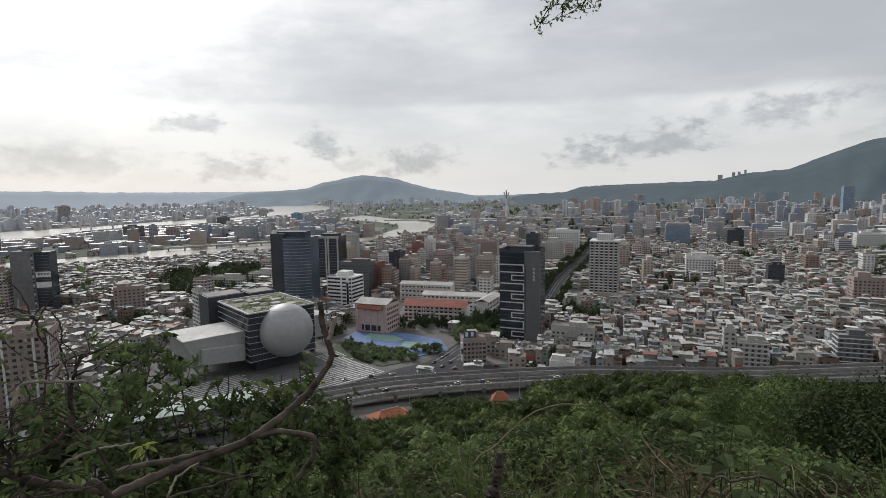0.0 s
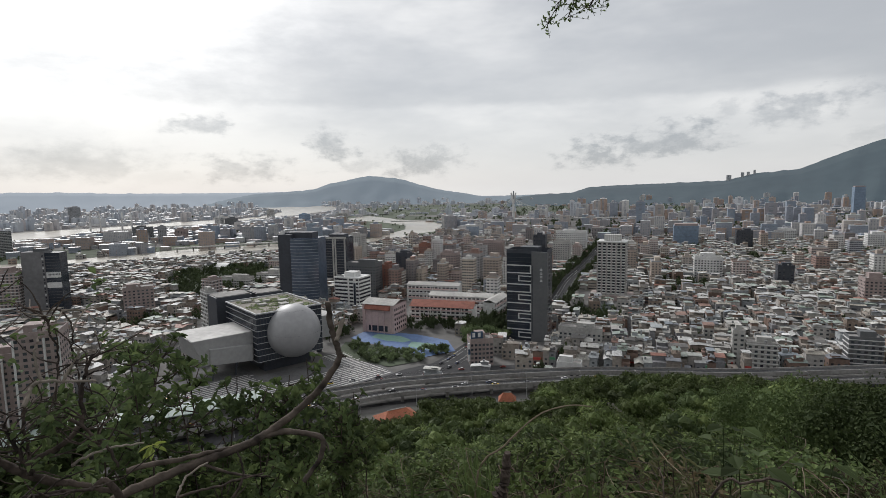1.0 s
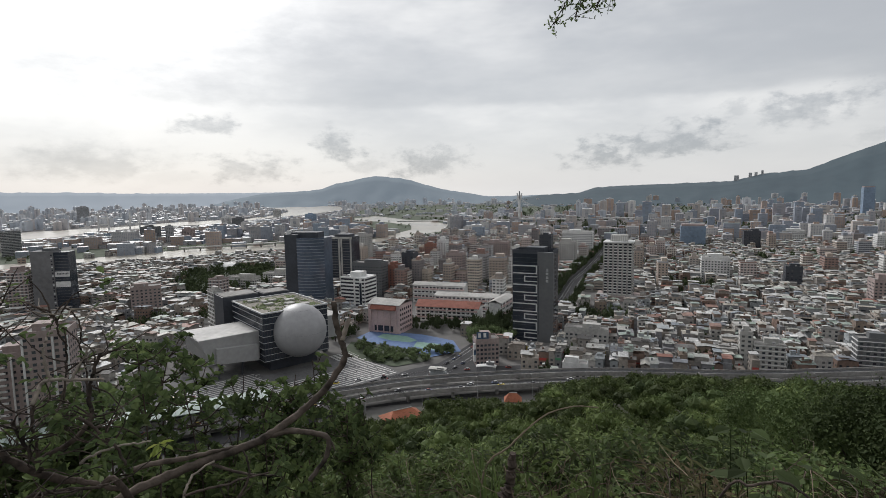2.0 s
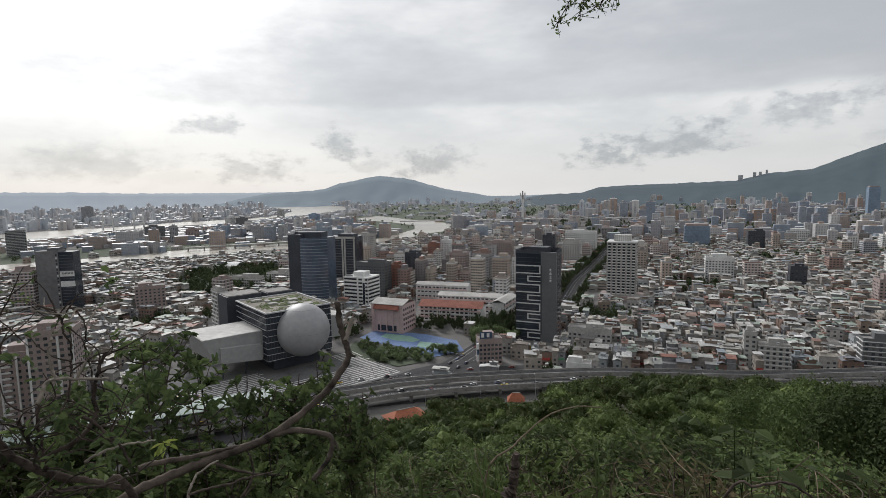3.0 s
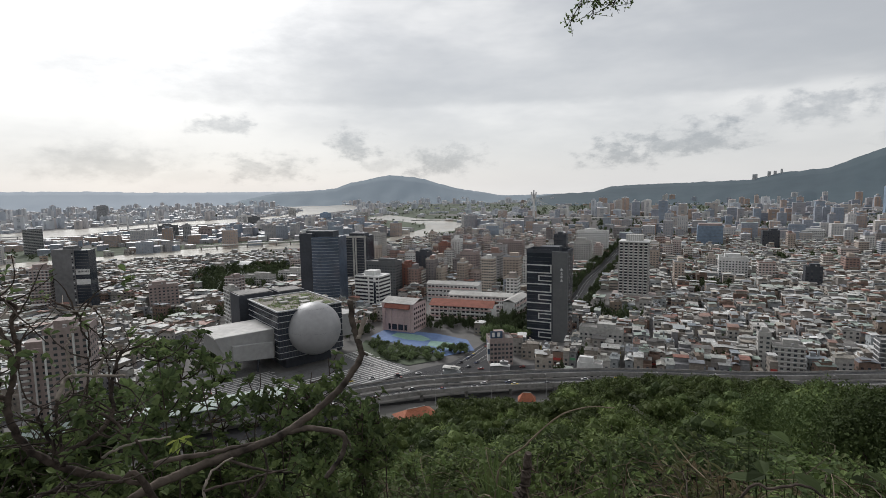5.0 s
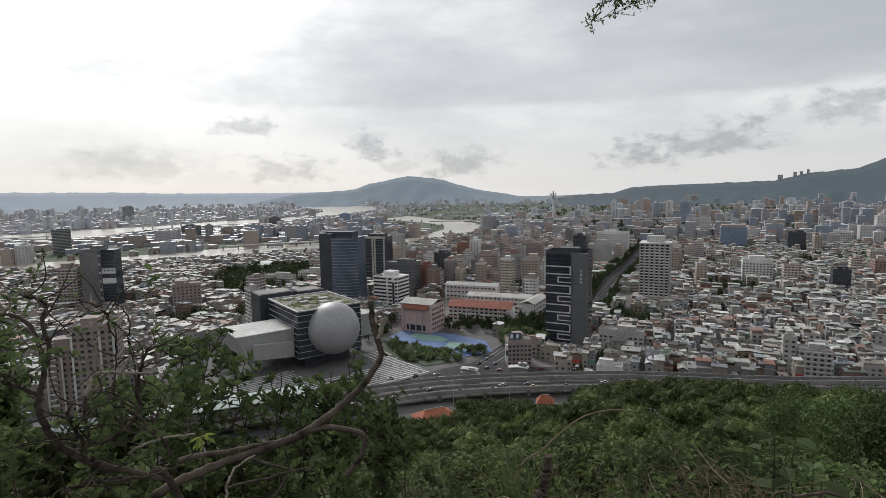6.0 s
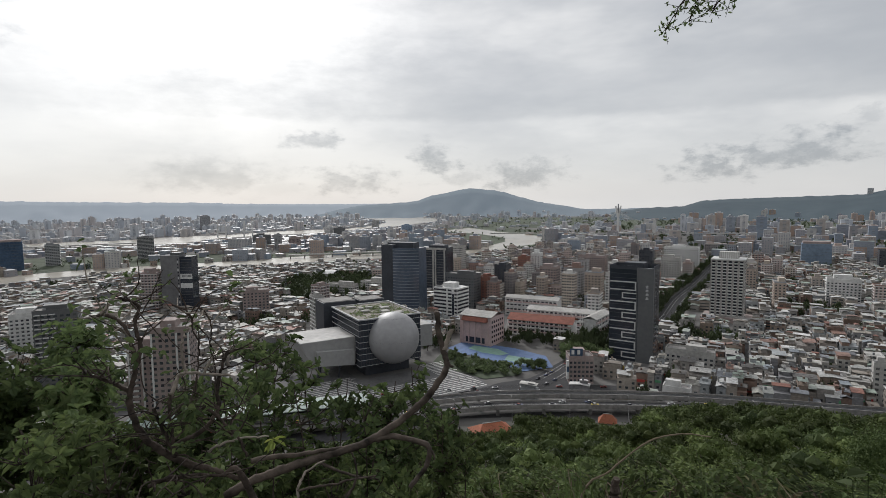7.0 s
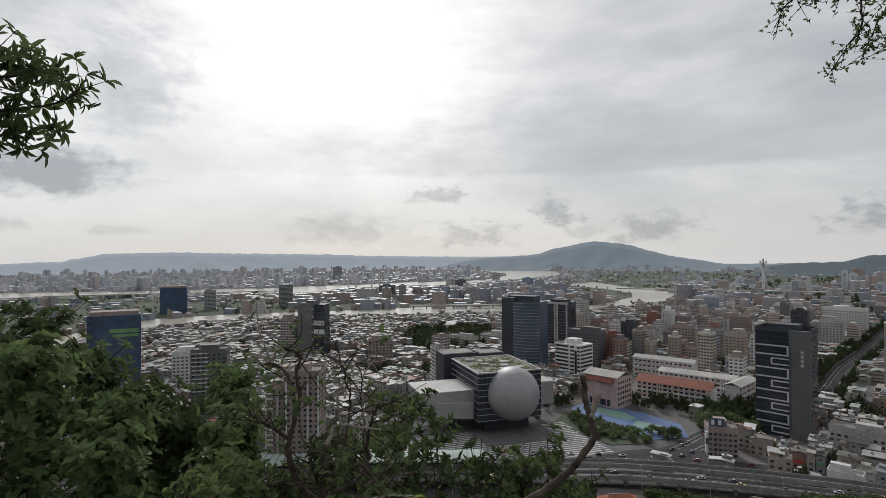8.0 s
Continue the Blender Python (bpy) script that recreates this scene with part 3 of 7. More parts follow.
RAIL = smooth_line([(-640, 20), (-480, 95), (-330, 184), (-220, 243), (-110, 298), (-64, 318), (-31, 331), (23, 341), (79, 346), (126, 344), (185, 339), (254, 342), (320, 344), (430, 338), (640, 300), (800, 240)])
ROAD = [(-700, -30)] + [(x + 4, y - 11) for x, y in RAIL]
for name, line, z, half, lab in (("rail_viaduct", RAIL, 8.8, 4.0, "grey concrete elevated rail viaduct on piers"), ("road_viaduct", ROAD, 6.6, 4.2, "grey concrete elevated road viaduct on piers")):
    via = thing(name, lab, "viaduct", pose(line[0][0], line[0][1], 0))
    base = Matrix.Translation((-line[0][0], -line[0][1], 0))

    def via_part(pname, gg, mat, label=""):
        gg.v = [(x - line[0][0], y - line[0][1], zz) for x, y, zz in gg.v]
        return part(pname, gg, mat, via, label)

    g = Geo()
    ribbon(g, line, z - 1.5, z, half)
    via_part("deck", g, M["concrete"])
    g = Geo()
    ribbon(g, line, z + 0.004, z + 0.10, half - 0.6)
    via_part("carriageway", g, M["asphalt"], "dark track bed" if "rail" in name else "dark asphalt carriageway")
    for s in (-1, 1):
        g = Geo()
        ribbon(g, line, z + 0.004, z + 1.2, 0.18, s * (half - 0.2))
        via_part("parapet", g, M["concrete"], "grey concrete parapet")
    if "rail" in name:
        for s in (-2.4, -1.0, 1.0, 2.4):
            g = Geo()
            ribbon(g, line, z + 0.104, z + 0.3, 0.09, s)
            via_part("rail", g, M["grey_panel"])
    else:
        g = Geo()
        ribbon(g, line, z + 0.104, z + 0.115, 0.10)
        via_part("lane_line", g, M["paint"], "white lane line")
    pier = Geo()
    pier.box(-0.9, 0.9, -0.9, 0.9, 0, z - 3.0)
    pier.solid([(-0.9, -0.9, z - 3.0), (0.9, -0.9, z - 3.0), (0.9, 0.9, z - 3.0), (-0.9, 0.9, z - 3.0), (-0.9, -3.6, z - 1.5), (0.9, -3.6, z - 1.5), (0.9, 3.6, z - 1.5), (-0.9, 3.6, z - 1.5)], [(0, 1, 5, 4), (1, 2, 6, 5), (2, 3, 7, 6), (3, 0, 4, 7)])
    me = pier.mesh("pier", M["concrete"])
    for x, y, h in along(line, 28):
        ob = part("pier", me, None, via)
        ob.matrix_local = pose(x - line[0][0], y - line[0][1], 0, 0, 0, h)

# ground-level streets
STREETS = {
    "boulevard": (smooth_line([(-60, 352), (-19, 369), (1, 395), (22, 438), (62, 510), (113, 585), (166, 738), (230, 897), (363, 1256), (520, 1700)]), 11),
    "riverside_road": (smooth_line([(-420, 120), (-260, 205), (-150, 262), (-40, 308), (30, 326), (120, 333), (250, 330), (420, 325)]), 9),
    "cross_street": (smooth_line([(-330, 255), (-235, 300), (-175, 322), (-100, 340), (-40, 362), (20, 374), (52, 377)]), 8),
    "theatre_street": (smooth_line([(-255, 300), (-232, 400), (-225, 480), (-270, 600), (-330, 690)]), 6)}
for name, (line, half) in STREETS.items():
    g = Geo()
    ribbon(g, line, -0.2, 0.40, half)
    whole(name, g, M["asphalt"], "grey asphalt city street", "street", "structure")
    if name == "boulevard":
        g = Geo()
        for s in (-7, -3.5, 3.5, 7):
            ribbon(g, line, 0.3, 0.42, 0.12, s)
        whole("trim_lane_lines", g, M["paint"], "white painted lane lines", "road marking", "structure")
g = Geo()
g.prism([(-60, 350), (-30, 348), (12, 360), (30, 372), (14, 396), (-12, 392), (-34, 378)], -0.2, 0.42)
whole("road_junction", g, M["asphalt"], "wide asphalt street junction", "street", "structure")
for i in range(26):
    g = Geo()
    g.box(-0.45, 0.45, -2.0, 2.0, 0.3, 0.44)
    whole("trim_crossing_bar", g, M["paint"], "white zebra crossing bar", "road marking", "structure", pose(-34 + i * 1.7, 360.5 + i * 0.10, 0, 0, 0, 4))

# station: long pale roof over the rails
station = thing("rail_station", "elevated rail station under a long pale green metal roof", "station", pose(-164, 271, 0, 0, 0, 26.5))
g = Geo()
prof = [(-9 + i * 2.25, 13.4 + 1.3 * math.cos(((-9 + i * 2.25) / 9) * 1.4)) for i in range(9)]
prof += [(y, z - 0.4) for y, z in reversed(prof)]
n = len(prof)
g.solid([(-64, y, z) for y, z in prof] + [(64, y, z) for y, z in prof], [(i, n + i, n + (i + 1) % n, (i + 1) % n) for i in range(n)] + [tuple(range(n)), tuple(range(2 * n - 1, n - 1, -1))])
part("roof", g, M["roof_green"], station, "pale green metal roof")
for i in range(32):
    g = Geo()
    x = -62 + i * 4
    g.box(x - 0.15, x + 0.15, -9.2, 9.2, 14.75, 14.95)
    part("roof_rib", g, M["grey_panel"], station)
g = Geo()
g.box(-60, 60, -8.2, 8.2, 0.2, 7.0)
part("hall", g, M["concrete"], station)
for i in range(17):
    for s in (-1, 1):
        g = Geo()
        g.box(-60 + i * 7.5 - 0.25, -60 + i * 7.5 + 0.25, s * 7.6 - 0.25, s * 7.6 + 0.25, 7.0, 13.5)
        part("column", g, M["grey_panel"], station)

# ---- theatre ----
theatre = thing("theatre", "dark glass cube theatre with a silver sphere and planted roof", "theatre", pose(-135.6, 368.8, 0, 0, 0, 41))
U, V, TOP = 50.0, 60.0, 44.5
g = Geo()
g.box(0, U, 0, V, 9, TOP - 1.2)
part("glass_cube", g, M["dark_glass"], theatre)
g = Geo()
g.box(7, U - 7, 7, V - 7, 0, 9)
part("entrance_base", g, M["dark_panel"], theatre)
for k in range(8):
    z = 9.4 + k * 4.45
    for sx, x0, x1, y0, y1 in ((0, -0.35, U + 0.35, -0.35, 0.004), (1, -0.35, U + 0.35, V - 0.004, V + 0.35), (2, -0.35, -0.004, 0, V), (3, U + 0.004, U + 0.35, 0, V)):
        g = Geo()
        g.box(x0, x1, y0, y1, z, z + 0.34)
        part("floor_band", g, M["band_grey"], theatre, "pale horizontal band")
for i in range(24):
    g = Geo()
    x = 1 + i * (U - 2) / 23
    g.box(x - 0.08, x + 0.08, -0.18, 0.0, 9, TOP - 1.2)
    part("mullion", g, M["dark_panel"], theatre)
for i in range(28):
    g = Geo()
    y = 1 + i * (V - 2) / 27
    g.box(-0.18, 0.0, y - 0.08, y + 0.08, 9, TOP - 1.2)
    part("mullion", g, M["dark_panel"], theatre)
for x0, x1, y0, y1 in ((-0.5, U + 0.5, -0.5, 0.5), (-0.5, U + 0.5, V - 0.5, V + 0.5), (-0.5, 0.5, 0.5, V - 0.5), (U - 0.5, U + 0.5, 0.5, V - 0.5)):
    g = Geo()
    g.box(x0, x1, y0, y1, TOP - 0.9, TOP)
    part("parapet", g, M["band_grey"], theatre, "pale roof parapet")
g = Geo()
g.box(0.4, U - 0.4, 0.4, V - 0.4, TOP - 1.25, TOP - 0.9)
part("roof_deck", g, M["roof_terrace"], theatre, "weathered grey-brown roof terrace")
M["sedum"] = material("roof_planting", (0.13, 0.16, 0.06), 0.95, vary=[(0.17, 0.19, 0.08), (0.10, 0.13, 0.05), (0.20, 0.18, 0.10)], per="island", grain=0.5, scale=0.9)
for i in range(46):
    cx, cy, r = rnd(5, U - 5), rnd(5, V - 5), rnd(1.2, 4.2)
    n = 11
    g = Geo()
    g.prism([(cx + r * rnd(0.45, 1.3) * math.cos(math.tau * j / n), cy + r * rnd(0.45, 1.3) * math.sin(math.tau * j / n)) for j in range(n)], TOP - 0.9, TOP - 0.9 + rnd(0.08, 0.3))
    part("planting_bed", g, M["sedum"], theatre, "low green roof planting")
g = Geo()
for i in range(2300):
    cx, cy = rnd(3, U - 3), rnd(3, V - 3)
    if noise.noise((cx * 0.09, cy * 0.09, 2.0)) + 0.3 * noise.noise((cx * 0.3, cy * 0.3, 4.0)) > -0.06:
        g.card(Vector((cx, cy, TOP - 0.85 + rnd(0, 0.7))), rand_dir(0.4), (Vector((0, 0, 1)) + rand_dir() * 0.4).normalized(), rnd(0.7, 1.6), rnd(0.5, 0.9))
part("roof_shrubbery", g, M["leaf_far"], theatre, "low shrubs on the roof", "stuff")
for i in range(9):
    cx, cy, a, b = rnd(8, U - 10), rnd(8, V - 10), rnd(1.5, 4), rnd(1.5, 4)
    g = Geo()
    g.box(cx - a, cx + a, cy - b, cy + b, TOP - 0.9, TOP + rnd(0.1, 0.8))
    part("roof_box", g, M["pale_concrete"], theatre, "pale rooftop plant box")
# sphere of panels on the south-east face
g = Geo()
R, cu, cv, cz, nu, nv = 19.3, 26.5, -1.5, 28.4, 48, 26
for j in range(1, nv):
    ph = math.pi * j / nv
    for i in range(nu):
        th = math.tau * i / nu
        g.v.append((cu + R * math.sin(ph) * math.cos(th), cv + R * math.sin(ph) * math.sin(th), cz + R * math.cos(ph)))
for j in range(nv - 2):
    for i in range(nu):
        a, b = j * nu + i, j * nu + (i + 1) % nu
        g.f.append((a, a + nu, b + nu, b))
g.v += [(cu, cv, cz + R), (cu, cv, cz - R)]
k = len(g.v)
for i in range(nu):
    g.f.append((k - 2, i, (i + 1) % nu))
    g.f.append((k - 1, (nv - 2) * nu + (i + 1) % nu, (nv - 2) * nu + i))
M["sphere"] = material("spun_aluminium_panels", (0.40, 0.40, 0.41), 0.5, metal=0.2, vary=[(0.38, 0.38, 0.39), (0.42, 0.42, 0.42)], per="island", grain=0.14, scale=0.3)
globe = part("globe_hall", g, M["sphere"], theatre, "matt silver spherical hall", smooth=True)
for j in range(5, nv - 2, 8):
    ph = math.pi * j / nv
    g = Geo()
    ring = [(cu + (R + 0.02) * math.sin(ph) * math.cos(math.tau * i / 64), cv + (R + 0.02) * math.sin(ph) * math.sin(math.tau * i / 64), cz + (R + 0.02) * math.cos(ph)) for i in range(65)]
    g.tube(ring, [0.03] * 65, 4)
    part("panel_joint", g, M["grey_panel"], globe)
# folded auditorium on the south-west face
g = Geo()
top = [(-41, 8), (-41, 46), (0, 46), (0, 8)]
g.solid([(x, y, 30.5) for x, y in top] + [(-33, 8, 13), (-38, 46, 15.5), (0, 46, 11), (0, 8, 11)], [(0, 3, 2, 1), (4, 5, 6, 7), (0, 4, 7, 3), (1, 5, 4, 0), (2, 6, 5, 1), (3, 7, 6, 2)])
hall = part("grand_hall", g, M["alu"], theatre, "folded grey aluminium auditorium box")
g = Geo()
g.box(-40.6, -0.2, 8.4, 45.6, 30.504, 30.8)
part("hall_roof", g, M["hall_white"], hall, "pale flat roof")
g = Geo()
g.solid([(-30.3, 4.0, 24), (-2, 4.0, 22), (-2, 7.99, 22), (-30.3, 7.99, 24), (-30.3, 4.8, 13.3), (-2, 4.8, 10.5), (-2, 7.99, 10.5), (-30.3, 7.99, 13.3)], [(0, 1, 2, 3), (7, 6, 5, 4), (0, 4, 5, 1), (1, 5, 6, 2), (2, 6, 7, 3), (3, 7, 4, 0)])
part("foyer_fold", g, M["alu"], hall, "slanted lower cladding")
for i in range(4):
    g = Geo()
    x = -28 + i * 8
    g.tube([(x, 12 + (i % 2) * 20, 0), (x + 2, 14 + (i % 2) * 20, 14.5)], [0.7, 0.7], 8)
    part("raking_column", g, M["dark_panel"], hall)
g = Geo()
g.box(U + 0.36, U + 17, 12, 36, 14, 31)
wing = part("studio_hall", g, M["alu"], theatre, "smaller grey aluminium auditorium box")
g = Geo()
g.box(U + 0.6, U + 16.6, 12.4, 35.6, 31.004, 31.4)
part("hall_roof", g, M["hall_white"], wing, "pale flat roof")
g = Geo()
g.tube([(U + 9, 24, 0), (U + 9, 24, 14.2)], [2.2, 2.2], 10)
part("column", g, M["dark_panel"], wing)
for x0, x1, y0, y1, z1 in ((-6, 22, V + 4, V + 26, 47), (26, 48, V + 3, V + 22, 46)):
    g = Geo()
    g.box(x0, x1, y0, y1, 0, z1)
    part("stage_tower", g, M["dark_panel"], theatre, "dark flat-topped stage block")
    g = Geo()
    g.box(x0 + 1, x1 - 1, y0 + 1, y1 - 1, z1 + 0.004, z1 + 0.5)
    part("stage_roof", g, M["concrete"], theatre, "grey flat roof")
# plaza with white paving bars
sheet("plaza", [(-200, 305), (-78, 338), (-40, 370), (-71, 415), (-97, 400), (-135, 367), (-180, 412), (-196, 400), (-210, 318)], 0.44, M["paving"], "grey stone plaza round the theatre", "plaza")
bar_mesh = Geo()
bar_mesh.box(0, 1, -0.55, 0.55, 0.30, 0.50)
bar_mesh = bar_mesh.mesh("trim_paving_bar", M["paint"])
for i in range(20):
    v = -58.0 + i * 3.4
    for u, end in (((-62.0 + rnd(0, 6), 72),) if v < -26 else ((-62.0 + rnd(0, 6), -3), (53.0, 72))):
        while u < end - 2:
            run = min(rnd(9, 22), end - u)
            ob = tagged(new("trim_paving_bar", bar_mesh), "long white paving bar on the plaza", "paving", kind="structure")
            ob.matrix_world = pose(-135.6, 368.8, 0, 0, 0, 41) @ pose(u, v, 0) @ Matrix.Diagonal((run, 1, 1, 1))
            u += run + rnd(0.5, 2.5)

# sports court and school
sheet("sports_court", [(-88, 462), (-77, 488), (-30, 470), (-3, 450), (3, 420), (-20, 406), (-46, 432), (-72, 446)], 0.46, M["court"], "blue rubber sports ground", "sports ground")
sheet("court_oval", [(-70, 464), (-66, 474), (-44, 465), (-34, 452), (-40, 446), (-56, 452)], 0.50, M["court_green"], "pale green oval on the sports ground", "sports ground")
sheet("court_pitch", [(-34, 448), (-14, 440), (-18, 424), (-36, 434)], 0.50, M["court_green"], "pale green ball court with white lines", "sports ground")
sheet("garden", [(-72, 400), (-46, 384), (-22, 397), (-20, 404), (-48, 430), (-74, 444), (-90, 450), (-92, 420)], 0.47, M["grass"], "planted garden with paths", "garden")

# ---- towers and blocks ----
GRID = -20.0     # the street grid's turn in degrees


def roof_kit(parent, w, d, z, mat):
    """Parapet, stair house and tanks on a flat roof."""
    g = Geo()
    for x0, x1, y0, y1 in ((-w / 2, w / 2, -d / 2, -d / 2 + 0.3), (-w / 2, w / 2, d / 2 - 0.3, d / 2), (-w / 2, -w / 2 + 0.3, -d / 2 + 0.3, d / 2 - 0.3), (w / 2 - 0.3, w / 2, -d / 2 + 0.3, d / 2 - 0.3)):
        g.box(x0, x1, y0, y1, z + 0.004, z + 1.3)
    part("parapet", g, mat, parent)
    g = Geo()
    a, b = w * rnd(0.18, 0.3), d * rnd(0.18, 0.3)
    ox, oy = w * rnd(-0.15, 0.15), d * rnd(-0.15, 0.15)
    g.box(ox - a, ox + a, oy - b, oy + b, z + 0.004, z + rnd(3, 6))
    part("stair_house", g, mat, parent)
    for i in range(random.choice((0, 1, 2))):
        g = Geo()
        x, y = w * rnd(-0.4, 0.4), d * (0.36 if i else -0.36)
        g.tube([(x, y, z + 0.1), (x, y, z + 2.4)], [1.0, 1.0], 8)
        part("water_tank", g, M["alu"], parent, "steel water tank")


def block(name, label, x, y, w, d, h, wall, rot=GRID, floor=3.3, pitch=3.4, ww=1.9, wh=1.5, bands=False, category="building", kit=True, group="", z_first=1.0):
    """A block of flats or offices with panes, and slabs or balconies at each floor."""
    b = thing(name, label, category, pose(x, y, 0, 0, 0, rot), group)
    g = Geo()
    g.box(-w / 2, w / 2, -d / 2, d / 2, 0, h)
    part("wall", g, wall, b)
    g = Geo()
    window_grid(g, w, d, z_first, h - 0.5, pitch, floor, ww, wh, 0.05)
    part("glazing", g, M["glass"], b, "dark window panes in rows", "stuff")
    if bands:
        g = Geo()
        for k in range(int((h - z_first) / floor) + 1):
            z = z_first + k * floor - 0.1
            g.box(-w / 2 - 0.45, w / 2 + 0.45, -d / 2 - 0.45, d / 2 + 0.45, z, z + 0.5)
        part("banding", g, M["white_wall"], b, "pale projecting floor slabs", "stuff")
    g = Geo()
    g.box(-w / 2 + 0.31, w / 2 - 0.31, -d / 2 + 0.31, d / 2 - 0.31, h + 0.004, h + 0.12)
    part("roof", g, M["concrete"], b, "flat grey roof")
    if kit:
        roof_kit(b, w, d, h, wall)
    return b


# black office tower with a white meander
bt = thing("office_tower", "black office tower with white meander bands and a grey side panel", "tower", pose(78.8, 441, 0, 0, 0, -23))
BW, BD, BH = 34.0, 20.0, 74.0
g = Geo()
g.box(-BW, 0, 0, BD, 0, BH)
part("wall", g, M["dark_glass"], bt)
g = Geo()
g.box(-12.6, 0.3, -0.5, 2.0, 0, BH + 1.5)
panel = part("side_panel", g, M["grey_panel"], bt, "tall plain grey panel")
g = Geo()
g.box(-12.0, -11.4, -0.62, -0.504, 6, BH - 10)
part("panel_slot", g, M["dark_panel"], panel)
for i in range(4):
    g = Geo()
    z = BH - 14 - i * 3.0
    g.box(-5.6, -3.4, -0.62, -0.504, z, z + 0.5)
    g.box(-5.6, -3.4, -0.62, -0.504, z + 1.1, z + 1.5)
    g.box(-4.9, -4.3, -0.62, -0.504, z + 0.5, z + 2.2)
    part("sign_mark", g, M["white_band"], panel, "white sign mark")
z = BH - 10.5
for k in range(4):
    # long loop, then short loop, of white bars
    for x0, x1, z0, z1 in ((-33.6, -12.9, z, z + 0.9), (-33.6, -12.9, z - 6.4, z - 5.5), (-13.9, -12.9, z - 5.5, z), (-24.0, -12.9, z - 8.9, z - 8.1), (-24.0, -12.9, z - 13.0, z - 12.2), (-24.0, -23.0, z - 12.2, z - 8.9)):
        if z0 > 1:
            g = Geo()
            g.box(x0, x1, -0.5, 0.0, z0, z1)
            part("white_bar", g, M["white_band"], bt, "white meander bar")
    z -= 16.0
for k in range(20):
    g = Geo()
    zz = 3 + k * 3.55
    g.box(0.004, 0.5, 4.0, 9.0, zz, zz + 0.5)
    part("balcony_slab", g, M["grey_panel"], bt)
    g = Geo()
    g.box(0.004, 0.12, 10.5, 18.5, zz + 0.7, zz + 2.4)
    part("window", g, M["glass"], bt)
    g = Geo()
    g.box(-BW, -12.7, -0.10, 0.0, zz - 0.15, zz + 0.15)
    part("floor_line", g, M["dark_panel"], bt)
g = Geo()
g.box(-BW + 10, -8, 4, BD - 4, BH + 0.004, BH + 5.0)
part("plant_room", g, M["dark_panel"], bt, "dark rooftop plant room")
for x0, x1, y0, y1 in ((-BW, -12.61, 0.01, 0.4), (-BW, 0, BD - 0.4, BD), (-BW, -BW + 0.4, 0.4, BD - 0.4), (-0.4, 0, 2.01, BD - 0.4)):
    g = Geo()
    g.box(x0, x1, y0, y1, BH + 0.004, BH + 3.0)
    part("roof_screen", g, M["dark_panel"], bt)

# white flats tower
wt = thing("apartment_tower", "tall pale grey apartment tower with stacked balconies", "tower", pose(185.5, 618, 0, 0, 0, -22))
WW, WD, WH = 31.0, 24.0, 65.0
g = Geo()
g.box(-WW / 2, WW / 2, -WD / 2, WD / 2, 5, WH)
part("wall", g, M["pale_concrete"], wt)
g = Geo()
g.box(-24, 26, -17, 15, 0, 5)
part("podium", g, M["brown_tile"], wt, "brown tiled podium")
g = Geo()
g.box(-1.5, 1.5, -0.03, 0.03, 0, 1.8)
front_pane = g.mesh("window", M["glass"])
g = Geo()
g.box(-0.03, 0.03, -1.1, 1.1, 0, 2.0)
side_pane = g.mesh("window", M["glass"])
for k in range(18):
    z = 7 + k * 3.2
    for i in range(6):
        g = Geo()
        x = -WW / 2 + 2.6 + i * 5.15
        g.box(x - 1.9, x + 1.5, -WD / 2 - 0.9, -WD / 2 - 0.004, z - 0.2, z + 0.9)
        part("balcony", g, M["white_wall"], wt)
    for i in range(6):
        part("window", front_pane, None, wt).location = (-WW / 2 + 2.4 + i * 5.15, -WD / 2 - 0.05, z + 0.9)
    for i in range(5):
        for side in (-1, 1):
            part("window", side_pane, None, wt).location = (side * (WW / 2 + 0.05), -WD / 2 + 2.6 + i * 4.7, z + 0.4)
for i in range(7):
    g = Geo()
    x = -WW / 2 + i * 5.15
    g.box(x - 0.35, x + 0.35, -WD / 2 - 1.1, -WD / 2 - 0.002, 5, WH)
    part("pilaster", g, M["pale_concrete"], wt)
g = Geo()
g.box(-WW / 2 - 0.6, WW / 2 + 0.6, -WD / 2 - 1.2, WD / 2 + 0.6, WH + 0.004, WH + 1.2)
part("cornice", g, M["white_wall"], wt)
g = Geo()
g.box(-9, 9, -7, 7, WH + 1.204, WH + 8)
part("roof_house", g, M["pale_concrete"], wt)
for i in range(9):
    g = Geo()
    x = -8 + i * 2
    g.box(x - 0.25, x + 0.25, -7.2, -7.004, WH + 1.3, WH + 8.6)
    part("roof_fin", g, M["white_wall"], wt)

# dark tower with a bowed face
dt = thing("office_tower", "dark blue-black office tower with a bowed banded face", "tower", pose(-167, 612, 0, 0, 0, -12) @ Matrix.Diagonal((0.92, 0.95, 1, 1)))
g = Geo()
g.box(-25, -8, -14, 16, 0, 80)
part("dark_slab", g, M["dark_panel"], dt, "near-black slab")
arc = [(-8 + 32 * t, -14.0 - 4.5 * math.sin(math.pi * (0.12 + 0.88 * t)) + 6 * t * t) for t in [i / 12 for i in range(13)]]
outline = arc + [(24, 14), (-8, 14)]
g = Geo()
g.prism(outline, 0, 76, True)
part("bowed_wing", g, M["blue_glass"], dt)
for k in range(21):
    g = Geo()
    z = 3 + k * 3.55
    big = [(x, y - 0.35) for x, y in arc] + [(x, y + 0.3) for x, y in reversed(arc)]
    g.prism(big, z, z + 0.55, True)
    part("spandrel_band", g, M["blue_band"], dt, "blue-grey spandrel band")
    g = Geo()
    g.box(-8.3, -5.2, -14.6, -14.004, z, z + 0.8)
    part("balcony_slab", g, M["pale_concrete"], dt)
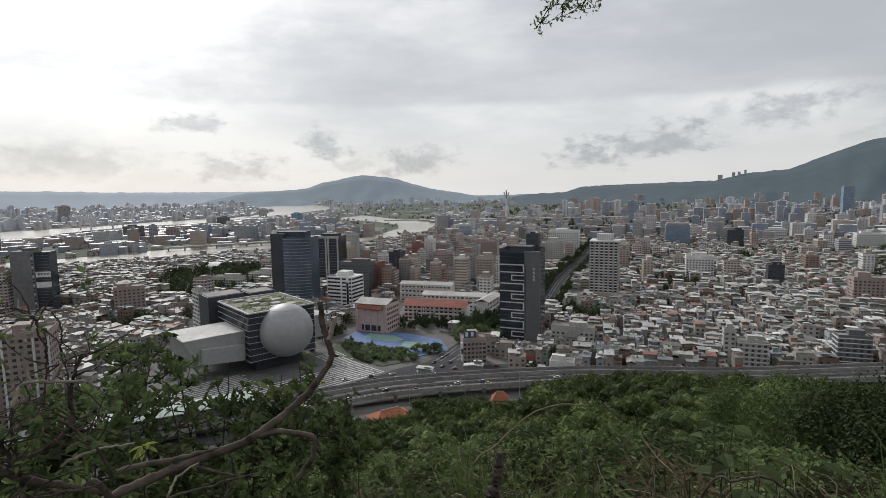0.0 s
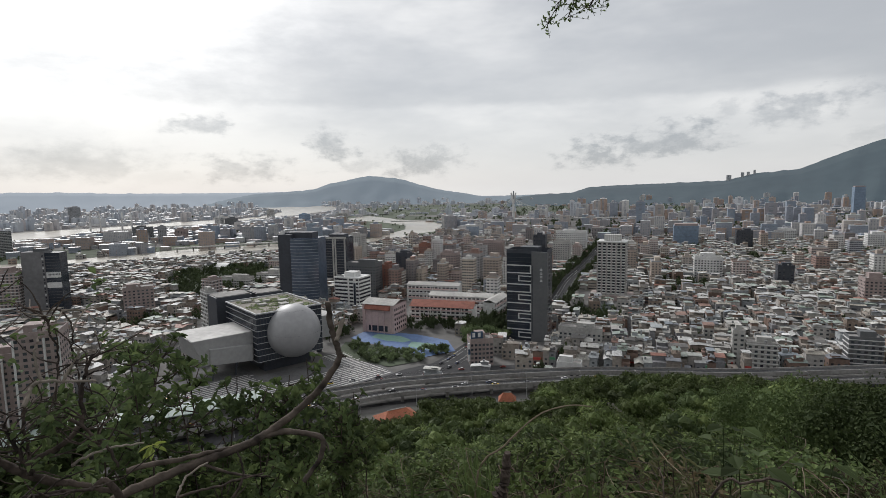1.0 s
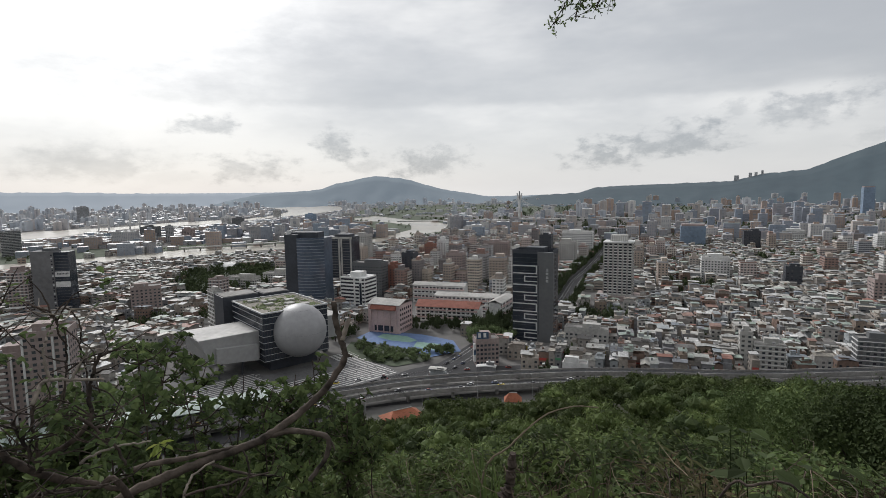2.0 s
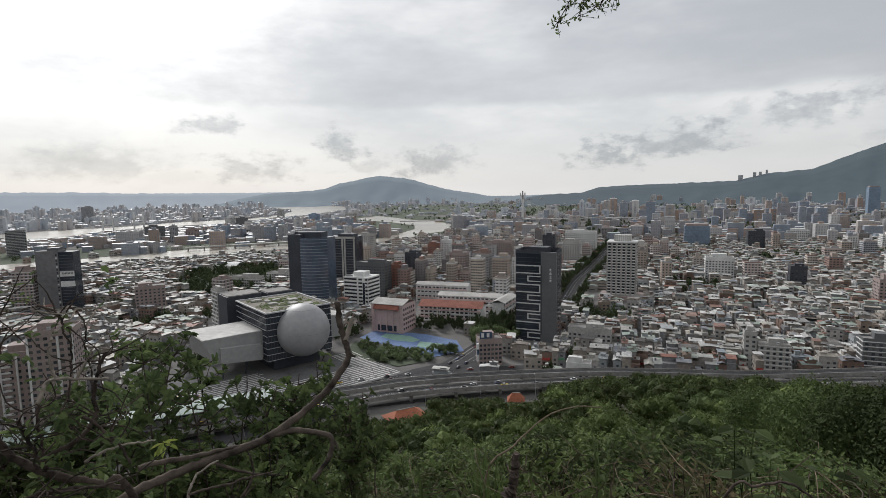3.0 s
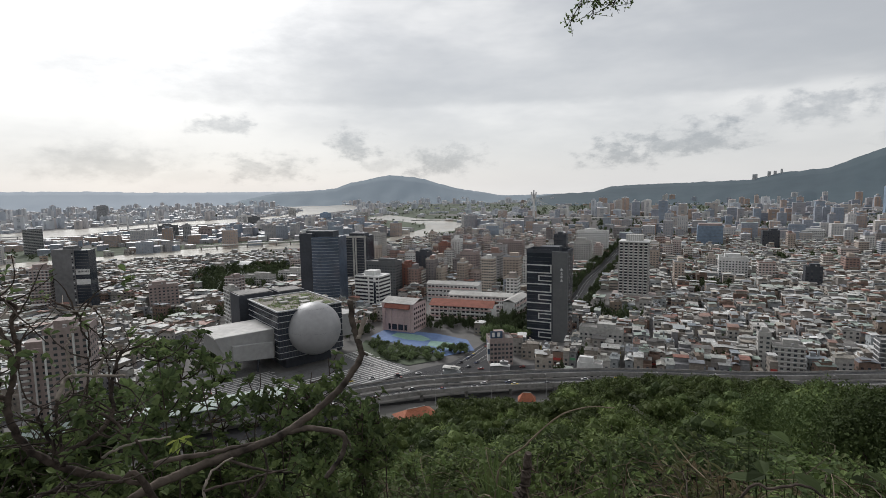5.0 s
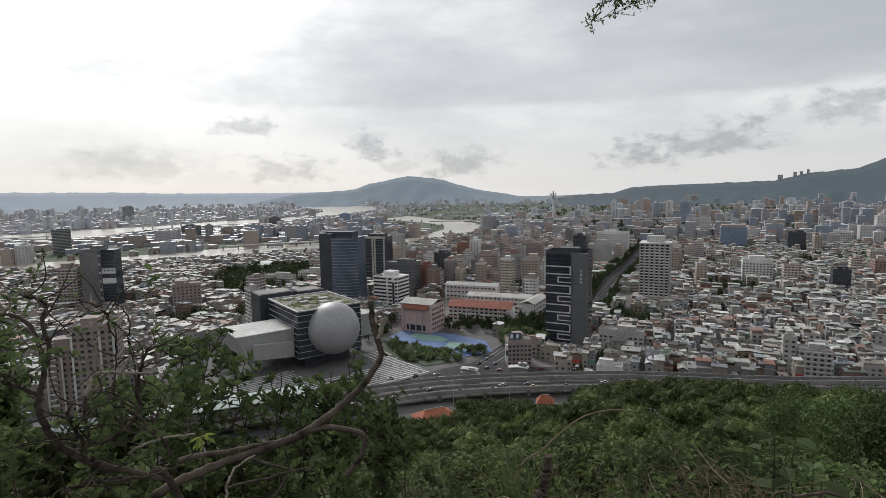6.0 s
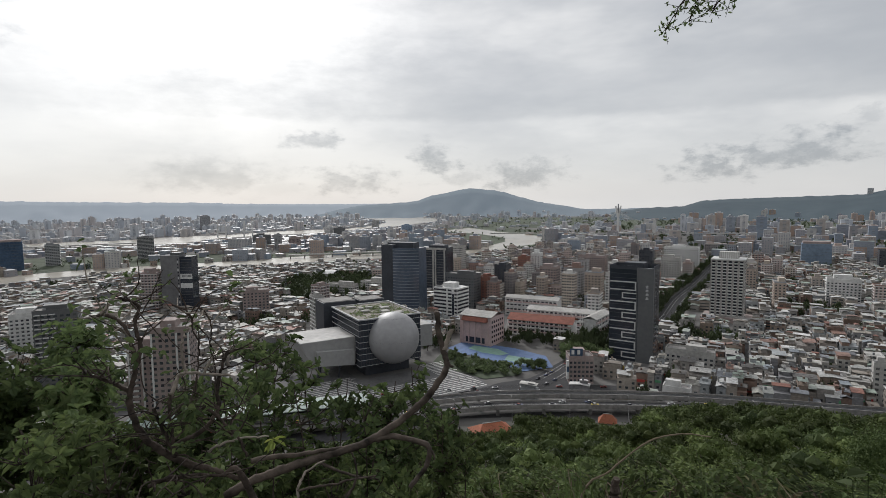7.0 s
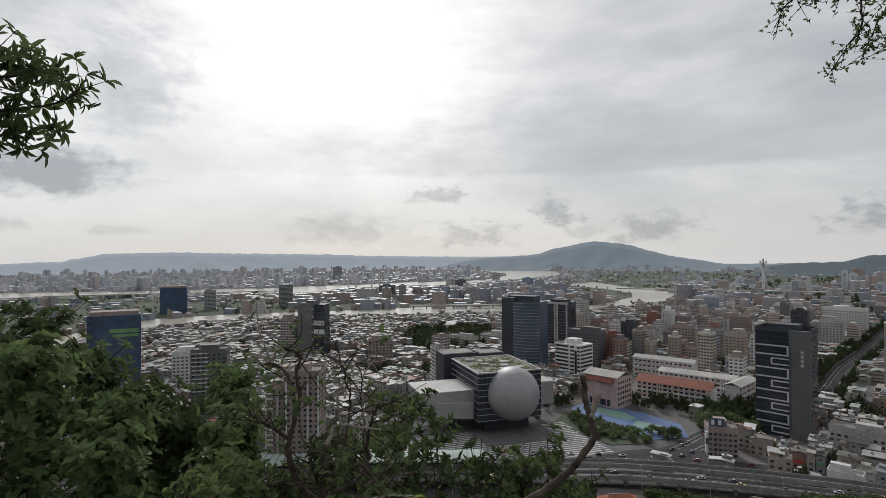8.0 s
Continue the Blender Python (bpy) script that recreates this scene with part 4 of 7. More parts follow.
g = Geo()
g.box(-20, 16, -6, 10, 80.004 - 4, 82)
part("plant_room", g, M["dark_panel"], dt)
g = Geo()
g.box(-22.5, -20.2, -13, -4, 80.004, 84)
part("roof_box", g, M["white_wall"], dt)

# black and white frame tower behind it
fw = thing("office_tower", "dark office tower in a pale stone frame", "tower", pose(-152, 735, 0, 0, 0, -14))
g = Geo()
g.box(-17, 17, -12, 12, 0, 66)
part("wall", g, M["dark_glass"], fw)
for x in (-17, -3, 0.5, 14):
    g = Geo()
    g.box(x, x + 2.2, -12.7, -12.004, 0, 63)
    part("frame_upright", g, M["pale_concrete"], fw)
for k in range(17):
    for x0, x1 in ((-14.8, -3), (2.7, 14)):
        g = Geo()
        g.box(x0, x1, -12.4, -12.004, 3 + k * 3.6, 3.6 + k * 3.6)
        part("spandrel", g, M["grey_panel"], fw)
g = Geo()
g.box(-17.2, 17.2, -12.8, -12.0, 63.004, 66)
part("frame_top", g, M["pale_concrete"], fw)
g = Geo()
g.box(-10, 12, -8, 8, 66.004, 69)
part("plant_room", g, M["dark_panel"], fw)

# white office with ribbon windows
wo = thing("office_block", "white tiled office block with dark ribbon windows", "building", pose(-109.6, 592.5, 0, 0, 0, -24) @ Matrix.Diagonal((0.72, 0.8, 1, 1)))
g = Geo()
g.box(-22, 22, -12, 18, 0, 34)
part("wall", g, M["white_wall"], wo)
for k in range(8):
    z = 2.6 + k * 4.0
    for x0, x1 in ((-21, 2), (5, 12), (17, 21.4)):
        g = Geo()
        g.box(x0, x1, -12.06, -11.9, z, z + 1.9)
        part("ribbon_window", g, M["glass"], wo)
    g = Geo()
    g.box(21.9, 22.06, -11, 17, z, z + 1.9)
    part("ribbon_window", g, M["glass"], wo)
    g = Geo()
    g.box(-22.06, -21.9, -11, 17, z, z + 1.9)
    part("ribbon_window", g, M["glass"], wo)
g = Geo()
g.box(12.6, 16.4, -12.08, -11.9, 3, 28)
part("stair_window", g, M["dark_glass"], wo, "tall dark stair window")
g = Geo()
g.box(-8, 10, -6, 10, 34.004, 39)
part("roof_house", g, M["white_wall"], wo)
for i in range(7):
    g = Geo()
    g.box(-20 + i * 1.8, -18.9 + i * 1.8, -9, -7, 34.004, 35.8)
    part("cooling_unit", g, M["alu"], wo)

# pink school hall and its red-roofed wings
sh = thing("school_hall", "pink tiled school hall with a low pale roof and red eaves", "school", pose(-61, 490, 0, 0, 0, -22) @ Matrix.Diagonal((0.8, 0.85, 1, 1)))
g = Geo()
g.box(-20, 20, -15, 15, 0, 26)
part("wall", g, M["pink"], sh)
g = Geo()
g.gable(-20, 20, -15, 15, 26.3, 3.2, 0.8)
part("roof", g, M["pale_concrete"], sh, "low pale metal roof")
g = Geo()
g.solid([(-16, -18.5, 22.2), (16, -18.5, 22.2), (16, -15.004, 25.6), (-16, -15.004, 25.6), (-16, -18.5, 21.8), (16, -18.5, 21.8), (16, -15.004, 21.8), (-16, -15.004, 21.8)], [(0, 1, 2, 3), (7, 6, 5, 4), (0, 4, 5, 1), (1, 5, 6, 2), (3, 7, 4, 0)])
part("red_eave", g, M["red_tile"], sh, "red tiled lean-to eave")
for i in range(5):
    g = Geo()
    x = -16 + i * 8
    g.box(x - 0.6, x + 0.6, -16.0, -15.004, 0, 21.8)
    part("pilaster", g, M["pink"], sh)
for k in range(5):
    for i in range(6):
        g = Geo()
        y = -12 + i * 4.6
        g.box(20.004, 20.08, y - 1.2, y + 1.2, 3 + k * 4.4, 5.2 + k * 4.4)
        part("window", g, M["glass"], sh)
g = Geo()
g.box(-12, 12, -15.3, -15.004, 2, 7)
part("dark_opening", g, M["glass"], sh)


def school_wing(x, y, w, d, h, rot, label, floors):
    b = thing("school_wing", label, "school", pose(x, y, 0, 0, 0, rot), "school wings")
    g = Geo()
    g.box(-w / 2, w / 2, -d / 2, d / 2, 0, h)
    part("wall", g, M["white_wall"], b)
    g = Geo()
    g.gable(-w / 2, w / 2, -d / 2, d / 2, h + 0.3, 5.0 if "red" in label else 2.6, 1.2)
    part("roof", g, M["red_tile"] if "red" in label else M["pale_concrete"], b)
    for k in range(floors):
        z = 0.6 + k * (h / floors)
        g = Geo()
        g.box(-w / 2 - 0.1, w / 2 + 0.1, -d / 2 - 1.6, -d / 2 - 0.004, z - 0.2, z + 1.0)
        part("gallery", g, M["pink"] if k % 2 else M["white_wall"], b, "open access gallery")
        for i in range(int(w / 4.5)):
            g = Geo()
            x = -w / 2 + 2.4 + i * 4.5
            g.box(x - 1.5, x + 1.5, -d / 2 - 0.06, -d / 2 + 0.1, z + 1.0, z + 2.6)
            part("window", g, M["glass"], b)
    for i in range(int(w / 9) + 1):
        g = Geo()
        x = -w / 2 + i * (w / int(w / 9))
        g.box(x - 0.3, x + 0.3, -d / 2 - 1.9, -d / 2 - 1.604, 0, h)
        part("column", g, M["white_wall"], b)
    return b


school_wing(-7, 524, 62, 19, 14.5, -16, "white school wing with a red tiled roof", 4)
school_wing(12, 562, 66, 18, 17, -16, "pale school wing with a light metal roof", 4)
school_wing(45, 535, 40, 12, 18, 66, "pale school wing with a light metal roof beside trees", 4)
school_wing(-18, 610, 60, 14, 20, -16, "pale school wing with a light metal roof", 4)

# left tower under construction sheeting
lt = thing("apartment_tower", "grey tower with dark glazed bays and white banners", "tower", pose(-432, 578, 0, 0, 0, 12))
g = Geo()
g.box(-22, 0, -12, 6, 0, 69)
part("wall", g, M["tower_grey"], lt)
g = Geo()
g.box(0.004, 14, -11, 6, 0, 67.5)
part("glazed_bay", g, M["dark_glass"], lt)
for k in range(20):
    g = Geo()
    g.box(0.5, 13.6, -11.12, -11.004, 3 + k * 3.2, 3.3 + k * 3.2)
    part("floor_line", g, M["grey_panel"], lt)
    g = Geo()
    g.box(-2.6, -1.0, -12.1, -12.004, 3 + k * 3.2, 4.6 + k * 3.2)
    part("window", g, M["white_band"] if k % 3 == 0 else M["glass"], lt)
for z0, z1 in ((41, 47), (30, 36)):
    g = Geo()
    g.box(0.2, 14.2, -11.6, -11.2, z0, z1)
    ban = part("banner", g, M["white_wall"], lt, "white banner")
    if z0 > 40:
        for i in range(8):
            g = Geo()
            g.box(2.4 + i * 1.4, 3.3 + i * 1.4, -11.72, -11.604, z0 + 2.6, z0 + 4.4)
            part("writing_bar", g, M["grey_panel"], ban)
g = Geo()
g.box(-12, -1, -8, 4, 69.004, 72)
part("roof_house", g, M["grey_panel"], lt)

# brown flats near the foot of the hill
bf = block("apartment_tower", "brownish pink tiled apartment tower with white corner strips", -212, 272, 20, 18, 60, M["brown_tile"], 22, 3.2, 3.1, 1.7, 1.5, category="tower")
for x in (-10, 3, 9.2):
    g = Geo()
    g.box(x, x + 0.9, -9.7, -9.004, 0, 58)
    part("white_strip", g, M["white_wall"], bf, "white tiled strip")
bf2 = block("apartment_tower", "brownish pink tiled apartment tower with a white balcony strip", -234, 277, 18, 16, 47, M["brown_tile"], 22, 3.2, 3.1, 1.7, 1.5, category="tower")
for x in (-8.6, -1.2, 7.8):
    g = Geo()
    g.box(x, x + 0.9, -8.7, -8.004, 0, 46)
    part("white_strip", g, M["white_wall"], bf2, "white tiled strip")
for k in range(14):
    g = Geo()
    g.box(-7.4, -3.6, -9.0, -8.004, 2 + k * 3.2, 2.9 + k * 3.2)
    part("balcony", g, M["white_wall"], bf2, "white balcony front")
g8 = block("apartment_tower", "dark grey tower with white open balcony frames", -340, 318, 26, 18, 57, M["grey_panel"], 38, 3.2, 3.3, 2.1, 1.5, category="tower")
for k in range(10):
    for i in range(3):
        g = Geo()
        x = -12 + i * 4.2
        zz = 26 + k * 3.2
        g.box(x, x + 3.4, -10.2, -9.004, zz, zz + 0.6)
        part("balcony", g, M["white_wall"], g8)

# towers wrapped in blue netting
def netted(x, y, w, d, h, rot, label, sign=False, mat="net_blue"):
    b = thing("netted_tower", label, "tower", pose(x, y, 0, 0, 0, rot), "netted towers")
    g = Geo()
    g.box(-w / 2, w / 2, -d / 2, d / 2, 0, h)
    part("netting", g, M[mat], b)
    for k in range(int(h / 6)):
        g = Geo()
        g.box(-w / 2 - 0.3, w / 2 + 0.3, -d / 2 - 0.3, d / 2 + 0.3, 5 + k * 6, 5.25 + k * 6)
        part("scaffold_rail", g, M["grey_panel"], b)
    g = Geo()
    g.box(-w / 2 + 2, w / 2 - 2, -d / 2 + 2, d / 2 - 2, h + 0.004, h + 4)
    part("top_storey", g, M["brown_tile"], b)
    if sign:
        for z0, z1, x0, x1 in ((h - 16, h - 12.5, -4, w / 2 - 2), (h - 20, h - 17.5, -w / 2 + 20, w / 2 - 2)):
            g = Geo()
            g.box(x0, x1, -d / 2 - 0.6, -d / 2 - 0.3, z0, z1)
            part("writing_bar", g, M["sign_green"], b, "pale green lettering bar")


netted(-500, 352, 44, 24, 74, 52, "concrete tower wrapped in blue netting with green lettering", True)
netted(-1064, 890, 56, 30, 58, 48, "concrete tower wrapped in blue netting")
netted(478, 1105, 46, 26, 44, GRID, "part-built block wrapped in pale blue netting", False, "net_pale")
netted(1478, 1990, 34, 28, 104, GRID, "tall far tower wrapped in pale blue netting", False, "net_pale")

# corner shop-house with billboards beside the junction
cs = block("shop_house", "brown tiled corner building with blue rooftop billboards", 21, 392, 17, 14, 19, M["brown_tile"], 8, 3.2, 2.6, 1.8, 1.6)
for x, r, mat in ((-5.5, 6, "net_blue"), (-1.5, -10, "net_blue")):
    g = Geo()
    g.box(x - 2.4, x + 2.4, -7.2, -6.9, 20.4, 25.5)
    bb = part("billboard", g, M[mat], cs, "blue billboard")
    g = Geo()
    g.box(x - 1.4, x + 0.6, -7.32, -7.204, 21.4, 24.6)
    part("picture_patch", g, M["white_wall"], bb)
g = Geo()
g.box(-10.2, -8.7, -8, -6, 4, 17)
part("upright_sign", g, M["white_wall"], cs, "tall white upright sign")
g = Geo()
g.box(-10.3, -8.6, -8.1, -8.004, 9, 13)
part("sign_patch", g, M["net_blue"], cs)

SITES = [(78 - 14, 452, 32), (181, 618, 40), (-166, 612, 36), (-152, 735, 26), (-104, 590, 36), (-60, 490, 32), (-5, 540, 62), (-432, 578, 36), (-204, 272, 24), (-234, 277, 18), (-340, 318, 24),
         (-500, 352, 34), (-1064, 890, 42), (478, 1105, 36), (1530, 1950, 50), (21, 392, 18), (-125, 400, 62), (-160, 440, 40), (-170, 375, 45), (-80, 370, 45), (-45, 440, 50), (-18, 610, 38)]


def special(x, y, w, d, h, wall, label, bands=False, rot=GRID, **more):
    SITES.append((x, y, max(w, d) * 0.62))
    return block("apartment_block" if h > 14 else "low_block", label, x, y, w, d, h, M[wall], rot, bands=bands, **more)


special(-944, 1130, 35, 22, 51, "grey_panel", "dark office tower with white bands beyond the river", True, 38)
special(-1611, 2322, 37, 28, 69, "mid_grey", "tall hazy slab beyond the far river")
special(-793, 1395, 48, 20, 39, "grey_panel", "broad dark block of flats beyond the river", False, 28)
special(-739, 1387, 20, 18, 41, "mid_grey", "narrow grey tower beyond the river", False, 28)
special(-710, 1428, 32, 18, 30, "brown_tile", "brown block of flats beyond the river", False, 28)
special(-815, 1919, 26, 20, 36, "white_wall", "pale tower near the far river", True)
special(-769, 1909, 40, 20, 32, "grey_panel", "dark slab of flats near the far river")
special(-552, 2067, 34, 24, 35, "net_pale", "blue clad block near the far river")
special(-397, 1999, 38, 22, 38, "pale_concrete", "beige pair of flats near the far river", True)
special(-785, 2384, 26, 20, 42, "pale_concrete", "thin pale tower near the far river", True)
special(-1051, 983, 26, 20, 45, "mid_grey", "grey tower on the far river bank", True, 42)
special(-326, 556, 28, 20, 32, "brown_tile", "brown tiled block of flats with stepped roof", False, 30)
special(-466, 566, 19, 18, 48, "brown_tile", "tall brownish block beside the grey tower", True, 14)
special(-243, 726, 34, 16, 18, "pale_concrete", "low beige block with balconies beside the park", True, -14)
special(-280, 702, 42, 14, 17, "pale_concrete", "low beige row of flats beside the park", True, -14)
special(-200, 440, 8, 16, 48, "pale_concrete", "narrow pale tower beside the theatre", True, 41)
special(-444, 388, 26, 20, 37, "white_wall", "white-framed block of flats near the hill", True, 40)
special(563, 1045, 28, 22, 37, "dark_panel", "near-black slab tower of flats")
special(-158, 915, 27, 20, 52, "pale_concrete", "beige tower with stacked bay windows")
special(346, 728, 34, 16, 31, "white_wall", "white block of flats with dark stair slots", True)
special(398, 645, 17, 14, 30, "dark_panel", "dark grey narrow tower of flats")
special(693, 1150, 60, 18, 28, "white_wall", "long white slab of flats with many windows", True)
special(752, 955, 42, 20, 35, "white_wall", "plain white block of flats")
special(440, 556, 30, 20, 29, "brown_tile", "beige tiled block of flats")
special(229, 1022, 55, 24, 43, "white_wall", "broad white institutional block", True)
special(-59, 690, 16, 16, 47, "dark_panel", "dark narrow tower of offices")
special(-78, 675, 14, 20, 34, "brick_red", "red brick clad apartment block")
special(-92, 690, 13, 18, 33, "pale_concrete", "grey apartment block with balconies", True)
special(-105, 655, 40, 18, 40, "grey_panel", "plain dark grey office block")
special(-25, 655, 18, 16, 12, "grey_panel", "plain grey gabled hall")
special(-352, 600, 18, 16, 20, "brown_tile", "brown tiled block of flats")
special(-250, 560, 14, 14, 38, "brown_tile", "brown tower with white balcony strip", True)
special(0, 720, 22, 16, 42, "brown_tile", "pink-grey tiled block of flats")
special(30, 705, 22, 15, 44, "wall_mid", "brown-grey tiled block of flats")
special(54, 690, 20, 15, 40, "wall_mid", "grey block of flats with balconies")
special(75, 660, 18, 15, 44, "wall_mid", "grey block of flats with balconies", True)
special(-40, 860, 15, 15, 40, "brick_red", "orange-red clad block of flats")
special(-20, 880, 14, 14, 44, "white_wall", "white and dark narrow tower of offices", True)
special(70, 930, 44, 18, 36, "brown_tile", "row of brown brick flats")
special(150, 900, 20, 18, 48, "dark_panel", "dark brown tiled apartment tower")
special(180, 870, 26, 18, 40, "pale_concrete", "beige flats with dark windows")
special(106, 437, 34, 13, 14, "pale_concrete", "long pale low school-like block")
special(204, 380, 8, 9, 25, "pale_concrete", "narrow beige tower beside the viaduct")
special(217, 374, 19, 12, 18, "pale_concrete", "beige stepped apartment block", True)
special(285, 370, 20, 12, 22, "grey_panel", "grey block with white frames", True)
special(80, 360, 0.1 + 16, 9, 10, "white_wall", "white row of shop-houses")

# ---- city fabric ----
CP, SP = math.cos(radians(GRID)), math.sin(radians(GRID))


def inside(x, y, outline):
    hit, k = False, len(outline) - 1
    for i, (xi, yi) in enumerate(outline):
        xj, yj = outline[k]
        if (yi > y) != (yj > y) and x < (xj - xi) * (y - yi) / (yj - yi) + xi:
            hit = not hit
        k = i
    return hit


ROADLINES = [(np.array(line), half) for line, half in STREETS.values()] + [(np.array(RAIL), 8.0), (np.array(ROAD), 8.0)]


RAIL_X, RAIL_Y = [q[0] for q in RAIL], [q[1] for q in RAIL]


def hides_river(x, y, h, margin=0.0):
    """Whether a roof of height h would stand before the water, seen from the hilltop."""
    dist = math.hypot(x, y)
    reach = dist * 130 / (130 - h) + margin
    for k in range(9):
        f = 1 + (reach / dist - 1) * k / 8
        if any(inside(x * f, y * f, o) for o in RIVERS):
            return True
    return False


CLEAR = [[(-215, 240), (-60, 320), (-30, 372), (-62, 425), (-178, 440), (-190, 400), (-200, 300)]]


def free(x, y, r):
    """Whether a house of half size r may stand here."""
    if ground_z(x, y) > 0.4 or y < float(np.interp(x, RAIL_X, RAIL_Y)) + r + (7 if x < 40 else 3):
        return False
    for sx, sy, sr in SITES:
        if (x - sx) ** 2 + (y - sy) ** 2 < (sr + r) ** 2:
            return False
    for line, half in ROADLINES:
        if np.min(np.abs(line[:, 0] - x) + np.abs(line[:, 1] - y)) < 40 and np.min((line[:, 0] - x) ** 2 + (line[:, 1] - y) ** 2) < (half + r + 1.5) ** 2:
            return False
    return not any(inside(x, y, o) for o in RIVERS + MEADOWS + CLEAR)


def house_geo(w, d, h, detail):
    """Walls, roof and panes of a low town house with a sheet-metal top."""
    wall, roof, panes = Geo(), Geo(), Geo()
    wall.prism([(-w / 2, -d / 2), (w / 2, -d / 2), (w / 2, d / 2), (-w / 2, d / 2)], 0, h)
    kind = random.random()
    if kind < 0.34:
        # open sheet-metal canopy on posts over a flat roof
        lift, fall, k = h + rnd(1.9, 2.8), rnd(-0.9, 0.9), rnd(0.6, 1.0)
        y0 = -d / 2 if random.random() < 0.6 else d / 2 - d * k
        y1, e = y0 + d * k, rnd(0.1, 0.6)
        za, zb = lift + max(0, fall), lift + max(0, -fall)
        roof.solid([(-w / 2 - e, y0 - e, za), (w / 2 + e, y0 - e, za), (w / 2 + e, y1 + e, zb), (-w / 2 - e, y1 + e, zb), (-w / 2 - e, y0 - e, za - 0.18), (w / 2 + e, y0 - e, za - 0.18), (w / 2 + e, y1 + e, zb - 0.18), (-w / 2 - e, y1 + e, zb - 0.18)],
                   [(0, 1, 2, 3), (7, 6, 5, 4), (0, 4, 5, 1), (1, 5, 6, 2), (2, 6, 7, 3), (3, 7, 4, 0)])
        for px in (-w / 2 + 0.1, w / 2 - 0.3):
            for py_, zz in ((y0 + 0.1, za), (y1 - 0.3, zb)):
                wall.prism([(px, py_), (px + 0.2, py_), (px + 0.2, py_ + 0.2), (px, py_ + 0.2)], h, zz - 0.16)
        if random.random() < 0.6:
            wall.prism([(-w * 0.35, y0 + d * k * 0.3), (w * 0.35, y0 + d * k * 0.3), (w * 0.35, y1 - 0.6), (-w * 0.35, y1 - 0.6)], h, lift - 0.25)
    elif kind < 0.72:
        if random.random() < 0.5:
            roof.gable(-w / 2, w / 2, -d / 2, d / 2, h + 0.3, rnd(0.5, 1.6), rnd(0.2, 0.7))
        else:
            tmp = Geo()
            tmp.gable(-d / 2, d / 2, -w / 2, w / 2, h + 0.3, rnd(0.5, 1.6), rnd(0.2, 0.7))
            turned(tmp, roof, 0, 0, 90)
    else:
        k = rnd(0.45, 0.9)
        y0 = -d / 2 if random.random() < 0.5 else d / 2 - d * k
        hh = h + rnd(2.0, 3.0)
        wall.prism([(-w / 2 + 0.2, y0 + 0.2), (w / 2 - 0.2, y0 + 0.2), (w / 2 - 0.2, y0 + d * k - 0.2), (-w / 2 + 0.2, y0 + d * k - 0.2)], h, hh)
        tmp = Geo()
        tmp.gable(-w / 2, w / 2, y0, y0 + d * k, hh + 0.3, rnd(0.2, 1.0), rnd(0.2, 0.6))
        turned(tmp, roof, 0, 0, 0)
    # sheds and lean-tos on the roof
    for s in range(random.choice((0, 1, 1, 2)) if detail else random.choice((0, 0, 1))):
        a, b = w * rnd(0.15, 0.32), d * rnd(0.10, 0.24)
        x, y, top = rnd(-w / 2 + a, w / 2 - a), rnd(-d / 2 + b, d / 2 - b), h + rnd(1.9, 3.4)
        wall.prism([(x - a, y - b), (x + a, y - b), (x + a, y + b), (x - a, y + b)], h, top)
        roof.gable(x - a, x + a, y - b, y + b, top + 0.2, rnd(0.05, 0.6), 0.3)
    if detail:
        window_grid(panes, w, d, 0.8, h - 0.3, 2.9, 3.2, 1.7, 1.5, 0.05, skip=0.12)
        if random.random() < 0.7:
            x, y = rnd(-w * 0.3, w * 0.3), rnd(-d * 0.3, d * 0.3)
            top = max(p[2] for p in roof.v)
            wall.box(x - 0.6, x + 0.6, y - 0.6, y + 0.6, h, top + 1.1)
    else:
        window_grid(panes, w, d, 0.8, h - 0.3, max(w, 3), 3.3, w * 0.7, 1.3, 0.06, sides=(0, 3))
    return wall, roof, panes


random.seed(11)
lots = []
CELL_P, CELL_Q = 59.0, 59.0
for bq in range(0, 29):
    for bp in range(-20, 24):
        # a block of four rows, two and two back to back, its rows running one way or the other
        q0, p0 = -300 + bq * CELL_Q, bp * CELL_P + (bq % 3) * 17
        way_ = random.choice((0, 90, 90)) + rnd(-5, 5) + 14 * noise.noise((bp * 0.13, bq * 0.13, 0.5))
        cw, sw = math.cos(radians(way_)), math.sin(radians(way_))
        for row in (-20.6, -8.3, 8.3, 20.6):
            u = -28.0
            while u < 27:
                w = random.choice((4.2, 4.6, 5.0, 5.4, 6.0, 7.5, 9.0, 13.0))
                d = rnd(10.6, 12.6)
                a, b = u + w / 2, row + rnd(-0.5, 0.5)
                p, q = p0 + cw * a - sw * b, q0 + sw * a + cw * b
                u += w + (0.15 if random.random() < 0.85 else rnd(1, 4))
                x, y = CP * p - SP * q, SP * p + CP * q
                azim, dist = math.degrees(math.atan2(x, y)), math.hypot(x, y)
                if -66 < azim < 43 and dist < 1330 and free(x, y, 5.5) and not (dist > 620 and hides_river(x, y, 13)):
                    lots.append((dist, x, y, GRID + way_ + rnd(-3, 3), w, d, random.choice((4.5, 6.5, 8.0, 9.4, 9.8, 10.2, 11.0, 13.0, 14.5)) + rnd(-0.6, 0.6)))
lots.sort()
